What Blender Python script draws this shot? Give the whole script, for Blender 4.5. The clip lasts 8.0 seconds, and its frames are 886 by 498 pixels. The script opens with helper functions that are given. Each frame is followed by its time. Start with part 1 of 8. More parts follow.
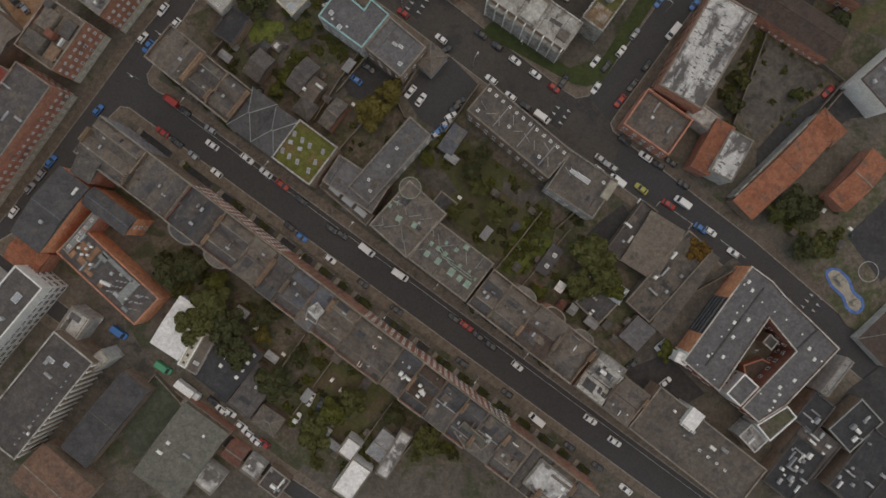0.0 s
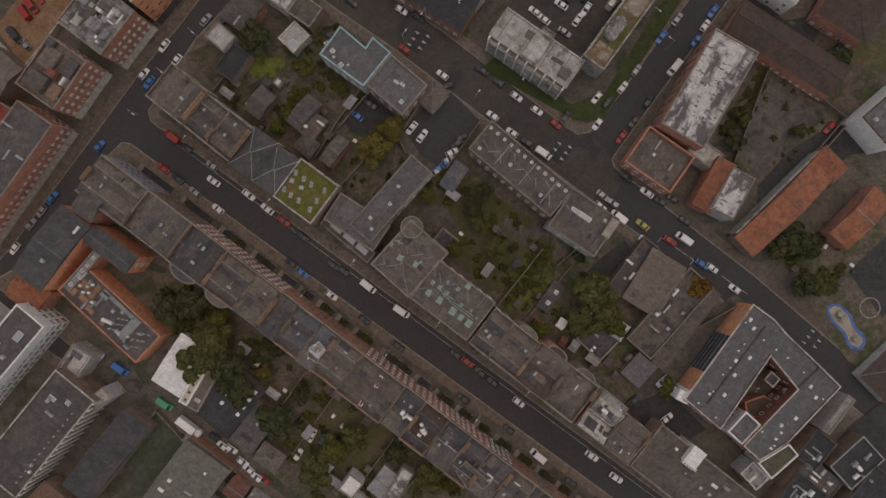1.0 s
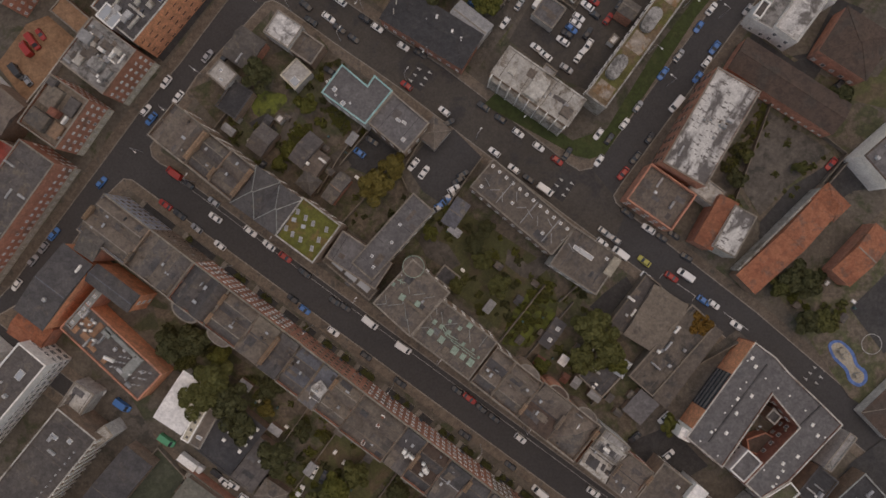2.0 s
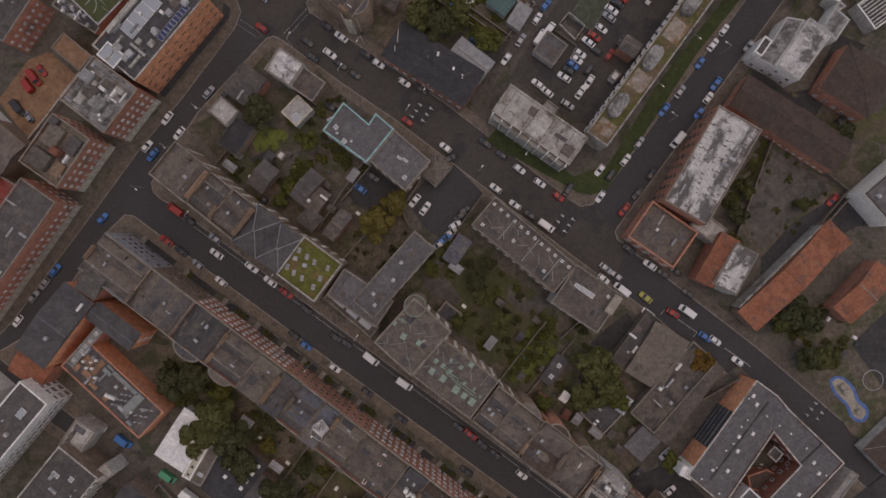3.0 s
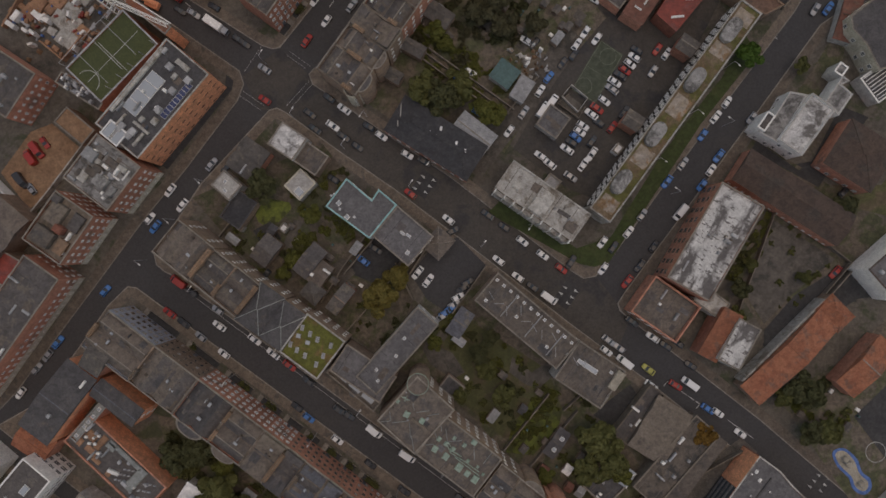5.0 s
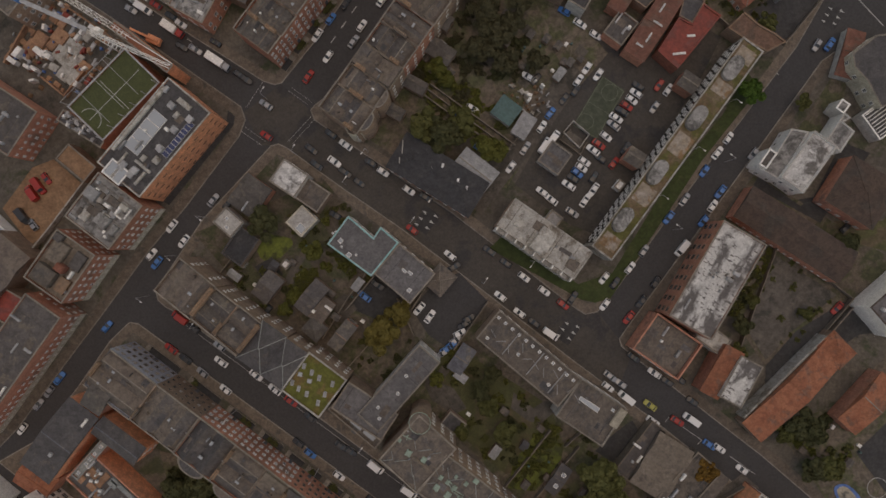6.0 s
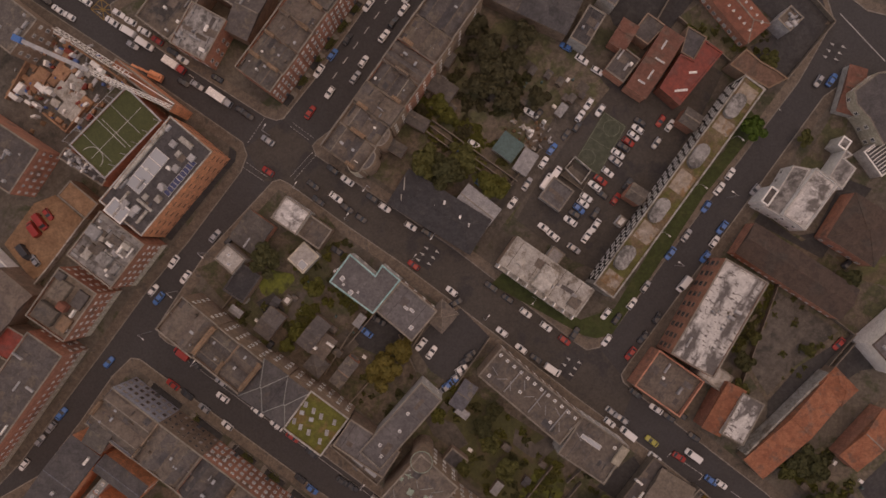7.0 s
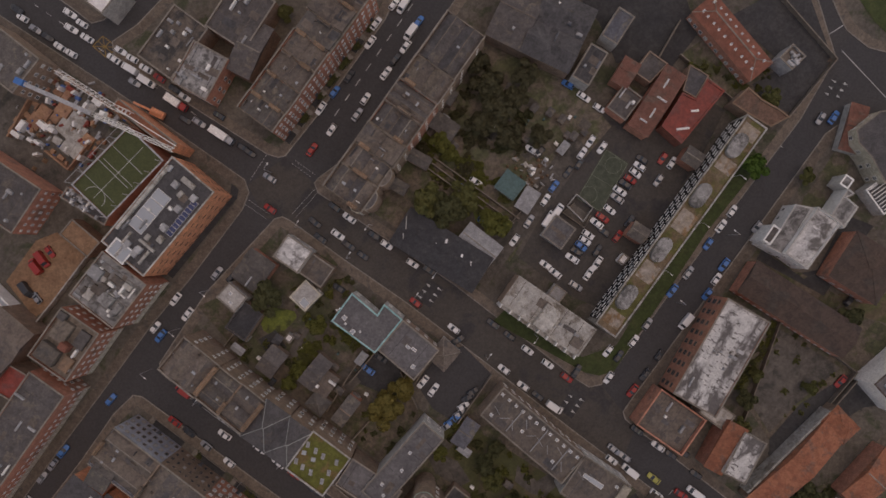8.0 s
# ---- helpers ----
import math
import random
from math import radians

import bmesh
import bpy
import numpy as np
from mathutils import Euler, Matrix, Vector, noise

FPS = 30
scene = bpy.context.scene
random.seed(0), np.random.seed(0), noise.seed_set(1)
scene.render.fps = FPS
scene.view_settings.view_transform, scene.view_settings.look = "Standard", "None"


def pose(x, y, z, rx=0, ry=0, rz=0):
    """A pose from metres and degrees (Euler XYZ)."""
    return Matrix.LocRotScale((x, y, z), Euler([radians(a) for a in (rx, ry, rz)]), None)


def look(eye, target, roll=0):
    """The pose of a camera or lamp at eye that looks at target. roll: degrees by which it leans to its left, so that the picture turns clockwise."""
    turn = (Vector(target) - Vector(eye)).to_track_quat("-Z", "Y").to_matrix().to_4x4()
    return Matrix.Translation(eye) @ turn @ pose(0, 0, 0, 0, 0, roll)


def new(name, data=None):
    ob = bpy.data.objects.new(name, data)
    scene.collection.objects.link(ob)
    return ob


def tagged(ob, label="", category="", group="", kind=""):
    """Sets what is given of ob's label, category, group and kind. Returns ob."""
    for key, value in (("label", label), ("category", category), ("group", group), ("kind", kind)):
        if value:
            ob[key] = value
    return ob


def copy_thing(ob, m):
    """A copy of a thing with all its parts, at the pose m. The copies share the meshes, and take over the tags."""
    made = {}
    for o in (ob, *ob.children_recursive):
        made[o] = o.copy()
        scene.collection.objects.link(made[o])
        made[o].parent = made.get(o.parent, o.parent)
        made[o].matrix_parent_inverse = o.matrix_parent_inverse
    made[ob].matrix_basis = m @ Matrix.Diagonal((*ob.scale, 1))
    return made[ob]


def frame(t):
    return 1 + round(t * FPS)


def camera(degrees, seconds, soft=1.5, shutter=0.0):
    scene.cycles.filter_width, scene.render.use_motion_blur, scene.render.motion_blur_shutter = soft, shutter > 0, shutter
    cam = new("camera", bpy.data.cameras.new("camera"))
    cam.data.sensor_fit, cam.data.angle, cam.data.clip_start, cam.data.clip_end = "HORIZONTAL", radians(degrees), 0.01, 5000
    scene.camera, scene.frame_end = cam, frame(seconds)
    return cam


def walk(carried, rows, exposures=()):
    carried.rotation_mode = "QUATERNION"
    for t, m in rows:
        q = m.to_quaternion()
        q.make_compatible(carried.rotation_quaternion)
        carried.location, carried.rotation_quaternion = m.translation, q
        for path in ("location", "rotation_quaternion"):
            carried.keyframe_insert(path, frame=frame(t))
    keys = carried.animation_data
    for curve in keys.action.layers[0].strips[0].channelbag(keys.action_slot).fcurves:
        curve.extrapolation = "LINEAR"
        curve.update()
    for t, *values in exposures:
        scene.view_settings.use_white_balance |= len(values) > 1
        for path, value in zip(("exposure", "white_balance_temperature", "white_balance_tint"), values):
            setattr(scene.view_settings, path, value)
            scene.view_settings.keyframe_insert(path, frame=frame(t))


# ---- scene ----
# A drone high over a city, looking straight down and sliding along at an even height.
cam = camera(74.5, 8.0, soft=1.6)
HEIGHT = 185.0
ROWS = [
    (0.0, 0.00, 0.00),
    (0.5, -0.20, 5.72),
    (1.0, -0.44, 11.46),
    (1.5, -0.74, 17.22),
    (3.0, -1.39, 34.38),
    (3.5, -1.60, 40.09),
    (4.0, -1.81, 45.78),
    (4.5, -2.04, 51.49),
    (6.0, -2.81, 68.55),
    (6.5, -3.06, 74.19),
    (7.0, -3.36, 79.87),
    (7.5, -3.60, 85.60),
    (8.0, -3.97, 91.68),
]
EXPOSURES = [
    (0.0, 0.17, 10096, 8),
    (0.5, 0.01, 10225, 11),
    (1.0, 0.01, 10581, 17),
    (1.5, 0.23, 11040, 16),
    (3.0, 0.03, 9824, 21),
    (3.5, -0.02, 9897, 16),
    (4.0, 0.22, 9690, 24),
    (4.5, 0.04, 9625, 14),
    (6.0, -0.05, 10889, 15),
    (6.3, -0.02, 11250, 13),
    (6.5, 0.19, 14150, 30),
    (7.0, 0.09, 13699, 33),
    (7.2, 0.10, 13400, 15),
    (7.5, -0.05, 10628, 15),
    (8.0, -0.04, 10240, 23),
]
walk(cam, [(t, pose(x, y, HEIGHT, 0, 0, 0)) for t, x, y in ROWS], EXPOSURES)

# ---- light: an overcast sky with a broad, faint sun ----
world = bpy.data.worlds.new("overcast")
scene.world = world
world.use_nodes = True
wn = world.node_tree
sky = wn.nodes.new("ShaderNodeTexSky")
sky.sky_type = 'NISHITA'
sky.sun_disc = False
sky.sun_elevation, sky.sun_rotation = radians(82), radians(60)
sky.dust_density, sky.air_density, sky.ozone_density = 1.0, 1.0, 0.3
wn.links.new(sky.outputs[0], wn.nodes["Background"].inputs[0])
wn.nodes["Background"].inputs[1].default_value = 0.15
sun = new("sun", bpy.data.lights.new("sun", 'SUN'))
sun.data.energy, sun.data.angle, sun.data.color = 0.25, radians(70), (1.0, 0.96, 0.9)
# the sun stands high in the east-north-east, at the sky's own elevation, behind cloud
sun.matrix_world = look((116, 67, 953), (0, 0, 0))

# ---- materials ----
def mat(name, a, b, scale=0.35, fine=2.5, rough=0.9, bump=0.3, spot=None, spot_at=0.62, spot_scale=0.15, vary=0.25, metal=0.0, ragged=0.55, cloud=0.11, grime=0.16, turn=None, tick=0.0):
    """Two tones mixed in blotches, fine grain, optional stains of a third tone, and a random brightness per object."""
    m = bpy.data.materials.new(name)
    m.use_nodes = True
    n, l = m.node_tree.nodes, m.node_tree.links
    bsdf = n["Principled BSDF"]
    bsdf.inputs["Roughness"].default_value = rough
    bsdf.inputs["Metallic"].default_value = metal
    geo, info = n.new("ShaderNodeNewGeometry"), n.new("ShaderNodeObjectInfo")
    def tex(s, detail, dist=0.0, rag=0.5):
        t = n.new("ShaderNodeTexNoise")
        t.inputs["Scale"].default_value, t.inputs["Detail"].default_value = s, detail
        t.inputs["Distortion"].default_value, t.inputs["Roughness"].default_value = dist, rag
        if turn is not None and rag == ragged:
            # the pattern runs along the building
            rv, mv = n.new("ShaderNodeVectorRotate"), n.new("ShaderNodeVectorMath")
            rv.rotation_type, mv.operation = 'Z_AXIS', 'MULTIPLY'
            rv.inputs["Angle"].default_value = radians(turn)
            mv.inputs[1].default_value = (1.0, 0.42, 1.0) if s < 0.6 else (0.55, 1.3, 1.0)
            l.new(geo.outputs["Position"], rv.inputs["Vector"])
            l.new(rv.outputs[0], mv.inputs[0])
            l.new(mv.outputs[0], t.inputs["Vector"])
        else:
            l.new(geo.outputs["Position"], t.inputs["Vector"])
        return t
    def ramp(sock, lo, hi):
        r = n.new("ShaderNodeMapRange")
        r.inputs[1].default_value, r.inputs[2].default_value = lo, hi
        l.new(sock, r.inputs[0])
        return r.outputs[0]
    def mix(fac, c1, c2, kind='MIX'):
        x = n.new("ShaderNodeMix")
        x.data_type, x.blend_type = 'RGBA', kind
        for sock, v in ((x.inputs[0], fac), (x.inputs[6], c1), (x.inputs[7], c2)):
            if isinstance(v, bpy.types.NodeSocket):
                l.new(v, sock)
            elif isinstance(v, tuple):
                sock.default_value = (*v, 1)
            else:
                sock.default_value = v
        return x.outputs[2]
    big, small = tex(scale, 6.0, 0.4), tex(fine, 4.0)
    col = mix(ramp(big.outputs[0], 0.36, 0.64), a, b)
    if spot:
        col = mix(ramp(tex(spot_scale, 10.0, 0.3, ragged).outputs[0], spot_at - 0.04, spot_at + 0.05), col, spot)
    if tick:
        col = mix(ramp(tex(0.9, 5.0, 0.2, ragged).outputs[0], tick, tick + 0.05), col, spot)
    if grime:
        # weather: dark runs and pale lichen, half a metre to two metres across
        gm = n.new("ShaderNodeMapRange")
        gm.inputs[1].default_value, gm.inputs[2].default_value, gm.inputs[3].default_value, gm.inputs[4].default_value = 0.40, 0.60, 1 - grime * 1.15, 1 + grime
        l.new(tex(0.55, 9.0, 0.6, 0.72).outputs[0], gm.inputs[0])
        gv = n.new("ShaderNodeHueSaturation")
        l.new(gm.outputs[0], gv.inputs["Value"])
        l.new(col, gv.inputs["Color"])
        col = gv.outputs[0]
    g = n.new("ShaderNodeMath")
    g.operation = 'MULTIPLY_ADD'
    g.inputs[1].default_value, g.inputs[2].default_value = 0.7, 0.65
    l.new(small.outputs[0], g.inputs[0])
    r = n.new("ShaderNodeMath")
    r.operation = 'MULTIPLY_ADD'
    r.inputs[1].default_value, r.inputs[2].default_value = vary, 1 - vary / 2
    l.new(info.outputs["Random"], r.inputs[0])
    k = n.new("ShaderNodeMath")
    k.operation = 'MULTIPLY'
    mid = n.new("ShaderNodeMath")
    mid.operation = 'MULTIPLY'
    l.new(g.outputs[0], mid.inputs[0])
    md = n.new("ShaderNodeMapRange")
    md.inputs[1].default_value, md.inputs[2].default_value, md.inputs[3].default_value, md.inputs[4].default_value = 0.35, 0.65, 1 - cloud, 1 + cloud
    l.new(tex(scale * 4.5, 7.0, 1.2, 0.65).outputs[0], md.inputs[0])
    l.new(md.outputs[0], mid.inputs[1])
    l.new(mid.outputs[0], k.inputs[0])
    l.new(r.outputs[0], k.inputs[1])
    hv = n.new("ShaderNodeHueSaturation")
    l.new(k.outputs[0], hv.inputs["Value"])
    l.new(col, hv.inputs["Color"])
    l.new(hv.outputs[0], bsdf.inputs["Base Color"])
    if bump:
        bp = n.new("ShaderNodeBump")
        bp.inputs["Strength"].default_value, bp.inputs["Distance"].default_value = bump, 0.05
        l.new(small.outputs[0], bp.inputs["Height"])
        l.new(bp.outputs[0], bsdf.inputs["Normal"])
    return m


def leafy(name, a, b):
    """Leaves: each loose leaf takes its own tone."""
    m = bpy.data.materials.new(name)
    m.use_nodes = True
    n, l = m.node_tree.nodes, m.node_tree.links
    bsdf = n["Principled BSDF"]
    bsdf.inputs["Roughness"].default_value = 0.7
    bsdf.inputs["Specular IOR Level"].default_value = 0.2
    geo = n.new("ShaderNodeNewGeometry")
    t = n.new("ShaderNodeTexNoise")
    t.inputs["Scale"].default_value = 0.35
    l.new(geo.outputs["Position"], t.inputs["Vector"])
    add = n.new("ShaderNodeMath")
    add.operation = 'MULTIPLY_ADD'
    add.inputs[1].default_value = 0.5
    l.new(geo.outputs["Random Per Island"], add.inputs[0])
    sub = n.new("ShaderNodeMath")
    sub.operation = 'SUBTRACT'
    sub.inputs[1].default_value = 0.25
    l.new(t.outputs[0], sub.inputs[0])
    l.new(sub.outputs[0], add.inputs[2])
    x = n.new("ShaderNodeMix")
    x.data_type = 'RGBA'
    x.inputs[6].default_value, x.inputs[7].default_value = (*a, 1), (*b, 1)
    l.new(add.outputs[0], x.inputs[0])
    l.new(x.outputs[2], bsdf.inputs["Base Color"])
    return m


def gloss(name, c, rough=0.3, metal=0.0):
    m = bpy.data.materials.new(name)
    m.use_nodes = True
    b = m.node_tree.nodes["Principled BSDF"]
    b.inputs["Base Color"].default_value = (*c, 1)
    b.inputs["Roughness"].default_value, b.inputs["Metallic"].default_value = rough, metal
    return m


M = {
    "earth": mat("earth", (0.10, 0.085, 0.065), (0.07, 0.07, 0.045), 0.12, 1.5, spot=(0.05, 0.065, 0.025), spot_at=0.56),
    "asphalt": mat("asphalt", (0.051, 0.049, 0.051), (0.058, 0.055, 0.056), 0.03, 1.4, bump=0.1, spot=(0.060, 0.056, 0.055), spot_at=0.64, spot_scale=0.06, vary=0, cloud=0.04, grime=0.05),
    "asphalt_worn": mat("worn asphalt", (0.076, 0.066, 0.058), (0.062, 0.055, 0.050), 0.06, 1.4, bump=0.1, spot=(0.047, 0.044, 0.045), spot_at=0.57, spot_scale=0.12, vary=0, ragged=0.62, cloud=0.06, grime=0.09),
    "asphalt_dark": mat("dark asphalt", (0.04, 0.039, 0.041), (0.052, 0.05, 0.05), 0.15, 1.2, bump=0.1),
    "paving": mat("paving", (0.126, 0.099, 0.080), (0.155, 0.123, 0.098), 0.4, 1.8, spot=(0.09, 0.08, 0.07), spot_scale=0.3),
    "kerb": mat("granite kerb", (0.19, 0.17, 0.15), (0.25, 0.225, 0.195), 0.8, 3.0),
    "backland": mat("trodden backland", (0.09, 0.078, 0.066), (0.12, 0.102, 0.084), 0.12, 1.2, spot=(0.055, 0.06, 0.034), spot_at=0.55, spot_scale=0.1, ragged=0.68),
    "yard": mat("yard", (0.092, 0.08, 0.07), (0.13, 0.112, 0.096), 0.2, 1.4, spot=(0.06, 0.055, 0.048), spot_at=0.55, ragged=0.68),
    "brown_yard": mat("brown yard", (0.22, 0.125, 0.075), (0.26, 0.155, 0.095), 0.15, 1.5),
    "soil": mat("soil", (0.108, 0.088, 0.07), (0.145, 0.114, 0.088), 0.2, 1.0, spot=(0.077, 0.08, 0.042), spot_at=0.5, spot_scale=0.13, grime=0.24, ragged=0.68),
    "grass": mat("grass", (0.07, 0.074, 0.03), (0.094, 0.088, 0.042), 0.15, 1.5, spot=(0.105, 0.08, 0.05), spot_at=0.55),
    "grass_bright": mat("ivy and bright grass", (0.125, 0.148, 0.03), (0.095, 0.115, 0.026), 0.3, 1.5, spot=(0.055, 0.06, 0.02), spot_at=0.55, spot_scale=0.3),
    "lawn": mat("mown lawn", (0.036, 0.052, 0.014), (0.044, 0.060, 0.018), 0.1, 1.2, spot=(0.056, 0.066, 0.022), spot_at=0.6, spot_scale=0.2),
    "turf": mat("artificial turf", (0.064, 0.076, 0.03), (0.072, 0.083, 0.033), 0.2, 2.0, vary=0, grime=0.05),
    "court": mat("green court paint", (0.062, 0.074, 0.05), (0.078, 0.088, 0.064), 0.2, 1.0, vary=0),
    "line_faint": mat("faded court paint", (0.17, 0.19, 0.14), (0.12, 0.135, 0.10), 0.6, 2.5, bump=0.0),
    "slate": mat("slate", (0.095, 0.085, 0.08), (0.125, 0.11, 0.10), 0.25, 1.6, spot=(0.175, 0.148, 0.12), spot_at=0.6, spot_scale=0.35),
    "slate_blue": mat("blue slate", (0.098, 0.102, 0.12), (0.125, 0.125, 0.138), 0.25, 1.6, spot=(0.155, 0.14, 0.122), spot_at=0.62, spot_scale=0.3),
    "slate_ink": mat("ink blue slate", (0.068, 0.064, 0.067), (0.088, 0.082, 0.083), 0.2, 1.6, spot=(0.12, 0.10, 0.088), spot_at=0.62, spot_scale=0.25, ragged=0.66),
    "felt_tan": mat("tan mineral felt", (0.152, 0.122, 0.098), (0.178, 0.145, 0.118), 0.15, 1.4, spot=(0.115, 0.095, 0.08), spot_at=0.58, spot_scale=0.2, ragged=0.66),
    "stack_tan": mat("weathered orange-brown chimney brick", (0.27, 0.165, 0.108), (0.21, 0.14, 0.1), 0.5, 3.0, vary=0.3),
    "brick_red": mat("deep red brick", (0.27, 0.095, 0.064), (0.22, 0.085, 0.06), 0.4, 3.0, vary=0.15),
    "slate_brown": mat("lichened slate", (0.132, 0.106, 0.092), (0.168, 0.136, 0.114), 0.25, 1.6, spot=(0.10, 0.086, 0.08), spot_at=0.58, spot_scale=0.2, ragged=0.66),
    "felt": mat("grey roofing felt", (0.122, 0.115, 0.118), (0.142, 0.134, 0.136), 0.15, 1.2, bump=0.1, spot=(0.112, 0.11, 0.115)),
    "felt_brown": mat("weathered felt", (0.125, 0.101, 0.086), (0.155, 0.128, 0.108), 0.15, 1.2, spot=(0.095, 0.085, 0.08), spot_at=0.55, spot_scale=0.25, ragged=0.68),
    "felt_soot": mat("sooty felt", (0.09, 0.08, 0.078), (0.116, 0.102, 0.096), 0.18, 1.3, spot=(0.14, 0.12, 0.105), spot_at=0.6, spot_scale=0.22, ragged=0.68),
    "slate_soot": mat("sooty slate", (0.088, 0.079, 0.078), (0.115, 0.101, 0.096), 0.25, 1.6, spot=(0.15, 0.125, 0.105), spot_at=0.58, spot_scale=0.3, ragged=0.68),
    "sage": mat("sage grey sheet", (0.21, 0.225, 0.215), (0.25, 0.26, 0.25), 0.3, 1.6, rough=0.6),
    "cream": mat("cream render", (0.55, 0.50, 0.40), (0.46, 0.42, 0.34), 0.4, 2.0),
    "felt_green": mat("greenish mineral felt", (0.128, 0.124, 0.104), (0.15, 0.144, 0.12), 0.18, 1.3, spot=(0.12, 0.112, 0.095), spot_at=0.58, spot_scale=0.2, ragged=0.68),
    "felt_dark": mat("dark felt", (0.066, 0.063, 0.066), (0.09, 0.086, 0.088), 0.2, 1.4, spot=(0.055, 0.053, 0.056), spot_at=0.58, spot_scale=0.3),
    "patchy": mat("patched felt", (0.135, 0.108, 0.088), (0.10, 0.083, 0.07), 0.2, 1.0, spot=(0.05, 0.046, 0.045), spot_at=0.53, spot_scale=0.2, ragged=0.7),
    "flaking": mat("flaking white paint over felt", (0.60, 0.585, 0.565), (0.50, 0.485, 0.47), 0.35, 1.8, spot=(0.135, 0.122, 0.118), spot_at=0.515, spot_scale=0.2, ragged=0.6, vary=0.1, turn=30, tick=0.565, grime=0.08),
    "felt_black": mat("tarred black felt", (0.042, 0.042, 0.046), (0.052, 0.05, 0.053), 0.2, 1.4, spot=(0.065, 0.062, 0.063), spot_at=0.62, spot_scale=0.3, vary=0.15),
    "limewash": mat("flaking white paint", (0.62, 0.605, 0.59), (0.44, 0.43, 0.42), 0.35, 1.8, spot=(0.15, 0.138, 0.13), spot_at=0.515, spot_scale=0.16, ragged=0.66, vary=0.15),
    "felt_pale": mat("pale stained felt", (0.33, 0.32, 0.31), (0.22, 0.21, 0.205), 0.3, 1.4, spot=(0.11, 0.105, 0.10), spot_at=0.54, spot_scale=0.22, ragged=0.72),
    "whiteroof": mat("white roof sheet", (0.82, 0.80, 0.78), (0.72, 0.70, 0.69), 0.2, 1.0, rough=0.6, vary=0.1, grime=0.05),
    "concrete": mat("pale concrete", (0.36, 0.34, 0.31), (0.46, 0.44, 0.41), 0.2, 1.2, spot=(0.22, 0.19, 0.16), spot_at=0.55, spot_scale=0.25, ragged=0.75),
    "mossy": mat("mossy gravel roof", (0.20, 0.145, 0.095), (0.165, 0.105, 0.058), 0.16, 1.2, spot=(0.12, 0.115, 0.036), spot_at=0.5, spot_scale=0.1, ragged=0.72),
    "mossy2": mat("pale gravel with moss", (0.33, 0.28, 0.24), (0.25, 0.20, 0.15), 0.3, 1.0, spot=(0.22, 0.13, 0.07), spot_at=0.55, spot_scale=0.25),
    "sedum": mat("sedum roof", (0.088, 0.092, 0.02), (0.12, 0.118, 0.025), 0.2, 1.2, spot=(0.15, 0.10, 0.04), spot_at=0.56, spot_scale=0.15),
    "tile": mat("red clay tiles", (0.27, 0.094, 0.054), (0.32, 0.12, 0.068), 0.25, 1.4, spot=(0.19, 0.094, 0.066), spot_at=0.56, spot_scale=0.3, ragged=0.68),
    "tile_mid": mat("old red tiles", (0.165, 0.07, 0.053), (0.20, 0.085, 0.062), 0.25, 1.4, spot=(0.15, 0.09, 0.07), spot_at=0.58, spot_scale=0.3),
    "tile_worn": mat("worn orange-brown tiles", (0.20, 0.112, 0.078), (0.165, 0.095, 0.07), 0.25, 1.4, spot=(0.13, 0.085, 0.065), spot_at=0.57, spot_scale=0.3),
    "stack": mat("sooty chimney brick", (0.17, 0.13, 0.108), (0.13, 0.105, 0.09), 0.5, 3.0, vary=0.4),
    "tile_dark": mat("old brown tiles", (0.078, 0.053, 0.044), (0.096, 0.064, 0.051), 0.2, 1.5, spot=(0.075, 0.058, 0.05), spot_at=0.58),
    "redsheet": mat("red painted sheet", (0.27, 0.046, 0.032), (0.22, 0.042, 0.032), 0.25, 1.0, rough=0.6, spot=(0.20, 0.055, 0.045), spot_at=0.6, spot_scale=0.25),
    "brick": mat("red brick", (0.48, 0.205, 0.138), (0.40, 0.18, 0.125), 0.4, 3.0, spot=(0.24, 0.14, 0.108), vary=0.35),
    "brick_dull": mat("dull brown brick", (0.30, 0.20, 0.145), (0.24, 0.17, 0.13), 0.4, 3.0, vary=0.35),
    "render": mat("pale render", (0.50, 0.48, 0.45), (0.40, 0.38, 0.36), 0.3, 2.0, vary=0.2),
    "render_blue": mat("grey-blue render", (0.36, 0.37, 0.41), (0.30, 0.31, 0.35), 0.3, 2.0),
    "stone": mat("granite coping", (0.26, 0.225, 0.19), (0.20, 0.175, 0.15), 0.5, 2.5),
    "wallstone": mat("rubble garden wall", (0.22, 0.18, 0.145), (0.16, 0.135, 0.11), 0.5, 2.5),
    "lead": mat("lead flashing", (0.25, 0.25, 0.26), (0.31, 0.31, 0.31), 0.5, 2.0, rough=0.6),
    "copper": mat("copper verdigris", (0.20, 0.29, 0.235), (0.28, 0.36, 0.30), 0.4, 2.0, rough=0.7),
    "turquoise": mat("turquoise paint", (0.20, 0.42, 0.42), (0.27, 0.46, 0.46), 0.4, 2.0),
    "teal": mat("teal sheet", (0.045, 0.105, 0.105), (0.055, 0.12, 0.118), 0.2, 1.2, rough=0.6),
    "pot": mat("chimney pots", (0.26, 0.17, 0.115), (0.32, 0.24, 0.17), 0.6, 3.0, vary=0.5),
    "white": mat("white paint", (0.82, 0.80, 0.77), (0.74, 0.72, 0.69), 0.3, 2.0, rough=0.6, bump=0.0, vary=0.12, grime=0.05),
    "line": mat("road paint", (0.50, 0.50, 0.48), (0.34, 0.34, 0.33), 0.6, 2.5, bump=0.0),
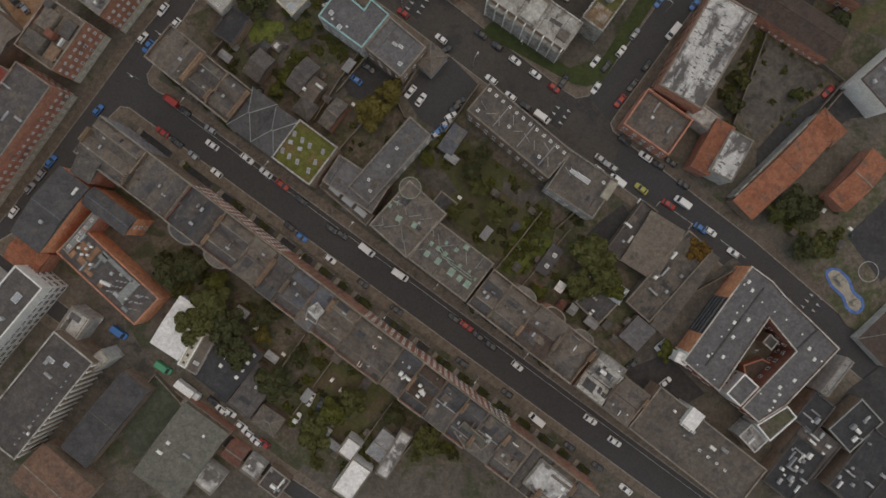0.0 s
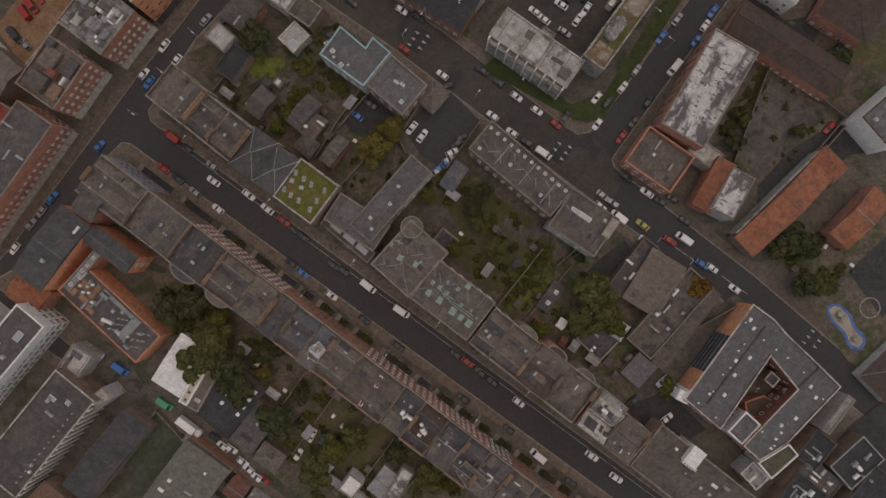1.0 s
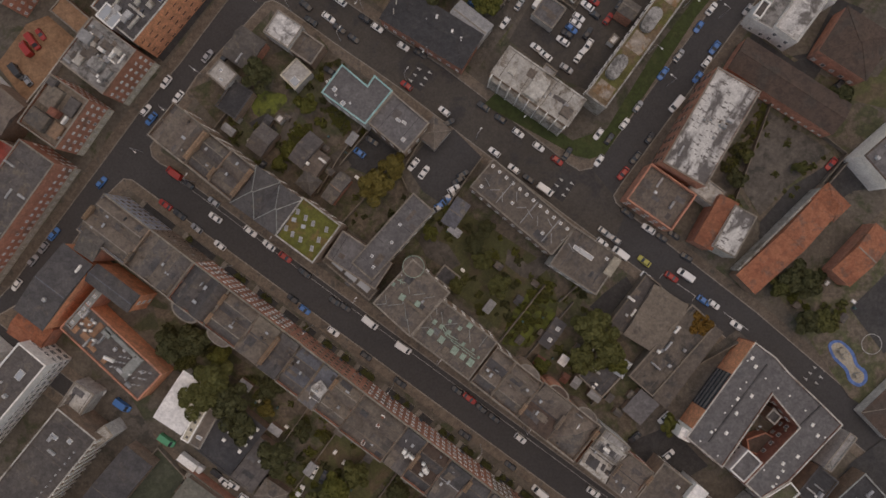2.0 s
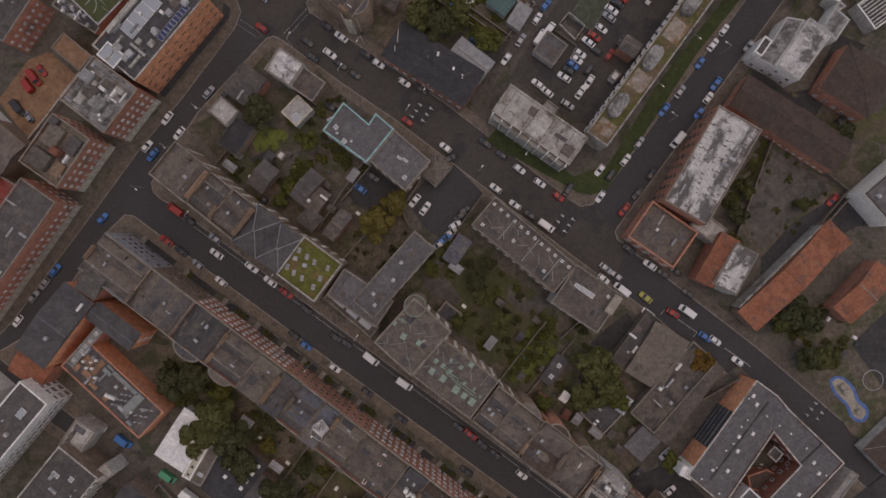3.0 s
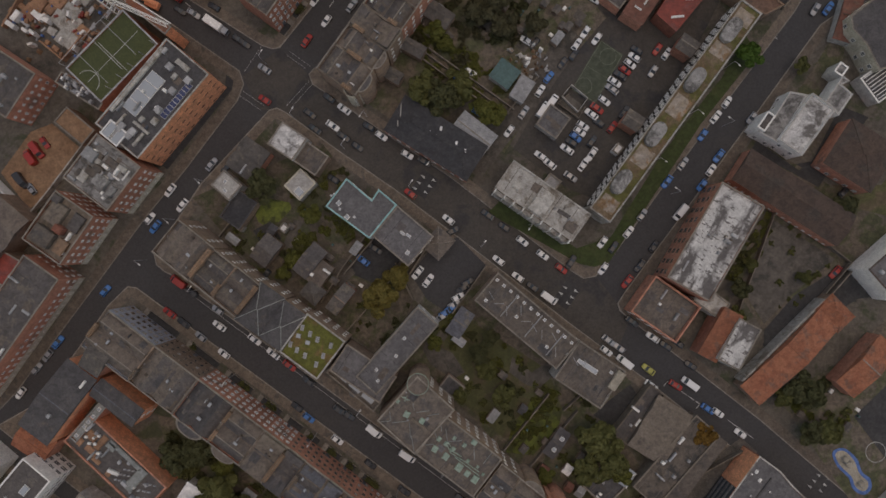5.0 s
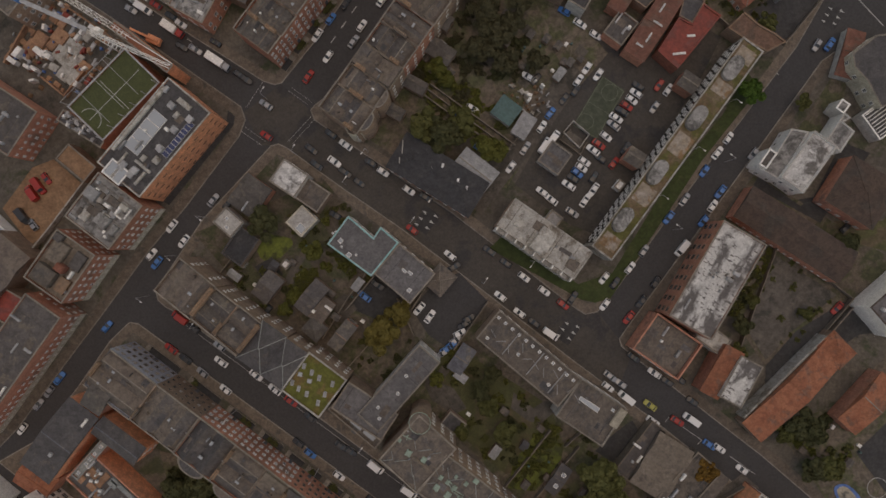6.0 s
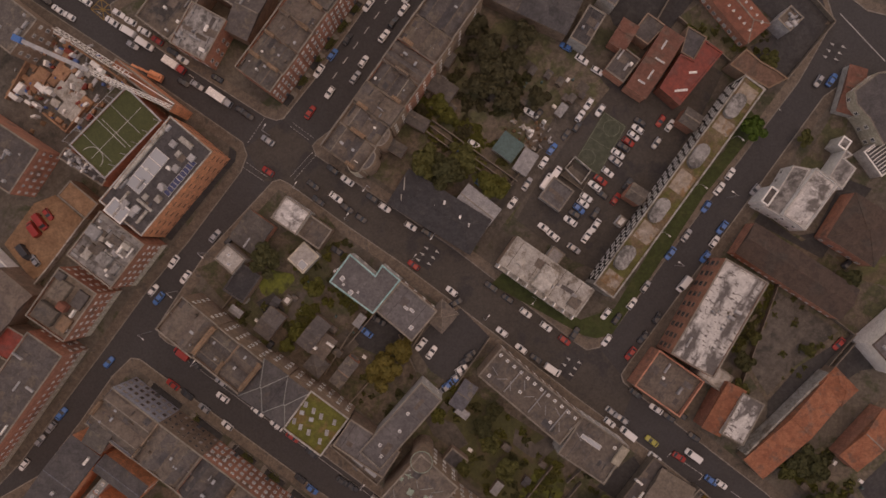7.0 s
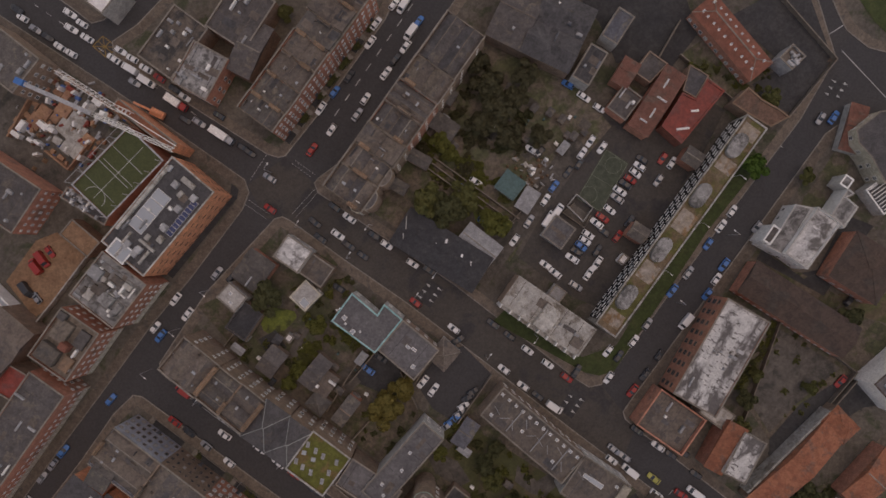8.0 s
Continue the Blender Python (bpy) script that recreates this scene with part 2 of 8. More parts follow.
    "yellow_line": mat("yellow road paint", (0.30, 0.19, 0.06), (0.20, 0.13, 0.06), 0.6, 2.5, bump=0.0),
    "orange": mat("terracotta cladding", (0.76, 0.32, 0.18), (0.66, 0.28, 0.16), 0.3, 1.8, vary=0.1),
    "timber": mat("site timber", (0.36, 0.20, 0.12), (0.28, 0.15, 0.10), 0.4, 2.0, vary=0.5),
    "steel": mat("galvanised steel", (0.42, 0.42, 0.43), (0.34, 0.34, 0.35), 0.5, 2.0, rough=0.5),
    "bark": mat("bark", (0.09, 0.07, 0.05), (0.06, 0.05, 0.04), 1.0, 4.0),
    "glass": gloss("window glass", (0.05, 0.06, 0.07), 0.12),
    "skyglass": gloss("skylight glazing", (0.36, 0.39, 0.42), 0.2),
    # pale base colour stands in for the sky mirrored in the panes
    "sky_pane": gloss("window pane with painted sky reflection", (0.46, 0.45, 0.43), 0.25),
    "solar": gloss("solar cells", (0.03, 0.045, 0.12), 0.15),
    "rubber": gloss("tyre rubber", (0.02, 0.02, 0.02), 0.8),
    "pool": mat("blue kerb paint", (0.07, 0.15, 0.36), (0.09, 0.18, 0.42), 0.4, 2.0),
    "sand": mat("pale safety surface", (0.36, 0.32, 0.26), (0.30, 0.27, 0.22), 0.3, 2.0),
    "leaf": leafy("leaves", (0.085, 0.09, 0.034), (0.135, 0.135, 0.05)),
    "leaf_bright": leafy("bright leaves", (0.092, 0.100, 0.026), (0.145, 0.145, 0.042)),
    "leaf_gold": leafy("turning leaves", (0.12, 0.1, 0.03), (0.19, 0.15, 0.045)),
    "leaf_dark": leafy("dark leaves", (0.062, 0.066, 0.032), (0.09, 0.092, 0.042)),
    "leaf_green": leafy("fresh green leaves", (0.05, 0.105, 0.02), (0.075, 0.14, 0.03)),
    "leaf_dull": leafy("dull autumn leaves", (0.068, 0.062, 0.034), (0.085, 0.08, 0.045)),
    "leaf_rust": leafy("rusty leaves", (0.13, 0.075, 0.02), (0.26, 0.14, 0.035)),
}
PAINT = {
    "w": ("white", gloss("white car paint", (0.72, 0.72, 0.72), 0.25)),
    "g": ("silver", gloss("silver car paint", (0.30, 0.31, 0.33), 0.3, 0.4)),
    "k": ("dark", gloss("dark car paint", (0.04, 0.041, 0.046), 0.25)),
    "b": ("blue", gloss("blue car paint", (0.03, 0.16, 0.42), 0.3)),
    "r": ("red", gloss("red car paint", (0.36, 0.03, 0.025), 0.3)),
    "y": ("yellow", gloss("yellow car paint", (0.36, 0.34, 0.08), 0.3)),
    "n": ("green", gloss("green van paint", (0.05, 0.30, 0.16), 0.35)),
}

# ---- building helpers ----
K = 0.14   # kerb height
def mesh_of(name, verts, faces, mats, slots=None):
    me = bpy.data.meshes.new(name)
    me.from_pydata(verts, [], faces)
    for m in mats:
        me.materials.append(m)
    if slots:
        for p, s in zip(me.polygons, slots):
            p.material_index = s
    me.update()
    return me


def boxes(*bs):
    """Vertices and faces of several boxes (x0, y0, z0, x1, y1, z1)."""
    v, f = [], []
    for x0, y0, z0, x1, y1, z1 in bs:
        k = len(v)
        v += [(x0, y0, z0), (x1, y0, z0), (x1, y1, z0), (x0, y1, z0), (x0, y0, z1), (x1, y0, z1), (x1, y1, z1), (x0, y1, z1)]
        f += [tuple(k + i for i in q) for q in ((3, 2, 1, 0), (4, 5, 6, 7), (0, 1, 5, 4), (1, 2, 6, 5), (2, 3, 7, 6), (3, 0, 4, 7))]
    return v, f


def part(name, data, parent, m=None, label=""):
    ob = new(name, data)
    ob.parent = parent
    if m is not None:
        ob.matrix_local = m
    if label:
        ob["label"] = label
    return ob


def thing(name, m, label, category, group="", kind=""):
    ob = new(name)
    ob.empty_display_size = 0.5
    ob.matrix_world = m
    return tagged(ob, label, category, group, kind)


SHARED = {}


def shared(key, make):
    if key not in SHARED:
        SHARED[key] = make()
    return SHARED[key]


def bevelled(name, bs, material, width=0.04):
    """Boxes with softened edges as one mesh."""
    bm = bmesh.new()
    v, f = boxes(*bs)
    vs = [bm.verts.new(c) for c in v]
    for q in f:
        bm.faces.new([vs[i] for i in q])
    bmesh.ops.bevel(bm, geom=bm.edges[:], offset=width, segments=1, affect='EDGES')
    me = bpy.data.meshes.new(name)
    bm.to_mesh(me)
    bm.free()
    me.materials.append(material)
    return me


def sheet(name, pts, z, material, label, category, kind="structure", thick=0.0, side=None):
    """A flat patch of ground, or a raised slab when thick is given."""
    bm = bmesh.new()
    top = bm.faces.new([bm.verts.new((x, y, z)) for x, y in pts])
    bm.normal_update()
    if top.normal.z < 0:
        top.normal_flip()
    if thick:
        n = len(pts)
        low = [bm.verts.new((x, y, z - thick)) for x, y in pts]
        ring = list(top.verts)
        by = {(round(v.co.x, 3), round(v.co.y, 3)): v for v in low}
        for i in range(n):
            a, b = ring[i], ring[(i + 1) % n]
            f = bm.faces.new((b, a, by[(round(a.co.x, 3), round(a.co.y, 3))], by[(round(b.co.x, 3), round(b.co.y, 3))]))
            f.material_index = 1 if side else 0
    bmesh.ops.triangulate(bm, faces=[f for f in bm.faces if len(f.verts) > 4])
    me = bpy.data.meshes.new(name)
    bm.to_mesh(me)
    bm.free()
    me.materials.append(material)
    if side:
        me.materials.append(side)
    return tagged(new(name, me), label, category, kind=kind)


def rect_pts(cx, cy, L, W, ang, h=0):
    c, s = math.cos(radians(ang)), math.sin(radians(ang))
    return [(cx + c * x - s * y, cy + s * x + c * y) for x, y in ((-L / 2, -W / 2), (L / 2, -W / 2), (L / 2, W / 2), (-L / 2, W / 2))]


def window_mesh(w, h, pane, frame_mat="white"):
    """A sash window as one skin: a proud frame with two recessed lights, front towards -y."""
    def make():
        fr = 0.13
        xs = [-w / 2, -w / 2 + fr, w / 2 - fr, w / 2]
        zs = [0, fr, h * 0.5 - 0.04, h * 0.5 + 0.04, h - fr, h]
        v = [(x, -0.06, z) for z in zs for x in xs]
        f, slot = [], []
        for r in range(5):
            for c in range(3):
                q = [r * 4 + c, r * 4 + c + 1, r * 4 + c + 5, r * 4 + c + 4]
                if c == 1 and r in (1, 3):
                    k = len(v)
                    v += [(v[i][0], -0.01, v[i][2]) for i in q]
                    for a in range(4):
                        f.append((q[a], q[(a + 1) % 4], k + (a + 1) % 4, k + a)); slot.append(0)
                    f.append((k, k + 1, k + 2, k + 3)); slot.append(1)
                else:
                    f.append(tuple(q)); slot.append(0)
        rim = [0, 1, 2, 3, 7, 11, 15, 19, 23, 22, 21, 20, 16, 12, 8, 4]
        k = len(v)
        v += [(v[i][0], 0.02, v[i][2]) for i in rim]
        for a in range(16):
            b = (a + 1) % 16
            f.append((rim[b], rim[a], k + a, k + b)); slot.append(0)
        return mesh_of("window", v, f, [M[frame_mat], M[pane]], slot)
    return shared(("window", w, h, pane, frame_mat), make)


def stepped(name, steps, mats, slots=None):
    """A connected stack of rectangles (half width, half depth, height), closed at the top."""
    v, f, sl = [], [], []
    for a, b, z in steps:
        v += [(-a, -b, z), (a, -b, z), (a, b, z), (-a, b, z)]
    for i in range(len(steps) - 1):
        for q in range(4):
            r = (q + 1) % 4
            f.append((4 * i + q, 4 * i + r, 4 * i + 4 + r, 4 * i + 4 + q))
            sl.append(slots[i] if slots else 0)
    k = 4 * (len(steps) - 1)
    f.append((k, k + 1, k + 2, k + 3))
    sl.append(slots[-1] if slots else 0)
    return mesh_of(name, v, f, mats, sl)


def face_windows(parent, L, y, z0, floors, storey, rot, n, w=1.15, hh=1.5, pale=0.4, top_scale=0.75, start=0.9, rnd=random, trim="white"):
    """Rows of windows along one face; rot turns the face's outward side."""
    for k in range(floors):
        h = round(hh * (top_scale if k == floors - 1 and floors > 2 else 1.0), 2)
        for i in range(n):
            x = (i + 0.5) * L / n - L / 2
            m = pose(0, 0, 0, 0, 0, rot) @ pose(x, -y, z0 + start + k * storey)
            part("window", window_mesh(w, h, "sky_pane" if rnd.random() < pale else "glass", trim), parent, m)


def shell(L, W, h, par, t=0.35):
    """Walls with a parapet: a body up to the roof deck and a ring above it."""
    a, b = L / 2, W / 2
    d = h - par
    v = [(-a, -b, 0), (a, -b, 0), (a, b, 0), (-a, b, 0), (-a, -b, h), (a, -b, h), (a, b, h), (-a, b, h),
         (-a + t, -b + t, h), (a - t, -b + t, h), (a - t, b - t, h), (-a + t, b - t, h),
         (-a + t, -b + t, d), (a - t, -b + t, d), (a - t, b - t, d), (-a + t, b - t, d)]
    f = [(0, 1, 5, 4), (1, 2, 6, 5), (2, 3, 7, 6), (3, 0, 4, 7)]
    for i in range(4):
        j = (i + 1) % 4
        f += [(4 + i, 4 + j, 8 + j, 8 + i), (8 + i, 8 + j, 12 + j, 12 + i)]
    return v, f + [(12, 13, 14, 15)]


def pitched(L, W, z, rise, kind, over=0.0):
    """A roof on L x W at height z: gable, hip, shed, m (two ridges along x), v (valley along x)."""
    a, b = L / 2 + over, W / 2 + over
    base = [(-a, -b, z), (a, -b, z), (a, b, z), (-a, b, z)]
    if kind == "gable":
        v = base + [(-a, 0, z + rise), (a, 0, z + rise)]
        f = [(0, 1, 5, 4), (2, 3, 4, 5), (1, 2, 5), (3, 0, 4), (3, 2, 1, 0)]
    elif kind == "hip":
        r = max(a - b, 0.2)
        v = base + [(-r, 0, z + rise), (r, 0, z + rise)]
        f = [(0, 1, 5, 4), (2, 3, 4, 5), (1, 2, 5), (3, 0, 4), (3, 2, 1, 0)]
    elif kind == "shed":
        v = base + [(-a, b, z + rise), (a, b, z + rise)]
        f = [(0, 1, 5, 4), (1, 2, 5), (3, 0, 4), (2, 3, 4, 5), (3, 2, 1, 0)]
    elif kind == "v":
        v = base + [(-a, -b, z + rise), (a, -b, z + rise), (a, b, z + rise), (-a, b, z + rise), (-a, 0, z + 0.1), (a, 0, z + 0.1)]
        f = [(0, 1, 5, 4), (2, 3, 7, 6), (4, 5, 9, 8), (8, 9, 6, 7), (1, 2, 6, 9, 5), (3, 0, 4, 8, 7), (3, 2, 1, 0)]
    else:
        v = base + [(-a, -b / 2, z + rise), (a, -b / 2, z + rise), (a, 0, z + 0.15), (-a, 0, z + 0.15), (-a, b / 2, z + rise), (a, b / 2, z + rise)]
        f = [(0, 1, 5, 4), (4, 5, 6, 7), (7, 6, 9, 8), (8, 9, 2, 3), (1, 2, 9, 6, 5), (3, 0, 4, 7, 8), (3, 2, 1, 0)]
    return v, f


def chimney(parent, x, y, z, long, rot=90, pots=6, h=2.2, rnd=random, half=0.42, brick="stack"):
    a = long / 2
    me = shared(("stack", long, h, half, brick), lambda: stepped("chimney", [(a, half, -1.6), (a, half, h - 0.4), (a + 0.1, half + 0.1, h - 0.32), (a + 0.1, half + 0.1, h - 0.1), (a - 0.05, half - 0.04, h)], [M[brick]]))
    st = part("chimney", me, parent, pose(x, y, z, 0, 0, rot))
    def pots_mesh():
        """A row of tapered clay pots along the stack."""
        v, f = [], []
        for i in range(pots):
            x = (i + 0.5) * long / pots - long / 2
            k = len(v)
            for r, zz in ((0.19, h - 0.05), (0.15, h + 0.6), (0.2, h + 0.64), (0.17, h + 0.75)):
                v += [(x + r * math.cos(q * math.tau / 7), r * math.sin(q * math.tau / 7), zz) for q in range(7)]
            for ring in range(3):
                f += [(k + ring * 7 + q, k + ring * 7 + (q + 1) % 7, k + ring * 7 + 7 + (q + 1) % 7, k + ring * 7 + 7 + q) for q in range(7)]
            f.append(tuple(k + 21 + q for q in range(7)))
        return mesh_of("pot_row", v, f, [M["pot"]])
    tagged(part("pot_row", shared(("pots", long, pots, h), pots_mesh), st), kind="stuff")


def skylight(parent, x, y, z, w=1.2, d=1.2, rot=0, glazing="skyglass", kerb="white", name="skylight"):
    def make():
        a, b = w / 2, d / 2
        return stepped(name, [(a, b, 0), (a, b, 0.25), (a - 0.12, b - 0.12, 0.25), (a - 0.16, b - 0.16, 0.36)], [M[kerb], M[glazing]], [0, 0, 1, 1])
    part(name, shared((name, w, d, glazing, kerb), make), parent, pose(x, y, z, 0, 0, rot))


def unit(parent, x, y, z, w, d, h, rot=0, material="steel", name="roof_plant"):
    a, b = w / 2, d / 2
    me = shared((name, w, d, h, material), lambda: stepped(name, [(a, b, 0), (a, b, h - 0.12), (a - 0.06, b - 0.06, h - 0.06), (a - 0.22, b - 0.22, h - 0.06), (a - 0.25, b - 0.25, h + 0.06)], [M[material]]))
    part(name, me, parent, pose(x, y, z, 0, 0, rot))


def block(name, label, category, cx, cy, L, W, ang, h, wall="render", roof="felt", par=0.5, top="flat", rise=2.0, faces="", storey=3.3,
          bay=3.2, win=(1.3, 1.6), pale=0.3, coping="stone", sky=(), plant=0, group="", ground="", trim="white"):
    """A building: walls with a parapet, coping, a flat or pitched roof, windows on the faces named (f front, r right, b back, l left), skylights and roof plant."""
    rnd = random.Random(int(cx * 31 + cy * 17))
    ob = thing(name, pose(cx, cy, 0, 0, 0, ang), label, category, group)
    if top == "flat":
        v, f = shell(L, W, h, par)
        part("wall", mesh_of("wall", v, f, [M[wall]]), ob)
        t = 0.35
        part("roof", mesh_of("roof", *boxes((-L / 2 + t + 0.003, -W / 2 + t + 0.003, h - par + 0.004, L / 2 - t - 0.003, W / 2 - t - 0.003, h - par + 0.08)), [M[roof]]), ob)
        o = 0.06
        cv, cf = boxes((-L / 2 - o, -W / 2 - o, h + 0.003, L / 2 + o, -W / 2 + t + o, h + 0.1), (-L / 2 - o, W / 2 - t - o, h + 0.003, L / 2 + o, W / 2 + o, h + 0.1),
                       (-L / 2 - o, -W / 2 + t + o, h + 0.003, -L / 2 + t + o, W / 2 - t - o, h + 0.1), (L / 2 - t - o, -W / 2 + t + o, h + 0.003, L / 2 + o, W / 2 - t - o, h + 0.1))
        part("coping", mesh_of("coping", cv, cf, [M[coping]]), ob)
        deck = h - par + 0.08
        if L * W > 60 and roof in ("felt", "felt_brown", "felt_soot", "felt_dark", "slate_soot", "slate_brown", "patchy", "felt_green", "concrete", "felt_pale"):
            # laps between the sheets, and mended places
            n = min(4, max(2, int(L / 5)))
            lap = mesh_of("felt_lap", *boxes((-0.08, -W / 2 + 0.5, 0, 0.08, W / 2 - 0.5, 0.025)), [M[rnd.choice(["felt_dark", "felt_brown", "felt_soot"])]])
            for i in range(n):
                part("felt_lap", lap, ob, pose(-L / 2 + (i + rnd.uniform(0.3, 0.7)) * L / n, 0, deck))
            for i in range(rnd.randint(2, 4)):
                w, d = rnd.uniform(1.2, 4.5), rnd.uniform(0.9, 2.8)
                x, y = rnd.uniform(-0.36, 0.36) * L, rnd.uniform(-0.32, 0.32) * W
                part("felt_patch", mesh_of("felt_patch", *boxes((-w / 2, -d / 2, 0, w / 2, d / 2, 0.012)), [M[rnd.choice(["felt", "felt_brown", "felt_soot", "felt_dark", "felt_brown", "slate_brown"])]]), ob, pose(x, y, deck + 0.03 + 0.006 * i, 0, 0, rnd.choice([0, 0, 90, 4])))
    else:
        v, f = boxes((-L / 2, -W / 2, 0, L / 2, W / 2, h))
        part("wall", mesh_of("wall", v, f, [M[wall]]), ob)
        pv, pf = pitched(L, W, h + 0.004, rise, top, 0.25)
        part("roof", mesh_of("roof", pv, pf, [M[roof]]), ob)
        if top in ("gable", "hip"):
            r = L / 2 if top == "gable" else max(L / 2 - W / 2, 0.2)
            part("ridge", mesh_of("ridge", *boxes((-r, -0.18, h + rise - 0.08, r, 0.18, h + rise + 0.1)), [M[coping]]), ob)
        if top == "hip":
            for sx in (-1, 1):
                for sy in (-1, 1):
                    p, q = Vector((sx * r, 0, h + rise + 0.02)), Vector((sx * (L / 2 + 0.2), sy * (W / 2 + 0.2), h + 0.05))
                    ln = (q - p).length
                    me = mesh_of("hip_ridge", *boxes((0, -0.1, -0.05, ln, 0.1, 0.1)), [M[coping]])
                    turn = (q - p).to_track_quat('X', 'Z').to_matrix().to_4x4()
                    part("hip_ridge", me, ob, Matrix.Translation(p) @ turn)
        deck = h + 0.3
    fl = max(1, int((h - 0.8) / storey))
    if ground:
        part("ground_floor", mesh_of("ground_floor", *boxes((-L / 2, -W / 2 - 0.05, 0, L / 2, -W / 2 - 0.003, 3.5)), [M[ground]]), ob)
    for c in faces:
        length, y, rot = {"f": (L, W / 2, 0), "b": (L, W / 2, 180), "r": (W, L / 2, 90), "l": (W, L / 2, -90)}[c]
        face_windows(ob, length, y + 0.002, 0, fl, storey, rot, max(1, int(length / bay)), win[0], win[1], pale, rnd=rnd, trim=trim)
    def level(y):
        """Height of the roof's surface at y."""
        if top in ("gable", "hip"):
            return h + rise * (1 - 2 * abs(y) / W) + 0.02
        return deck if top == "flat" else h + rise * 0.6
    mats = ["steel", "lead", "felt_brown", "slate_blue", "white"] if roof == "felt_dark" else ["steel", "steel", "white", "lead"]
    for s in sky:
        skylight(ob, s[0] * L, s[1] * W, level(s[1] * W), *(s[2:4] if len(s) > 2 else (1.3, 1.3)))
    for i in range(plant):
        w, d = rnd.choice([(1.2, 0.9), (2.0, 1.0), (1.0, 1.0), (2.6, 0.7), (0.8, 0.8), (0.6, 0.6), (3.4, 0.5)])
        x, y = rnd.uniform(-0.42, 0.42) * L, rnd.uniform(-0.4, 0.4) * W
        unit(ob, x, y, level(y) - (0.3 if top != "flat" else 0), w, d, rnd.choice([0.6, 0.9, 1.3]), rnd.choice([0, 90]), rnd.choice(mats))
    return ob


def house(cx, cy, ang, w, d, h, wall="brick", roof="slate", kind="m", label="", group="", back=True, bays=3, flip=False, rnd=random, front=True, floors=4, area=0.0, ret=0.0, shade_tone="", stacks=None, pale=0.6, bow=0.0, trim="white"):
    """A tall brick town house: front at -y with sash windows, parapet, slate roof behind it, stacks on the party wall."""
    ob = thing("town_house", pose(cx, cy, 0, 0, 0, ang), label, "house", group)
    v, f = shell(w - 0.02, d, h, 0.9, 0.3)
    part("wall", mesh_of("wall", v, f, [M[wall]]), ob)
    for c in ((-w / 2 + 0.01, -d / 2 - 0.1, h + 0.003, w / 2 - 0.01, -d / 2 + 0.4, h + 0.14), (-w / 2 + 0.01, d / 2 - 0.36, h + 0.003, w / 2 - 0.01, d / 2 + 0.05, h + 0.11)):
        part("coping", mesh_of("coping", *boxes(c), [M["stone"]]), ob)
    for sx in (-1, 1):
        part("side_coping", shared(("side", round(d, 2), round(h, 2)), lambda: mesh_of("side_coping", *boxes((-0.17, -d / 2 + 0.42, h + 0.003, 0.17, d / 2 - 0.38, h + 0.06)), [M["wallstone"]])), ob, pose(sx * (w / 2 - 0.18), 0, 0))
    deck = h - 0.9
    # alternate slopes take a second slate tone, which also paints their shading
    if kind == "x":   # ridges from front to back
        pv, pf = pitched(d - 0.9, w - 0.75, deck + 0.004, 1.5, "m")
        rf = part("roof", mesh_of("roof", pv, pf, [M[roof], M[shade_tone or roof]], [0, 1, 0, 1] + [0] * (len(pf) - 4)), ob, pose(0, 0, 0, 0, 0, 90))
    elif kind == "flat":
        rf = part("roof", mesh_of("roof", *boxes((-w / 2 + 0.32, -d / 2 + 0.32, deck + 0.004, w / 2 - 0.32, d / 2 - 0.32, deck + 0.3)), [M[roof]]), ob)
    else:
        pv, pf = pitched(w - 0.75, d - 0.9, deck + 0.004, 1.7 if kind == "m" else 2.2, kind)
        rf = part("roof", mesh_of("roof", pv, pf, [M[roof], M[shade_tone or roof]], [0, 1, 0, 1] + [0] * (len(pf) - 4)), ob)
        if kind == "m":
            for s in (-1, 1):
                y = s * (d - 0.9) / 4
                part("ridge", mesh_of("ridge", *boxes((-w / 2 + 0.4, y - 0.15, deck + 1.62, w / 2 - 0.4, y + 0.15, deck + 1.8)), [M[rnd.choice(["stack", "slate_brown", "stone"])]]), ob)
    if kind == "flat":
        for i in range(3):
            a, b = rnd.uniform(0.8, 2.4), rnd.uniform(0.8, 2.6)
            part("felt_patch", mesh_of("felt_patch", *boxes((-a / 2, -b / 2, 0, a / 2, b / 2, 0.012)), [M[rnd.choice(["felt_soot", "slate_brown", "felt_brown", "felt_pale"])]]), ob, pose(rnd.uniform(-0.25, 0.25) * w, rnd.uniform(-0.3, 0.3) * d, deck + 0.306 + 0.005 * i, 0, 0, rnd.choice([0, 90])))
    else:
        part("valley_gutter", mesh_of("valley_gutter", *boxes((-w / 2 + 0.4, -0.2, deck + 0.01, w / 2 - 0.4, 0.2, deck + 0.16)), [M[rnd.choice(["lead", "felt_dark", "slate"])]]), ob)
    pw = rnd.uniform(-0.1, 0.12)
    part("party_wall", mesh_of("party_wall", *boxes((w / 2 - 0.25, -d / 2 + 0.42, deck, w / 2 + pw, d / 2 - 0.38, h + rnd.uniform(-0.1, 0.4))), [M[rnd.choice(["stack", "slate", "slate_brown", "brick_dull", "slate"])]]), ob)
    # mended and re-slated places on the slopes
    rl, rw, rh = (d - 0.9, w - 0.75, 1.5) if kind == "x" else (w - 0.75, d - 0.9, 1.7 if kind == "m" else 2.2)
    turn90 = pose(0, 0, 0, 0, 0, 90 if kind == "x" else 0)
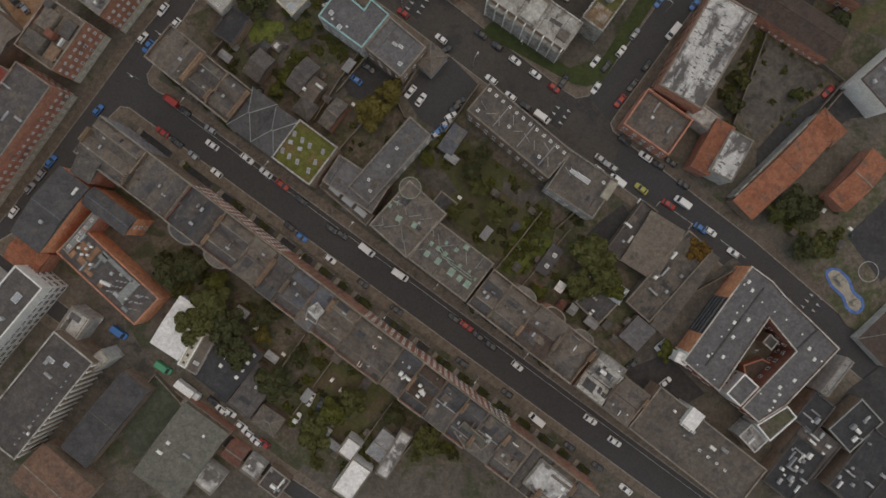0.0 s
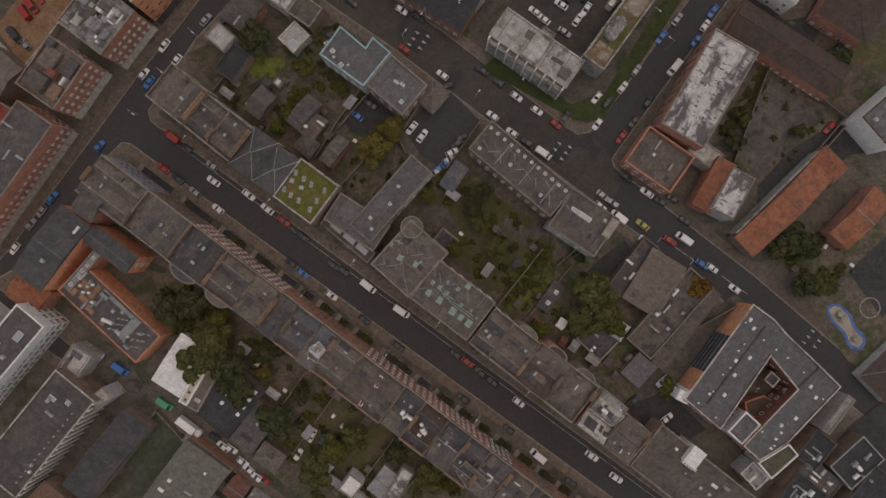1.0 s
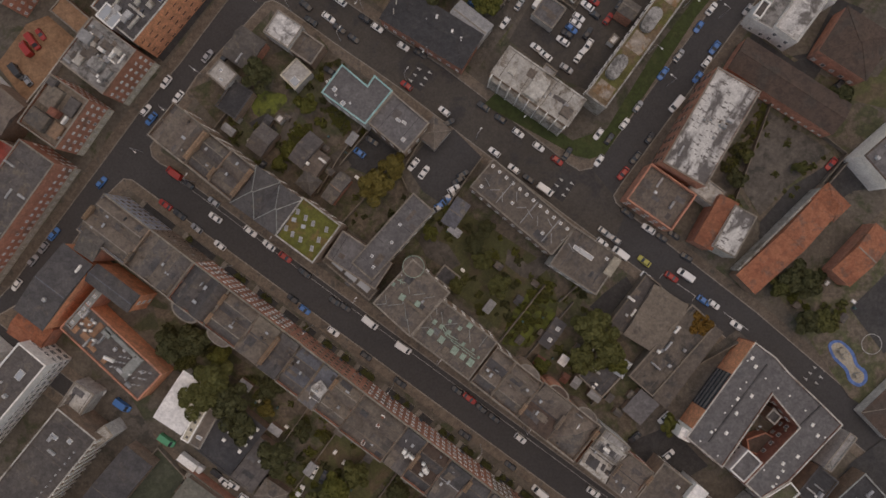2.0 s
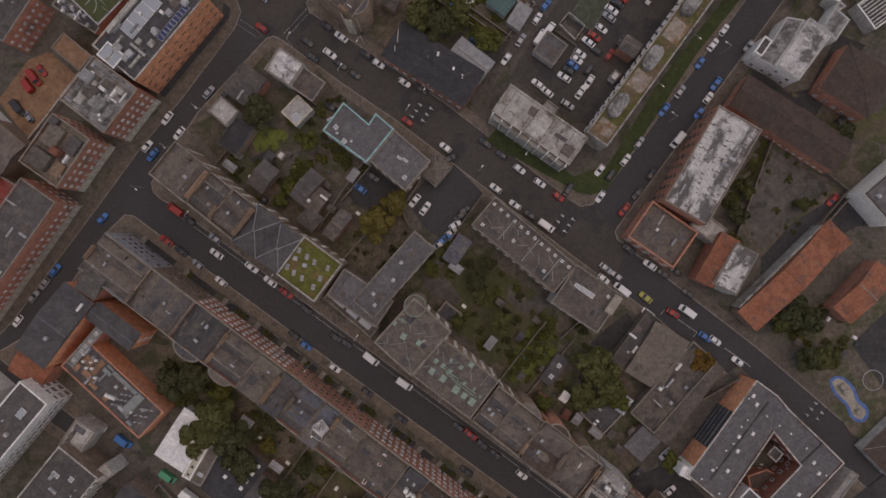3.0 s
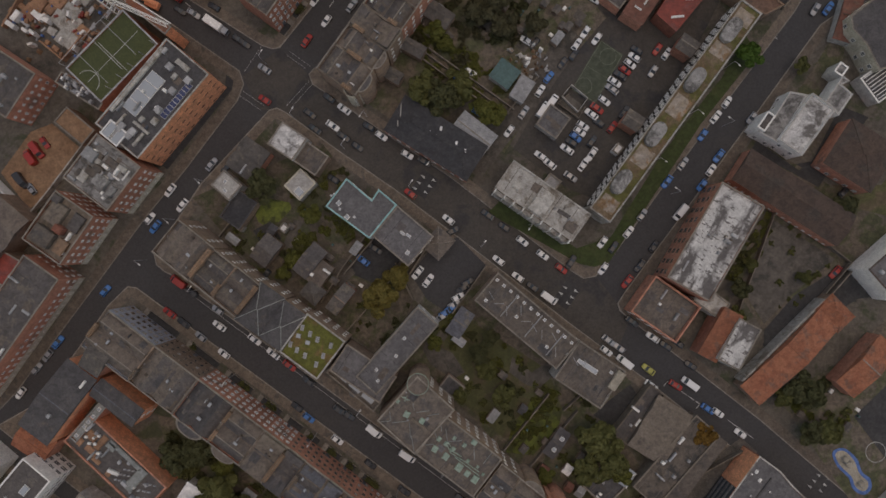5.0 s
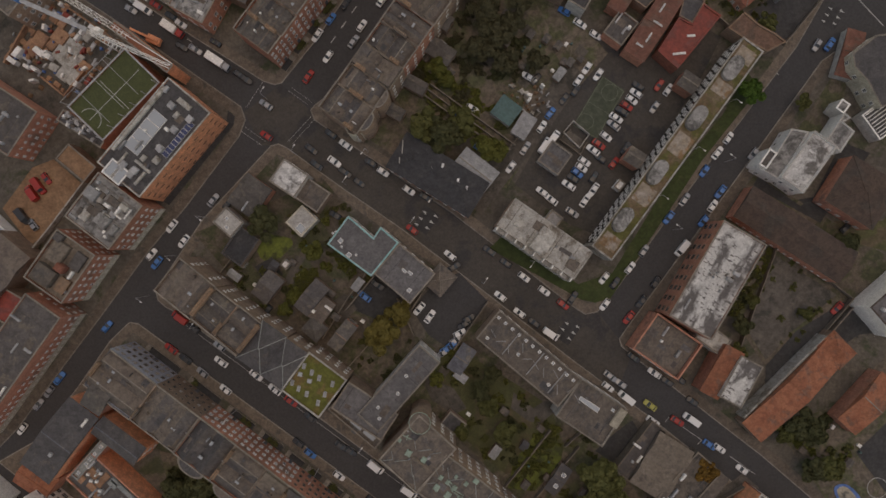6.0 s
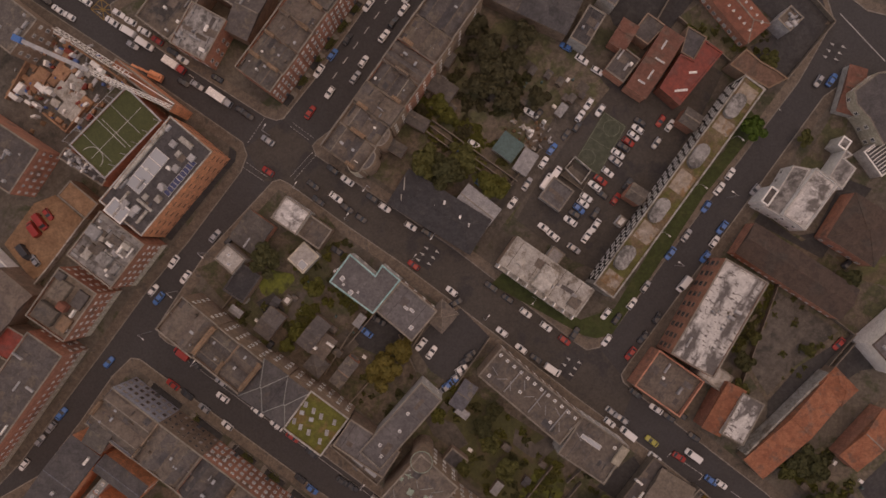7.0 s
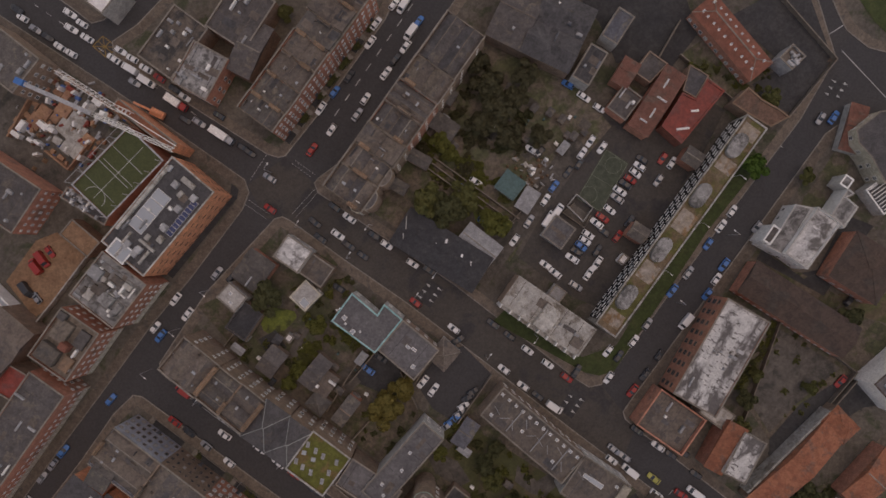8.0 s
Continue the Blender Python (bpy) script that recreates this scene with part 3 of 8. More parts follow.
    if kind in ("m", "x", "v"):
        q = rw / 4
        slopes = [(-2 * q, 0, -q, rh), (-q, rh, 0, 0.15), (0, 0.15, q, rh), (q, rh, 2 * q, 0)] if kind != "v" else [(-2 * q, rh, 0, 0.1), (0, 0.1, 2 * q, rh)]
        for i in range(min(7, 2 + int(w / 3))):
            y0, z0, y1, z1 = rnd.choice(slopes)
            a0 = rnd.uniform(0.05, 0.55)
            a1 = min(0.97, a0 + rnd.uniform(0.2, 0.6))
            x0 = rnd.uniform(-0.48, 0.35) * rl
            x1 = min(0.49 * rl, x0 + rnd.uniform(0.8, 4.2))
            lift_ = 0.03 + 0.012 * i
            v = [(x, y0 + (y1 - y0) * t_, deck + 0.004 + z0 + (z1 - z0) * t_ + lift_ + g_) for g_ in (0, -0.05) for x, t_ in ((x0, a0), (x1, a0 + rnd.uniform(-0.03, 0.03)), (x1, a1), (x0, a1 + rnd.uniform(-0.03, 0.03)))]
            tone = rnd.choice(["slate_ink", "slate_soot", "felt_brown", "slate_brown", "felt_tan", "slate_soot", "felt_dark"])
            part("slate_patch", mesh_of("slate_patch", v, [(0, 1, 2, 3), (0, 4, 5, 1), (1, 5, 6, 2), (2, 6, 7, 3), (3, 7, 4, 0)], [M[tone]]), ob, turn90)
    if stacks is None:
        stacks = rnd.choice(["fr", "f", "r", "m", "fr"])
    for c in stacks:
        at, long = {"f": (-0.24, 3.4), "r": (0.26, 3.0), "m": (0.02, 4.6), "l": (0.03, 9.6)}[c]
        chimney(ob, w / 2 - 0.3, at * d, h + 0.15, long, 90, int(long / 0.62), 1.3, rnd, 0.62 if c == "l" else 0.5, "stack_tan" if c in "lf" else rnd.choice(["stack", "stack_tan"]))
    if bow:
        # bowed rear bay with its own parapet
        q = [(bow * math.cos(radians(a)), d / 2 - 0.05 + bow * 0.55 * math.sin(radians(a))) for a in range(0, 181, 18)]
        n = len(q)
        v = [(x, y, 0) for x, y in q] + [(x, y, h) for x, y in q]
        bw = part("rear_bow", mesh_of("rear_bow", v, [(i + 1, i, n + i, n + i + 1) for i in range(n - 1)] + [tuple(range(n, 2 * n))], [M[wall], M[roof]], [0] * (n - 1) + [1]), ob)
        v = [(x * k, d / 2 + (y - d / 2) * k, h + z) for k, z in ((1.02, 0.0), (1.02, 0.12), (0.86, 0.12), (0.86, 0.0)) for x, y in q]
        part("bow_coping", mesh_of("bow_coping", v, [(r * n + i, r * n + i + 1, r * n + n + i + 1, r * n + n + i) for r in range(3) for i in range(n - 1)], [M["stone"]]), bw)
    for i in range(rnd.randint(0, 2)):
        skylight(ob, rnd.uniform(-0.3, 0.3) * w, rnd.uniform(-0.3, 0.3) * d, deck + 1.1, rnd.choice([0.7, 0.9]), rnd.choice([1.0, 1.4]), rnd.choice([0, 90]), "skyglass", "lead")
    for i in range(rnd.randint(1, 4)):
        u, q = rnd.choice([(0.5, 0.5), (0.35, 0.35), (1.2, 0.3), (0.8, 0.6), (2.2, 0.22)])
        unit(ob, rnd.uniform(-0.38, 0.38) * w, rnd.uniform(-0.42, 0.42) * d, deck + 0.3, u, q, rnd.choice([0.9, 1.3, 1.6]), rnd.choice([0, 90]), rnd.choice(["lead", "felt_dark", "stack", "slate_brown", "white", "stack"]), "roof_vent")
    if ret and rnd.random() < ret:
        rw, rd, rh = rnd.uniform(2.8, 4.2), rnd.uniform(3, 6), h * rnd.uniform(0.45, 0.8)
        rx = rnd.choice([-1, 1]) * (w - rw) / 2 * 0.95
        rt = part("rear_return", mesh_of("rear_return", *boxes((-rw / 2, 0.003, 0, rw / 2, rd, rh)), [M[wall]]), ob, pose(rx, d / 2, 0))
        pv, pf = pitched(rw, rd, rh + 0.004, 0.9, rnd.choice(["shed", "gable", "hip"]), 0.1)
        part("return_roof", mesh_of("return_roof", pv, pf, [M[rnd.choice(["slate", "slate_brown", "felt_brown", "lead"])]]), rt, pose(0, rd / 2 + 0.11, 0))
    st = h / (floors + 0.25)
    if front:
        face_windows(ob, w, d / 2 + 0.002, 0, floors, st, 0, bays, 1.15, 1.6, pale, 0.75, 1.0, rnd, trim)
        part("door", shared("door", lambda: bevelled("door", [(-0.55, -0.08, 0.15, 0.55, 0.02, 2.4), (-0.75, -0.14, 2.45, 0.75, 0.02, 2.6)], M["slate_blue"], 0.02)), ob, pose(-w * 0.02, -d / 2 - 0.005, 0))
    if area:
        # railed front area crossed by entrance steps; the dark flat floor paints its sunken shade
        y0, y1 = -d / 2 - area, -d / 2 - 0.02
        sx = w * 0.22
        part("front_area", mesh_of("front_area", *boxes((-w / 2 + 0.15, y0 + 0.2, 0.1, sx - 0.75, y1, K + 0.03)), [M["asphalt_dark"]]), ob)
        part("entrance_steps", stepped("entrance_steps", [(0.75, area / 2, 0.1), (0.75, area / 2, 0.35), (0.75, area / 2 - 0.3, 0.35), (0.75, area / 2 - 0.3, 0.55)], [M["stone"]]), ob, pose(sx, -d / 2 - area / 2, 0))
        part("plinth", mesh_of("plinth", *boxes((-w / 2 + 0.15, y0, 0.1, sx - 0.78, y0 + 0.19, 0.5)), [M["stone"]]), ob)
        v, f = boxes(*[(x, y0 + 0.07, 0.5, x + 0.04, y0 + 0.12, 1.4) for x in np.arange(-w / 2 + 0.2, sx - 0.85, 0.45)], (-w / 2 + 0.15, y0 + 0.06, 1.4, sx - 0.78, y0 + 0.13, 1.46))
        part("railing", mesh_of("railing", v, f, [M["rubber"]]), ob, label="black iron railing")
        if rnd.random() < 0.75:
            for i in range(rnd.randint(1, 4)):
                bm_ = shared(("bush", "leaf", 0), lambda: leaves_mesh("bush", "leaf", 1.5, 420, 20, 0.6, 0.38))
                part("shrub", bm_, ob, pose(rnd.uniform(-w / 2 + 1, sx - 1.2), (y0 + y1) / 2, 0.5) @ Matrix.Diagonal((0.6, 0.6, 0.7, 1)))
    if back:
        face_windows(ob, w, d / 2 + 0.002, 0, floors, st, 180, back if back > 1 else 2, 1.1, 1.5, 0.5, 0.75, 1.0, rnd)
    return ob


def terrace(ax, ay, bx, by, n, d, h, walls, roofs, label, group, kinds=("m", "x", "v"), back=True, seed=1, jitter=0.35, front=True, floors=4, bays=3, area=0.0, ret=0.0):
    """A row of houses whose fronts run from a to b; the houses stand to the left of that line."""
    rnd = random.Random(seed)
    A, B = Vector((ax, ay)), Vector((bx, by))
    u = (B - A).normalized()
    nrm = Vector((-u.y, u.x))
    cuts = [0.0]
    for i in range(n):
        cuts.append(cuts[-1] + 1 + rnd.uniform(-0.12, 0.12))
    tot = (B - A).length
    cuts = [c / cuts[-1] * tot for c in cuts]
    ang = math.degrees(math.atan2(u.y, u.x))
    for i in range(n):
        w = cuts[i + 1] - cuts[i]
        dd = d + rnd.uniform(-jitter, jitter) * 2
        c = A + u * (cuts[i] + w / 2) + nrm * (dd / 2)
        wl = walls[i % len(walls)] if isinstance(walls, tuple) else walls
        house(c.x, c.y, ang, w, dd, h + rnd.uniform(-0.6, 0.6), wl, rnd.choice(roofs), rnd.choice(kinds), label, group, back, bays, rnd=rnd, front=front, floors=floors, area=area, ret=ret)


def row(ax, ay, bx, by, specs, d, h, label, group, seed=1, floors=4, area=0.0, back=2, per_bay=2.15):
    """A row of given houses: (width share, wall, roof, second roof tone that shades alternate slopes, roof kind,
    stacks, share of panes painted pale as sky reflection, rear bow).
    """
    rnd = random.Random(seed)
    A, B = Vector((ax, ay)), Vector((bx, by))
    u = (B - A).normalized()
    nrm, ang = Vector((-u.y, u.x)), math.degrees(math.atan2(u.y, u.x))
    k = (B - A).length / sum(q[0] for q in specs)
    at = 0.0
    for share, wall, roof, shade_tone, kind, stacks, pale, bow in specs:
        w = share * k
        dd = d + rnd.uniform(-0.35, 0.35)
        c = A + u * (at + w / 2) + nrm * (dd / 2)
        house(c.x, c.y, ang, w, dd, h + rnd.uniform(-0.4, 0.4), wall, roof, kind, label, group, back, max(2, round(w / per_bay)), rnd=rnd, floors=floors, area=area, shade_tone=shade_tone, stacks=stacks, pale=pale, bow=bow,
              trim="white" if pale > 0.3 else "brick_dull")
        at += w


def garden_wall(pts, h=2.2, t=0.35, material="wallstone", label="weathered rubble stone garden wall", name="garden_wall"):
    """A wall along a line of points, mitred at the corners."""
    v, f = [], []
    n = len(pts)
    for i, p in enumerate(pts):
        a = Vector(pts[max(i - 1, 0)]); b = Vector(pts[min(i + 1, n - 1)])
        d = (b - a).normalized()
        s = Vector((-d.y, d.x)) * t / 2
        for q, z in (((p[0] + s.x, p[1] + s.y), 0), ((p[0] - s.x, p[1] - s.y), 0), ((p[0] - s.x, p[1] - s.y), h), ((p[0] + s.x, p[1] + s.y), h)):
            v.append((*q, z))
    for i in range(n - 1):
        k = 4 * i
        for a, b in ((0, 1), (1, 2), (2, 3), (3, 0)):
            f.append((k + a, k + b, k + 4 + b, k + 4 + a))
    f += [(3, 2, 1, 0), tuple(4 * (n - 1) + i for i in range(4))]
    return tagged(new(name, mesh_of(name, v, f, [M[material]])), label, "wall")


def stripes(name, pts, width, dash, gap, z, material, label):
    """Painted road line along points, dashed when gap is given; one mesh."""
    v, f = [], []
    for (x0, y0), (x1, y1) in zip(pts, pts[1:]):
        d = Vector((x1 - x0, y1 - y0))
        ln = d.length
        d.normalize()
        s = Vector((-d.y, d.x)) * width / 2
        at = 0.0
        while at < ln - 0.05:
            e = min(at + (dash if gap else ln), ln)
            p, q = Vector((x0, y0)) + d * at, Vector((x0, y0)) + d * e
            k = len(v)
            v += [(p.x + s.x, p.y + s.y, z), (p.x - s.x, p.y - s.y, z), (q.x - s.x, q.y - s.y, z), (q.x + s.x, q.y + s.y, z)]
            f.append((k, k + 1, k + 2, k + 3))
            at = e + (gap if gap else ln)
    return tagged(new(name, mesh_of(name, v, f, [M[material]])), label, "road marking", kind="structure")


# ---- vehicles ----
def loft(name, rings, mats, slot=None):
    """A closed skin through rings of points from back to front."""
    v = [p for r in rings for p in r]
    n = len(rings[0])
    f = []
    for i in range(len(rings) - 1):
        for j in range(n):
            k = (j + 1) % n
            f.append((i * n + j, (i + 1) * n + j, (i + 1) * n + k, i * n + k))
    f += [tuple(range(n)), tuple((len(rings) - 1) * n + j for j in reversed(range(n)))]
    return mesh_of(name, v, f, mats)


def car_proto(c, kind):
    word, paint = PAINT[c]
    what = {"car": "hatchback car", "van": "delivery van", "saloon": "saloon car"}[kind]
    ob = thing(what.split()[1] if kind != "van" else "van", pose(0, 0, -50), f"{word} {what} parked on the asphalt street", "car" if kind != "van" else "van", "vehicles on the streets")
    Lg, Wd = {"car": (4.1, 1.78), "saloon": (4.6, 1.84), "van": (5.6, 2.05)}[kind]
    a, b = Lg / 2, Wd / 2
    def ring(x, half, z0, z1, r=0.12):
        return [(x, -half + r, z0), (x, -half, z0 + r), (x, -half, z1 - r), (x, -half + r * 1.6, z1), (x, half - r * 1.6, z1), (x, half, z1 - r), (x, half, z0 + r), (x, half - r, z0)]
    if kind == "van":
        body = loft("body", [ring(-a, b - 0.08, 0.3, 1.9), ring(-a + 0.15, b, 0.28, 2.25), ring(a - 1.7, b, 0.28, 2.25), ring(a - 1.45, b, 0.28, 2.15), ring(a - 0.75, b, 0.28, 1.25), ring(a - 0.15, b - 0.08, 0.28, 1.0), ring(a, b - 0.25, 0.35, 0.8)], [paint])
        part("body", body, ob)
        ws = [(a - 1.42, -b + 0.2, 2.12), (a - 1.42, b - 0.2, 2.12), (a - 0.79, b - 0.14, 1.31), (a - 0.79, -b + 0.14, 1.31)]
        part("windscreen", mesh_of("windscreen", [(x + dx, y, z + dz) for dx, dz in ((0, 0), (0.05, 0.04)) for x, y, z in ws], [(3, 2, 1, 0), (4, 5, 6, 7), (0, 1, 5, 4), (1, 2, 6, 5), (2, 3, 7, 6), (3, 0, 4, 7)], [M["glass"]]), ob)
    else:
        s = 0.35 if kind == "saloon" else 0.0
        body = loft("body", [ring(-a, b - 0.14, 0.4, 0.78), ring(-a + 0.12, b - 0.03, 0.3, 0.93), ring(-a + 0.7, b, 0.26, 0.96), ring(a - 1.3, b, 0.26, 0.95), ring(a - 0.35, b - 0.05, 0.28, 0.80), ring(a, b - 0.22, 0.38, 0.66)], [paint])
        part("body", body, ob)
        r0, r1, f1, f0 = -a + 0.15 + s, -a + 0.6 + s * 1.4, a - 2.05, a - 1.25
        cabin = loft("cabin_glass", [ring(r0, b - 0.14, 0.9, 0.97, 0.03), ring(r1, b - 0.22, 0.9, 1.43, 0.08), ring(f1, b - 0.22, 0.9, 1.44, 0.08), ring(f0, b - 0.14, 0.9, 0.97, 0.03)], [M["glass"]])
        part("cabin_glass", cabin, ob)
        roof = loft("roof_panel", [ring(r1 - 0.02, b - 0.27, 1.39, 1.455, 0.02), ring((r1 + f1) / 2, b - 0.25, 1.40, 1.50, 0.02), ring(f1 + 0.02, b - 0.27, 1.39, 1.46, 0.02)], [paint])
        part("roof_panel", roof, ob)
    def wheel():
        bm = bmesh.new()
        bmesh.ops.create_cone(bm, cap_ends=True, segments=12, radius1=0.32, radius2=0.32, depth=0.2, matrix=Matrix.Rotation(radians(90), 4, 'X'))
        m2 = bpy.data.meshes.new("wheel")
        bm.to_mesh(m2)
        bm.free()
        m2.materials.append(M["rubber"])
        return m2
    wm = shared("wheel", wheel)
    for x in (-a + 0.85, a - 0.85):
        for y in (-b + 0.08, b - 0.08):
            part("wheel", wm, ob, pose(x, y, 0.32))
    return ob


PROTO = {}


def vehicles(rows, heading, z=0.03, kinds="car", seed=3):
    """Vehicles at (x, y, colour); an upper-case letter is a van."""
    rnd = random.Random(seed + len(rows))
    for x, y, c in rows:
        kind = "van" if c.isupper() else rnd.choice(["car", "car", "saloon"])
        key = (c.lower(), kind)
        m = pose(x, y, z, 0, 0, heading + rnd.uniform(-2.5, 2.5) + rnd.choice([0, 180]))
        if key not in PROTO:
            PROTO[key] = car_proto(*key)
            PROTO[key].matrix_world = m
        else:
            copy_thing(PROTO[key], m)


# ---- trees ----
def leaves_mesh(name, material, r, n, seed, flat=0.75, leaf=0.55):
    """A crown of loose leaf sprays over several lobes, with gaps."""
    rng = np.random.default_rng(seed)
    lobes = [(rng.normal(0, 0.45, 3) * r * np.array([1, 1, 0.4]), r * rng.uniform(0.22, 0.46)) for _ in range(18)]
    v, f = [], []
    for i in range(n):
        c, q = lobes[rng.integers(len(lobes))]
        d = rng.normal(size=3)
        d /= np.linalg.norm(d)
        d[2] = abs(d[2]) * 0.9 + d[2] * 0.1
        p = c + d * q * rng.uniform(0.72, 1.05) * np.array([1, 1, flat])
        a = rng.normal(size=3) + d * 0.2
        a -= d * (a @ d) * 0.7
        a /= np.linalg.norm(a)
        b = np.cross(d + rng.normal(size=3) * 0.45, a)
        b /= np.linalg.norm(b)
        s = leaf * rng.uniform(0.6, 1.3)
        k = len(v)
        v += [tuple(p + a * s), tuple(p + b * s * 0.6 + d * 0.1), tuple(p - a * s), tuple(p - b * s * 0.6)]
        f.append((k, k + 1, k + 2, k + 3))
    return mesh_of(name, v, f, [M[material]])


def trunk_mesh(h, r, seed):
    rnd = random.Random(seed)
    v, f = [], []
    def limb(p, q, r0, r1):
        d = (q - p).normalized()
        a = d.orthogonal().normalized()
        b = d.cross(a)
        k = len(v)
        for c, rr in ((p, r0), (p.lerp(q, 0.5) + a * rr_jit * 0.3, (r0 + r1) / 2), (q, r1)):
            for i in range(7):
                t = i / 7 * math.tau
                v.append(tuple(c + (a * math.cos(t) + b * math.sin(t)) * rr))
        for j in range(2):
            for i in range(7):
                n = (i + 1) % 7
                f.append((k + j * 7 + i, k + j * 7 + n, k + (j + 1) * 7 + n, k + (j + 1) * 7 + i))
    rr_jit = 0.3
    top = Vector((rnd.uniform(-0.3, 0.3), rnd.uniform(-0.3, 0.3), h * 0.6))
    limb(Vector((0, 0, 0)), top, 0.05 * h * 0.5 + 0.05, 0.12)
    for i in range(6):
        t = i / 6 * math.tau + rnd.uniform(-0.4, 0.4)
        limb(top * rnd.uniform(0.6, 1.0), Vector((math.cos(t) * r * 0.6, math.sin(t) * r * 0.6, h * rnd.uniform(0.7, 0.95))), 0.11, 0.03)
    return mesh_of("trunk", v, f, [M["bark"]])


TREES = {"leaf": "tree with a full green crown", "leaf_bright": "tree with a bright yellow-green crown", "leaf_gold": "tree turning golden-green in autumn",
         "leaf_dark": "dense dark green tree", "leaf_green": "fresh green round tree", "leaf_dull": "bare-topped dark tree with dull leaves", "leaf_rust": "small tree with rusty orange leaves"}


def tree(x, y, r, kind="leaf", h=None, seed=0, where="in a walled back garden"):
    h = h or r * 1.7 + 1.5
    k = seed % 3
    ob = thing("tree", pose(x, y, 0, 0, 0, seed * 47 % 360), f"{TREES[kind]} {where}", "tree")
    s = r / 4.0
    part("trunk", shared(("trunk", k), lambda: trunk_mesh(7.0, 3.2, k)), ob, Matrix.Diagonal((s, s, h / 8.5, 1)))
    part("crown", shared(("crown", kind, k), lambda: leaves_mesh("crown", kind, 4.0, 5200, k + 5, 0.6, 0.4)), ob, Matrix.Translation((0, 0, h * 0.62)) @ Matrix.Diagonal((s, s, max(0.6, h / 9), 1)))
    return ob


def bush(x, y, r, kind="leaf", seed=0):
    ob = tagged(new("bush", shared(("bush", kind, seed % 3), lambda: leaves_mesh("bush", kind, 1.5, 420, seed % 3 + 20, 0.6, 0.38))), f"low {'dark' if 'dark' in kind else 'green'} garden bush", "bush")
    ob.matrix_world = pose(x, y, 0.5 * r / 1.5 + 0.12, 0, 0, seed * 61 % 360) @ Matrix.Diagonal((r / 1.5, r / 1.5, r / 1.5, 1))
    return ob


def prism(name, label, category, pts, h, wall, roof, faces=True, rim="", blank=()):
    """A building on any outline: walls, a parapet rim and a roof deck."""
    cx, cy = sum(p[0] for p in pts) / len(pts), sum(p[1] for p in pts) / len(pts)
    ob = thing(name, pose(cx, cy, 0), label, category)
    q = [(x - cx, y - cy) for x, y in pts]
    n = len(q)
    if sum(q[i - 1][0] * p[1] - p[0] * q[i - 1][1] for i, p in enumerate(q)) < 0:
        q.reverse()
    def inset(d):
        """The outline drawn in by d along every side."""
        out = []
        for i in range(n):
            p, a, b = Vector(q[i]), (Vector(q[i]) - Vector(q[i - 1])).normalized(), (Vector(q[(i + 1) % n]) - Vector(q[i])).normalized()
            na, nb = Vector((-a.y, a.x)), Vector((-b.y, b.x))
            m = (na + nb) / max(0.35, 1 + na.dot(nb))
            out.append((p.x + m.x * d, p.y + m.y * d))
        return out
    w = min(0.45, 0.06 * max(abs(c) for p in q for c in p))
    rim_in, deck = inset(w), inset(w - 0.05)
    v = [(x, y, 0) for x, y in q] + [(x, y, h) for x, y in q] + [(x, y, h) for x, y in rim_in] + [(x, y, h - 0.5) for x, y in rim_in]
    f = [(k * n + i, k * n + (i + 1) % n, (k + 1) * n + (i + 1) % n, (k + 1) * n + i) for k in range(3) for i in range(n)]
    part("wall", mesh_of("wall", v, f, [M[wall], M[rim or wall]], [0] * n + [1] * n + [0] * n), ob)
    bm = bmesh.new()
    face = bm.faces.new([bm.verts.new((x, y, h - 0.42)) for x, y in deck])
    bm.normal_update()
    bmesh.ops.triangulate(bm, faces=[face])
    me = bpy.data.meshes.new("roof")
    bm.to_mesh(me)
    bm.free()
    me.materials.append(M[roof])
    part("roof", me, ob)
    if faces:
        for i in range(n):
            a, b = Vector(q[i]), Vector(q[(i + 1) % n])
            ln = (b - a).length
            mid = (a + b) / 2 + Vector((cx, cy))
            if ln < 2.0 or any((mid - Vector(p)).length < 6 for p in blank):
                continue
            rot = math.degrees(math.atan2(b.y - a.y, b.x - a.x))
            for k in range(int((h - 0.8) / 3.2)):
                for j in range(max(1, int(ln / 3.0))):
                    c = a.lerp(b, (j + 0.5) / max(1, int(ln / 3.0)))
                    part("window", window_mesh(1.3, 1.6, "glass"), ob, pose(c.x, c.y, 1.0 + k * 3.2, 0, 0, rot))
    return ob


def bowed(cx, cy, rx, ry, ang, n=14, a0=0, a1=360):
    """Points of an arc, for bowed fronts."""
    c, s = math.cos(radians(ang)), math.sin(radians(ang))
    out = []
    for i in range(n):
        t = radians(a0 + (a1 - a0) * i / (n - 1))
        x, y = rx * math.cos(t), ry * math.sin(t)
        out.append((cx + c * x - s * y, cy + s * x + c * y))
    return out

# ---- ground, roads and city blocks ----
sheet("ground", [(-1500, -1500), (1500, -1500), (1500, 1500), (-1500, 1500)], -0.06, M["earth"], "bare earth and grass reaching to the horizon", "ground")
sheet("road", [(-420, -380), (420, -380), (420, 480), (-420, 480)], 0.0, M["asphalt"], "dark grey asphalt of the city streets", "road")


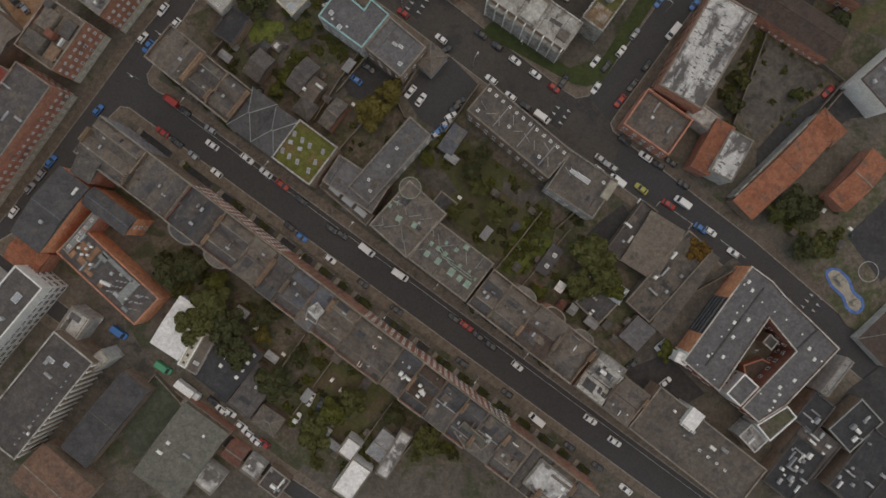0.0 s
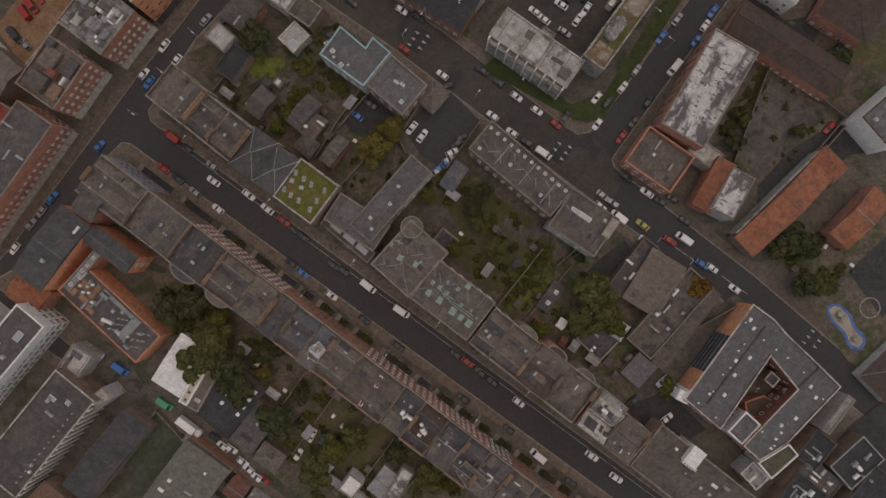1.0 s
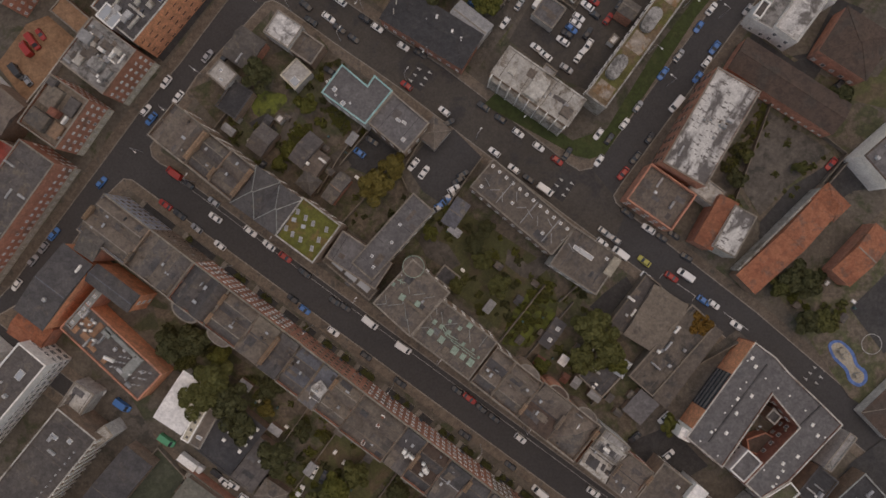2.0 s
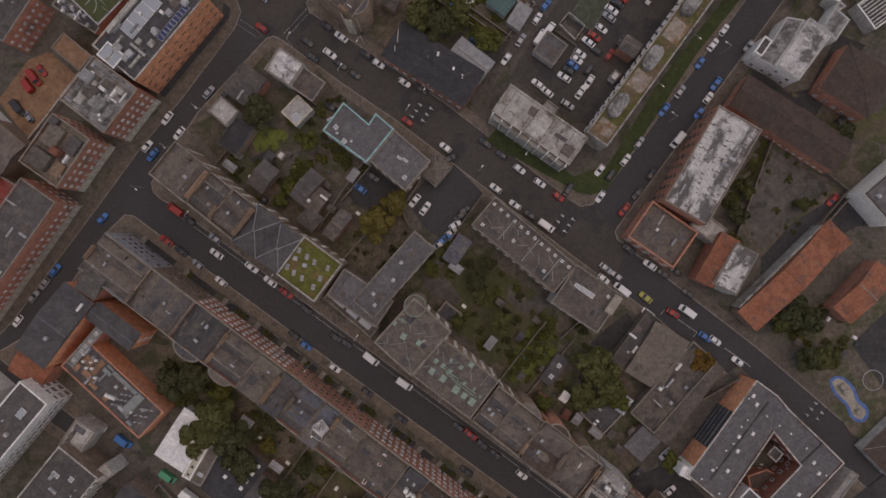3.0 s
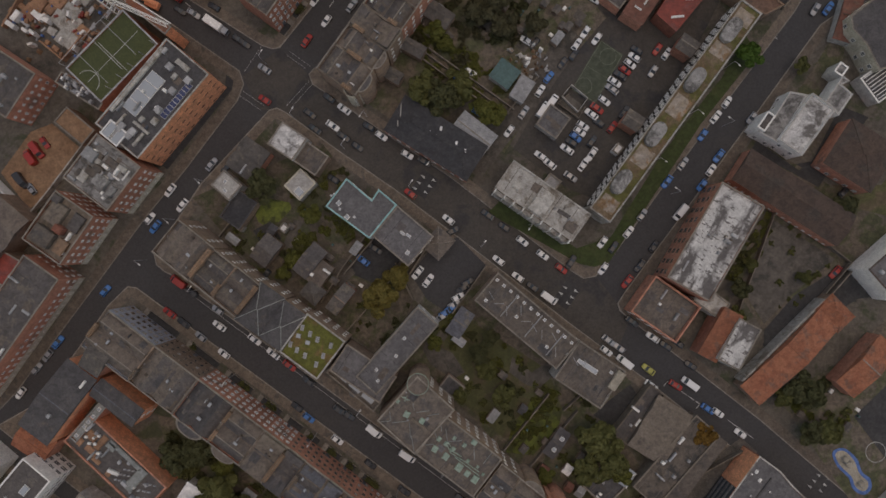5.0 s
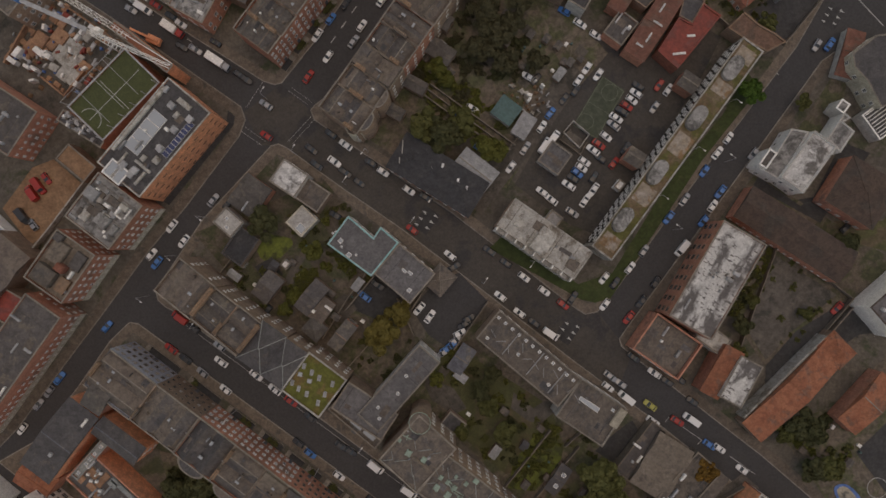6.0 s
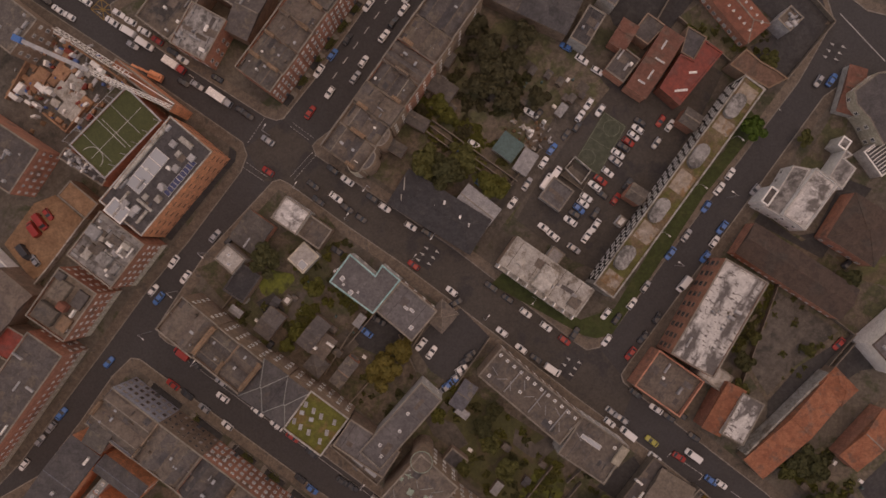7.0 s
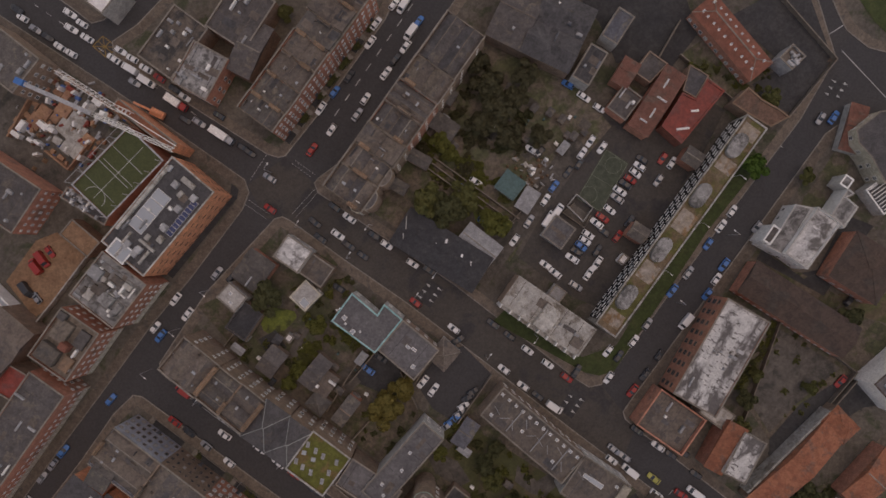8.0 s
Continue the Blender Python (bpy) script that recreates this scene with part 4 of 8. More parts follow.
def pavement(pts, label="worn concrete and stone pavement with granite kerbs"):
    """A city block's raised slab with a granite kerb along its edge."""
    ob = sheet("pavement", pts, K, M["paving"], label, "pavement", thick=K, side=M["kerb"])
    n = len(pts)
    ar = sum(pts[i - 1][0] * p[1] - p[0] * pts[i - 1][1] for i, p in enumerate(pts))
    v, f = [], []
    for i in range(n):
        p = Vector(pts[i])
        d0 = (p - Vector(pts[i - 1])).normalized()
        d1 = (Vector(pts[(i + 1) % n]) - p).normalized()
        m = d0 + d1
        m = Vector((-m.y, m.x)).normalized() * (1 if ar > 0 else -1)
        c = max(0.4, m.dot(Vector((-d0.y, d0.x)) * (1 if ar > 0 else -1)))
        q = p + m * 0.35 / c
        v += [(p.x, p.y, K + 0.006), (q.x, q.y, K + 0.006)]
    for i in range(n):
        j = (i + 1) % n
        f.append((2 * i, 2 * j, 2 * j + 1, 2 * i + 1) if ar > 0 else (2 * i, 2 * i + 1, 2 * j + 1, 2 * j))
    part("kerb", mesh_of("kerb", v, f, [M["kerb"]]), ob)
    inner = []
    for i in range(n):
        p = Vector(pts[i])
        d0 = (p - Vector(pts[i - 1])).normalized()
        d1 = (Vector(pts[(i + 1) % n]) - p).normalized()
        m = d0 + d1
        m = Vector((-m.y, m.x)).normalized() * (1 if ar > 0 else -1)
        q = p + m * 3.3 / max(0.5, m.dot(Vector((-d0.y, d0.x)) * (1 if ar > 0 else -1)))
        inner.append((q.x, q.y))
    sheet("backland", inner, K + 0.01, M["backland"], "dark trodden earth and paving inside the block", "ground")
    return ob


# the upper street is older and paler than the rest
def worn(pts, label):
    sheet("road", pts, 0.004, M["asphalt_worn"], label, "road")
worn([(-66.0, 112.0), (-60.5, 101.5), (-53.0, 101.0), (-26.0, 82.0), (10.5, 55.0), (38.0, 33.7), (52.5, 23.5), (57.0, 34.5), (53.0, 40.0), (46.3, 48.5), (38.8, 50.0), (8.2, 73.6), (-26.0, 97.5), (-45.0, 112.5), (-54.0, 121.0)], "worn brownish asphalt of the upper street")
# middle block
pavement([(-94.1, 55.4), (-93.4, 52.2), (-90.9, 50.0), (-87.3, 48.2), (146.0, -124.0), (199.8, -88.8), (163.9, -67.3), (140.2, -47.2), (110.1, -22.1), (90.4, -6.3), (61.6, 16.3), (38.3, 33.5), (10.5, 55.1), (-15.5, 74.8), (-26.3, 82.3), (-35.2, 88.4), (-52.3, 100.8), (-55.0, 102.1), (-57.5, 101.4), (-59.5, 99.2), (-79.2, 78.0)])
# south-west block
pavement([(-104.3, 43.6), (-102.4, 45.4), (-99.5, 45.0), (128.0, -122.2), (56.3, -142.7), (-53.2, -69.5), (-89.1, -42.5), (-121.4, -17.1), (-144.0, 1.0), (-131.8, 8.0), (-118.6, 25.0), (-108.5, 39.5)])
# far south-west block, beyond the lane
pavement([(-177.0, 15.2), (-124.1, -21.7), (-92.7, -45.1), (-56.8, -72.3), (38.3, -142.7), (-230.8, -142.7)])
# west block
pavement([(-216.1, 80.4), (-180.2, -32.6), (-137.6, 11.6), (-125.1, 28.6), (-110.0, 48.8), (-96.2, 67.7), (-84.2, 82.0), (-67.4, 104.3), (-65.4, 109.6), (-66.8, 113.8), (-90.5, 130.3), (-110.2, 143.6), (-144.3, 165.8), (-198.1, 200.6)])
# north-west block
pavement([(-54.0, 121.1), (-56.4, 120.6), (-59.9, 121.7), (-82.4, 136.0), (-108.4, 152.9), (-109.1, 157.6), (-101.2, 162.9), (-68.9, 197.0), (4.7, 218.6), (-22.3, 164.4), (-43.8, 133.9)])
pavement([(-111.5, 164.2), (-115.5, 163.2), (-122.0, 168.2), (-138.0, 179.6), (-163.0, 197.0), (-122.8, 208.0), (-90.5, 206.0), (-102.5, 173.5)])
# north block
pavement([(-45.0, 112.7), (-43.4, 114.5), (-36.6, 119.5), (-18.7, 142.8), (-5.8, 162.6), (35.2, 223.9), (110.5, 186.3), (120.9, 152.5), (109.6, 132.8), (89.0, 105.5), (69.2, 79.0), (50.4, 53.1), (46.3, 48.5), (42.3, 47.7), (38.8, 49.9), (8.2, 73.6), (-0.7, 80.4), (-25.9, 97.3), (-43.8, 109.5)])
# east block
pavement([(53.8, 37.5), (53.0, 40.0), (55.4, 43.6), (74.2, 69.1), (93.9, 96.0), (117.3, 128.3), (121.2, 131.1), (124.5, 131.5), (128.9, 128.3), (138.8, 122.9), (199.8, 90.6), (199.8, -79.9), (140.2, -33.2), (98.4, 2.7), (57.2, 34.6)])
# far north-east corner with a small park
pavement([(124.0, 161.1), (121.3, 166.5), (117.7, 175.5), (142.8, 218.6), (196.7, 182.7), (196.7, 128.8), (137.1, 154.0), (131.2, 155.4)])

# road paint
for pts, gap in (([(-87.3, 46.5), (128.0, -112.7)], 0), ([(-98.0, 40.0), (110.1, -112.9)], 0)):
    stripes("parking_line", pts, 0.13, 3, gap, 0.008, "line", "worn white parking bay line on asphalt")
stripes("centre_line", [(-38.4, 134.0), (-8.3, 177.1)], 0.3, 2.6, 3.2, 0.009, "line", "dashed white centre line")
stripes("edge_line", [(103.9, 170.8), (118.4, 159.7), (124.5, 163.6)], 0.25, 3, 0, 0.009, "line", "white edge line at the junction")
stripes("edge_line", [(122.7, 154.7), (137.1, 139.4)], 0.25, 3, 0, 0.009, "line", "white edge line at the junction")
stripes("edge_line", [(88.6, 126.0), (101.5, 126.3), (103.9, 123.8)], 0.2, 3, 0, 0.009, "line", "white bay line")
for pts in ([(-66.8, 105.9), (-60.3, 101.4)], [(-65.7, 107.3), (-59.2, 102.8)], [(-51.0, 119.9), (-44.5, 115.2)], [(-51.9, 118.8), (-45.6, 114.3)], [(-65.3, 113.6), (-59.9, 121.7)], [(-51.9, 102.8), (-44.5, 110.9)], [(-50.6, 101.9), (-43.4, 110.0)]):
    stripes("crossing_line", pts, 0.13, 0.6, 0.5, 0.009, "line", "dotted white crossing line")
stripes("lane_line", [(-82.4, 134.2), (-99.4, 145.9), (-133.5, 169.2)], 0.2, 2.0, 3.0, 0.009, "line", "dashed white lane line")
# yellow hatched box at the side road
for pts in ([(-112.0, 159.3), (-107.3, 155.7), (-110.9, 152.5), (-115.2, 156.1), (-112.0, 159.3)], [(-112.0, 159.3), (-110.9, 152.5)], [(-107.3, 155.7), (-115.2, 156.1)], [(-109.7, 157.5), (-113.1, 154.3)], [(-113.6, 157.7), (-109.1, 154.1)]):
    stripes("box_junction", pts, 0.28, 3, 0, 0.008, "yellow_line", "yellow hatched box painted on asphalt")
# speed ramps: small white triangles
def ramp_marks(cx, cy, ang, label="white triangles of a road ramp"):
    v, f = [], []
    for i in (-1, 0, 1):
        for s in (-1, 1):
            k = len(v)
            y = i * 2.3 + s * 0.5
            v += [(s * 1.2, y - 0.4, 0.013), (s * 1.2, y + 0.4, 0.013), (s * 2.7, y, 0.013)]
            f.append((k, k + 1, k + 2) if s < 0 else (k + 1, k, k + 2))
    ob = tagged(new("ramp_marking", mesh_of("ramp_marking", v, f, [M["line"]])), label, "road marking", kind="structure")
    ob.matrix_world = pose(cx, cy, 0, 0, 0, ang)
    sheet("road_ramp", rect_pts(cx, cy, 5.4, 7.6, ang), 0.008, M["asphalt_dark"], "dark asphalt road ramp", "road")
ramp_marks(-8.2, 77.7, -35)
ramp_marks(36.9, 42.5, -35)
ramp_marks(117.3, -17.1, -37)
ramp_marks(120.9, 142.5, -30)

# yards, gardens and lawns, block by block
LAID = []
def patch(kind, pts, label, z=0, category="ground"):
    LAID.append(kind)
    z = K + 0.014 + 0.004 * len(LAID)
    return sheet({"grass": "lawn", "lawn": "lawn", "soil": "garden_ground", "yard": "yard", "asphalt": "car_park", "asphalt_worn": "car_park", "court": "hard_court", "asphalt_dark": "car_park", "brown_yard": "courtyard", "sand": "playground"}.get(kind, "patch"), pts, z, M[kind], label, category)
patch("soil", [(-81.9, 73.5), (-40.6, 90.6), (-33.5, 82.0), (-26.3, 61.9), (-26.3, 49.3), (-33.5, 31.4), (-62.2, 51.1)], "overgrown back gardens with bare soil")
patch("soil", [(-33.5, 31.4), (-26.3, 49.3), (-15.5, 52.0), (-11.9, 41.2), (-4.8, 36.8), (13.2, 48.4), (58.1, 8.1), (54.5, -2.7), (70.6, -27.8), (56.3, -38.6), (20.4, -9.9), (-1.2, 11.6), (-17.3, 18.8)], "leafy back gardens with soil and moss")
patch("grass", [(-7.4, 31.4), (0.6, 36.8), (11.4, 31.4), (31.1, 18.8), (35.6, 6.3), (31.1, -2.7), (16.8, -2.7), (2.4, 9.8)], "rough garden grass with bare patches")
patch("asphalt_dark", [(-33.5, 50.2), (-24.5, 61.0), (-15.5, 53.8), (-22.7, 45.7)], "small dark asphalt parking yard")
patch("asphalt", [(-12.6, 49.3), (-5.1, 58.6), (2.4, 61.0), (11.4, 52.0), (0.6, 35.9), (-7.4, 41.2)], "asphalt car park behind the street")
patch("asphalt_dark", [(45.5, 4.5), (50.0, 8.9), (57.2, 14.3), (59.9, 9.8), (50.9, 0.9)], "dark tarred yard")
patch("yard", [(59.9, -33.2), (72.4, -17.1), (92.2, -2.7), (97.5, -7.2), (74.2, -38.6), (68.8, -45.8)], "brown gravel alley")
patch("asphalt_dark", [(57.2, -38.6), (70.6, -33.2), (83.2, -45.8), (70.6, -53.0)], "dark asphalt service yard")
patch("soil", [(-92.7, 4.5), (-83.7, 2.7), (-65.8, -11.7), (-40.6, -26.0), (9.6, -67.7), (-40.6, -70.9), (-56.8, -58.3), (-81.9, -35.0), (-87.3, -17.1)], "shaded back gardens of the terrace")
patch("asphalt_dark", [(-69.3, -33.2), (-58.6, -33.2), (-51.4, -45.8), (-56.8, -53.0), (-72.9, -47.6)], "dark asphalt yard")
patch("grass", [(-47.8, -45.8), (-33.5, -35.0), (-15.5, -45.8), (-26.3, -58.3), (-40.6, -58.3)], "garden grass")
patch("yard", [(-99.8, -9.9), (-87.3, -6.3), (-78.3, -20.7), (-85.5, -27.8), (-89.1, -17.1)], "earthy yard beside the trees")
patch("yard", [(-118.2, -21.4), (-104.8, -16.0), (-88.6, -42.9), (-99.4, -57.2), (-117.3, -71.6), (-129.9, -69.8)], "earthy yards below the lane")
patch("court", [(-103.9, -54.5), (-91.3, -40.7), (-82.4, -49.2), (-96.7, -67.1)], "grey-green hard court")
patch("lawn", [(11.9, 68.7), (16.8, 73.5), (40.1, 57.4), (50.9, 61.0), (67.0, 87.0), (81.4, 105.8), (85.9, 111.2), (93.9, 124.7), (97.3, 119.2), (79.4, 96.7), (69.4, 81.4), (50.4, 53.0), (45.5, 51.5), (41.0, 52.5)], "mown lawn round the slab blocks")
patch("asphalt_worn", [(19.9, 89.0), (27.1, 101.6), (47.7, 135.7), (69.2, 146.4), (85.4, 135.7), (78.2, 121.3), (45.9, 72.9), (37.0, 76.5)], "asphalt car park between the blocks")
patch("soil", [(-29.4, 105.5), (-11.5, 130.6), (10.0, 161.1), (37.0, 145.0), (49.5, 130.6), (28.0, 105.5), (17.2, 87.6), (6.5, 105.5), (-7.9, 93.0), (-18.7, 98.3)], "rough leafy plots and rubble behind the terrace")
patch("yard", [(10.0, 94.4), (19.0, 103.4), (37.0, 128.5), (42.3, 123.1), (29.8, 105.2), (15.4, 87.2), (10.0, 80.0), (6.4, 83.6)], "worn lane of gravel and asphalt")
patch("soil", [(88.6, 47.5), (101.1, 70.8), (124.5, 54.7), (124.5, 49.3), (106.5, 33.2), (99.3, 31.4)], "bare walled garden with scattered weeds")
patch("asphalt_dark", [(100.2, 27.8), (124.5, 52.0), (135.2, 42.1), (120.9, 40.4), (102.9, 22.4)], "dark asphalt yard beside the red roof")
patch("soil", [(102.9, 11.6), (120.9, 18.8), (140.2, 36.8), (153.2, 26.0), (146.0, -35.0), (128.0, -24.2)], "leafy ground round a playground")
patch("asphalt_dark", [(128.0, 4.1), (141.5, 17.0), (154.9, 4.5), (138.8, -10.2)], "dark fenced ball court")
patch("brown_yard", [(-142.5, 81.4), (-133.0, 94.4), (-126.3, 97.0), (-116.6, 88.6), (-127.2, 74.4), (-133.5, 69.8)], "orange-brown gravel courtyard")
patch("yard", [(-151.5, 130.6), (-138.9, 145.0), (-124.5, 148.6), (-106.6, 136.0), (-117.4, 116.3), (-133.5, 105.5)], "muddy building site")
patch("lawn", [(128.1, 170.8), (129.9, 181.6), (160.4, 181.6), (160.4, 156.5), (136.7, 160.1), (133.1, 163.6)], "grass of a small park")
patch("asphalt_dark", [(99.0, 27.0), (114.6, 44.6), (126.0, 45.4), (129.0, 40.4), (120.2, 41.6), (100.5, 22.6)], "dark asphalt yard beside the red hall")
patch("grass_bright", [(5.6, 103.2), (9.7, 105.0), (17.2, 100.4), (15.4, 97.6), (11.4, 98.6), (6.6, 100.0)], "bright mown grass beside the lane")
patch("asphalt_dark", [(123.7, 102.6), (132.7, 99.0), (120.1, 82.5), (107.6, 78.9), (104.0, 83.2), (114.7, 85.0)], "dark asphalt yard beside the white building")
patch("asphalt", [(94.0, 143.9), (106.6, 151.1), (119.1, 151.1), (106.6, 134.9), (99.4, 136.7)], "asphalt forecourt")
patch("soil", [(70.7, 152.9), (81.4, 160.1), (94.0, 147.5), (88.6, 138.5), (77.8, 145.7)], "green yard between brick buildings")
patch("soil", [(89.0, 81.8), (96.2, 92.6), (138.9, 65.7), (138.9, 53.1), (123.1, 53.1)], "yard beside the low brown roofs")
patch("grass", [(120.9, 77.5), (136.7, 77.5), (142.4, 84.7), (142.4, 66.7), (128.1, 70.3)], "patch of rough grass")
patch("soil", [(106.9, 102.8), (114.1, 112.7), (124.9, 130.6), (131.2, 134.2), (124.9, 119.9), (123.4, 110.9), (114.1, 104.6)], "brown front gardens with low hedges")
patch("asphalt_dark", [(97.1, 91.5), (110.5, 82.2), (114.8, 84.9), (124.9, 98.7), (129.4, 95.7), (116.8, 76.8), (95.3, 88.5)], "dark yard round the white building")
patch("asphalt_dark", [(114.1, -62.6), (128.5, -44.7), (140.7, -35.7), (153.6, -46.5), (139.2, -82.4), (110.5, -82.4)], "dark service yards behind the shops")
# level dark strip: the shade of the basement area put into the ground colour
patch("asphalt_dark", [(-71.0, 112.5), (-68.8, 110.7), (-69.2, 107.8), (-89.7, 82.4), (-91.5, 83.8), (-71.4, 109.3)], "flat dark strip painting the shaded basement area along the corner office")
patch("asphalt_dark", [(86.8, 165.4), (110.2, 178.0), (119.1, 152.9), (106.6, 135.8), (96.7, 136.7), (103.9, 150.2)], "dark yard beside the brick building")
patch("asphalt_dark", [(36.6, 174.4), (70.7, 178.0), (77.0, 160.1), (67.1, 147.5), (50.9, 150.7), (45.5, 163.6)], "dark yards between the halls")
patch("grass_bright", [(28.0, 11.9), (35.5, 5.6), (34.3, 0.7), (26.2, -8.2), (17.8, -7.3), (19.5, 1.1)], "bright green ivy and grass over a garden")
patch("grass_bright", [(-61.7, 67.9), (-60.3, 71.9), (-57.5, 73.2), (-54.9, 72.8), (-50.9, 71.9), (-50.3, 70.2), (-51.3, 68.7), (-54.5, 65.6), (-58.5, 64.4), (-60.8, 65.8)], "bright oval lawn in a back garden")
patch("yard", [(-7.9, 27.9), (0.7, 24.3), (4.7, 18.1), (0.7, 15.9), (-6.4, 20.7), (-8.6, 25.2)], "brown paved garden terrace")
patch("yard", [(19.6, 23.1), (25.8, 18.1), (31.2, 21.6), (33.9, 18.1), (28.0, 13.0), (24.1, 14.1), (18.7, 18.1)], "grey-brown paved garden yard")
patch("yard", [(37.5, 106.2), (42.6, 102.2), (40.6, 98.4), (33.9, 103.2)], "small walled yard beside the ball court")
patch("asphalt_dark", [(-62.5, 63.0), (-57.0, 66.0), (-53.5, 60.5), (-59.0, 57.0)], "dark paved back yard")
patch("yard", [(-49.5, 66.5), (-46.5, 66.0), (-50.5, 57.0), (-53.0, 58.5)], "grey garden path and terrace")
patch("yard", [(-38.5, 51.5), (-33.8, 54.5), (-30.0, 49.5), (-35.0, 45.0)], "small brown brick-paved court")
for pts in ([(68.9, 15.1), (79.3, 7.9)], [(88.1, 2.9), (96.2, -2.9)], [(68.9, 15.1), (67.8, 13.7)], [(79.3, 7.9), (78.0, 6.5)]):
    stripes("bay_line", pts, 0.18, 2.2, 0.5 if pts[0][0] < 70 else 0, 0.009, "line", "dashed white parking bay line")

patch("asphalt_dark", [(99.3, 23.8), (119.9, 43.2), (124.0, 38.0), (133.0, 44.0), (124.5, 52.0), (109.1, 42.5), (99.5, 31.5)], "dark asphalt yard beside the red hall")
patch("yard", [(91.5, 46.0), (102.5, 66.5), (122.0, 54.0), (108.0, 42.5), (99.5, 33.5)], "bare brown ground of a walled garden")

# ---- middle block, along the main street ----
SL = "Georgian town house with slate roof, parapet and chimney stacks"
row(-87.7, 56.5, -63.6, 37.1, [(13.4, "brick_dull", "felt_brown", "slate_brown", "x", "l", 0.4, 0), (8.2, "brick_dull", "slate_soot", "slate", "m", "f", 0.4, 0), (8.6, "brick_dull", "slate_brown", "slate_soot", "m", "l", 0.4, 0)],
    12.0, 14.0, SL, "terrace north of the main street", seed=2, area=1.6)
block("town_house", "grey slate hipped town house with lead ridges", "house", -56.3, 39.6, 8.4, 13.2, -35.3, 13.4, "brick_dull", "slate_ink", top="hip", rise=2.6, faces="fb", storey=3.3, coping="sage")
block("town_house", "grey slate hipped town house with lead ridges", "house", -49.6, 34.5, 8.0, 12.9, -35.6, 13.2, "brick_dull", "slate_ink", top="hip", rise=2.4, faces="fb", storey=3.3, coping="sage")
g = block("office_building", "office building with a sedum green roof and broad stone parapet", "office", -40.8, 28.5, 13.9, 14.0, -36.7, 13.5, "brick_dull", "sedum", par=0.6, faces="fb", coping="concrete")
for a, c in ((0.083, 0.69), (0.30, 0.68), (0.5, 0.68), (0.81, 0.75), (0.09, 0.25), (0.28, 0.23), (0.49, 0.24), (0.81, 0.47), (0.80, 0.23)):
    skylight(g, (a - 0.5) * 13.6, (c - 0.5) * 13.6, 13.0, 1.0, 1.7, 25, "lead", "steel")
for a, c in ((0.12, 0.50), (0.37, 0.50)):
    skylight(g, (a - 0.5) * 13.6, (c - 0.5) * 13.6, 13.0, 1.4, 1.3, 25, "skyglass", "concrete")
b1 = block("office_building", "flat-roofed office wing in grey felt with small skylights", "office", -16.1, 26.6, 28.1, 8.3, 48.4, 10.0, "render", "felt", faces="flr", sky=[(-0.3, 0.1, .9, .9), (-0.05, -0.1, .9, .9), (0.15, 0.1, .9, .9), (-0.38, -0.2, .9, .9)])
block("office_building", "flat grey felt roofed link building", "office", -26.4, 19.6, 18.0, 9.6, -33.4, 9.2, "brick_dull", "felt", faces="", sky=[(0.1, 0.2, .9, .9), (0.2, -0.05, .9, .9)])
st = block("glazed_porch", "low street-front range with pale roof lights", "building", -29.6, 14.8, 18.9, 4.2, -40.1, 6.0, "brick_dull", "felt_brown", faces="f")
for i in (-0.3, 0.02, 0.34):
    skylight(st, i * 16, 0.2, 5.6, 4.2, 2.0, 0, "skyglass", "lead")
SQ = block("corner_house", "town house with flat felt roof and verdigris copper flashings", "house", -10.2, 8.7, 14.7, 17.5, -42.2, 15.0, "brick_dull", "felt_brown", par=0.4, faces="fb", coping="stone")
SQ2 = block("town_house", "town house with copper-green skylights and pipes on its felt roof", "house", 2.4, -3.5, 21.0, 14.1, -37.3, 14.6, "brick_dull", "felt_brown", par=0.4, faces="fb", coping="stone")
rr = random.Random(8)
def copper_bar(ob, x, y, z, ln, rot):
    me = shared(("flash", ln), lambda: bevelled("copper_flashing", [(-ln / 2, -0.11, 0, ln / 2, 0.11, 0.16)], M["copper"], 0.03))
    part("copper_flashing", me, ob, pose(x, y, z, 0, 0, rot))
def lead_bar(ob, x, y, z, ln, rot):
    me = shared(("lead_roll", ln), lambda: bevelled("lead_roll", [(-ln / 2, -0.1, 0, ln / 2, 0.1, 0.18)], M["sage"], 0.03))
    part("lead_roll", me, ob, pose(x, y, z, 0, 0, rot))
for x, y, ln, rot in [(-5.3, -7.3, 3.1, 48), (-2.1, -4.6, 4.5, 49), (-5.3, -5.3, 2.6, -40), (1.7, -4.5, 4.6, -42), (5.0, -6.9, 4.5, -39), (0.8, 2.1, 3.8, 49), (3.7, 3.5, 3.5, 51), (-2.1, 1.3, 2.3, -38), (-4.9, 5.7, 2.3, -40), (-3.3, 5.8, 2.2, 51)]:
    lead_bar(SQ, x, y, 14.7, ln, rot)
unit(SQ, 2.7, -1.4, 14.6, 6.2, 0.9, 0.6, 4, "felt_tan", "roof_walkway")
for x, y, w_ in ((-2.1, -1.7, 1.7), (2.5, -0.1, 1.5), (-6.6, -0.6, 1.0)):
    skylight(SQ, x, y, 14.7, w_, w_ * 1.15, 10, "copper", "copper")
for i in range(6):
    copper_bar(SQ, -6.4 + 0.35 * i, 1.2 + 0.3 * (i % 3), 14.7, 1.0, 40 * i)
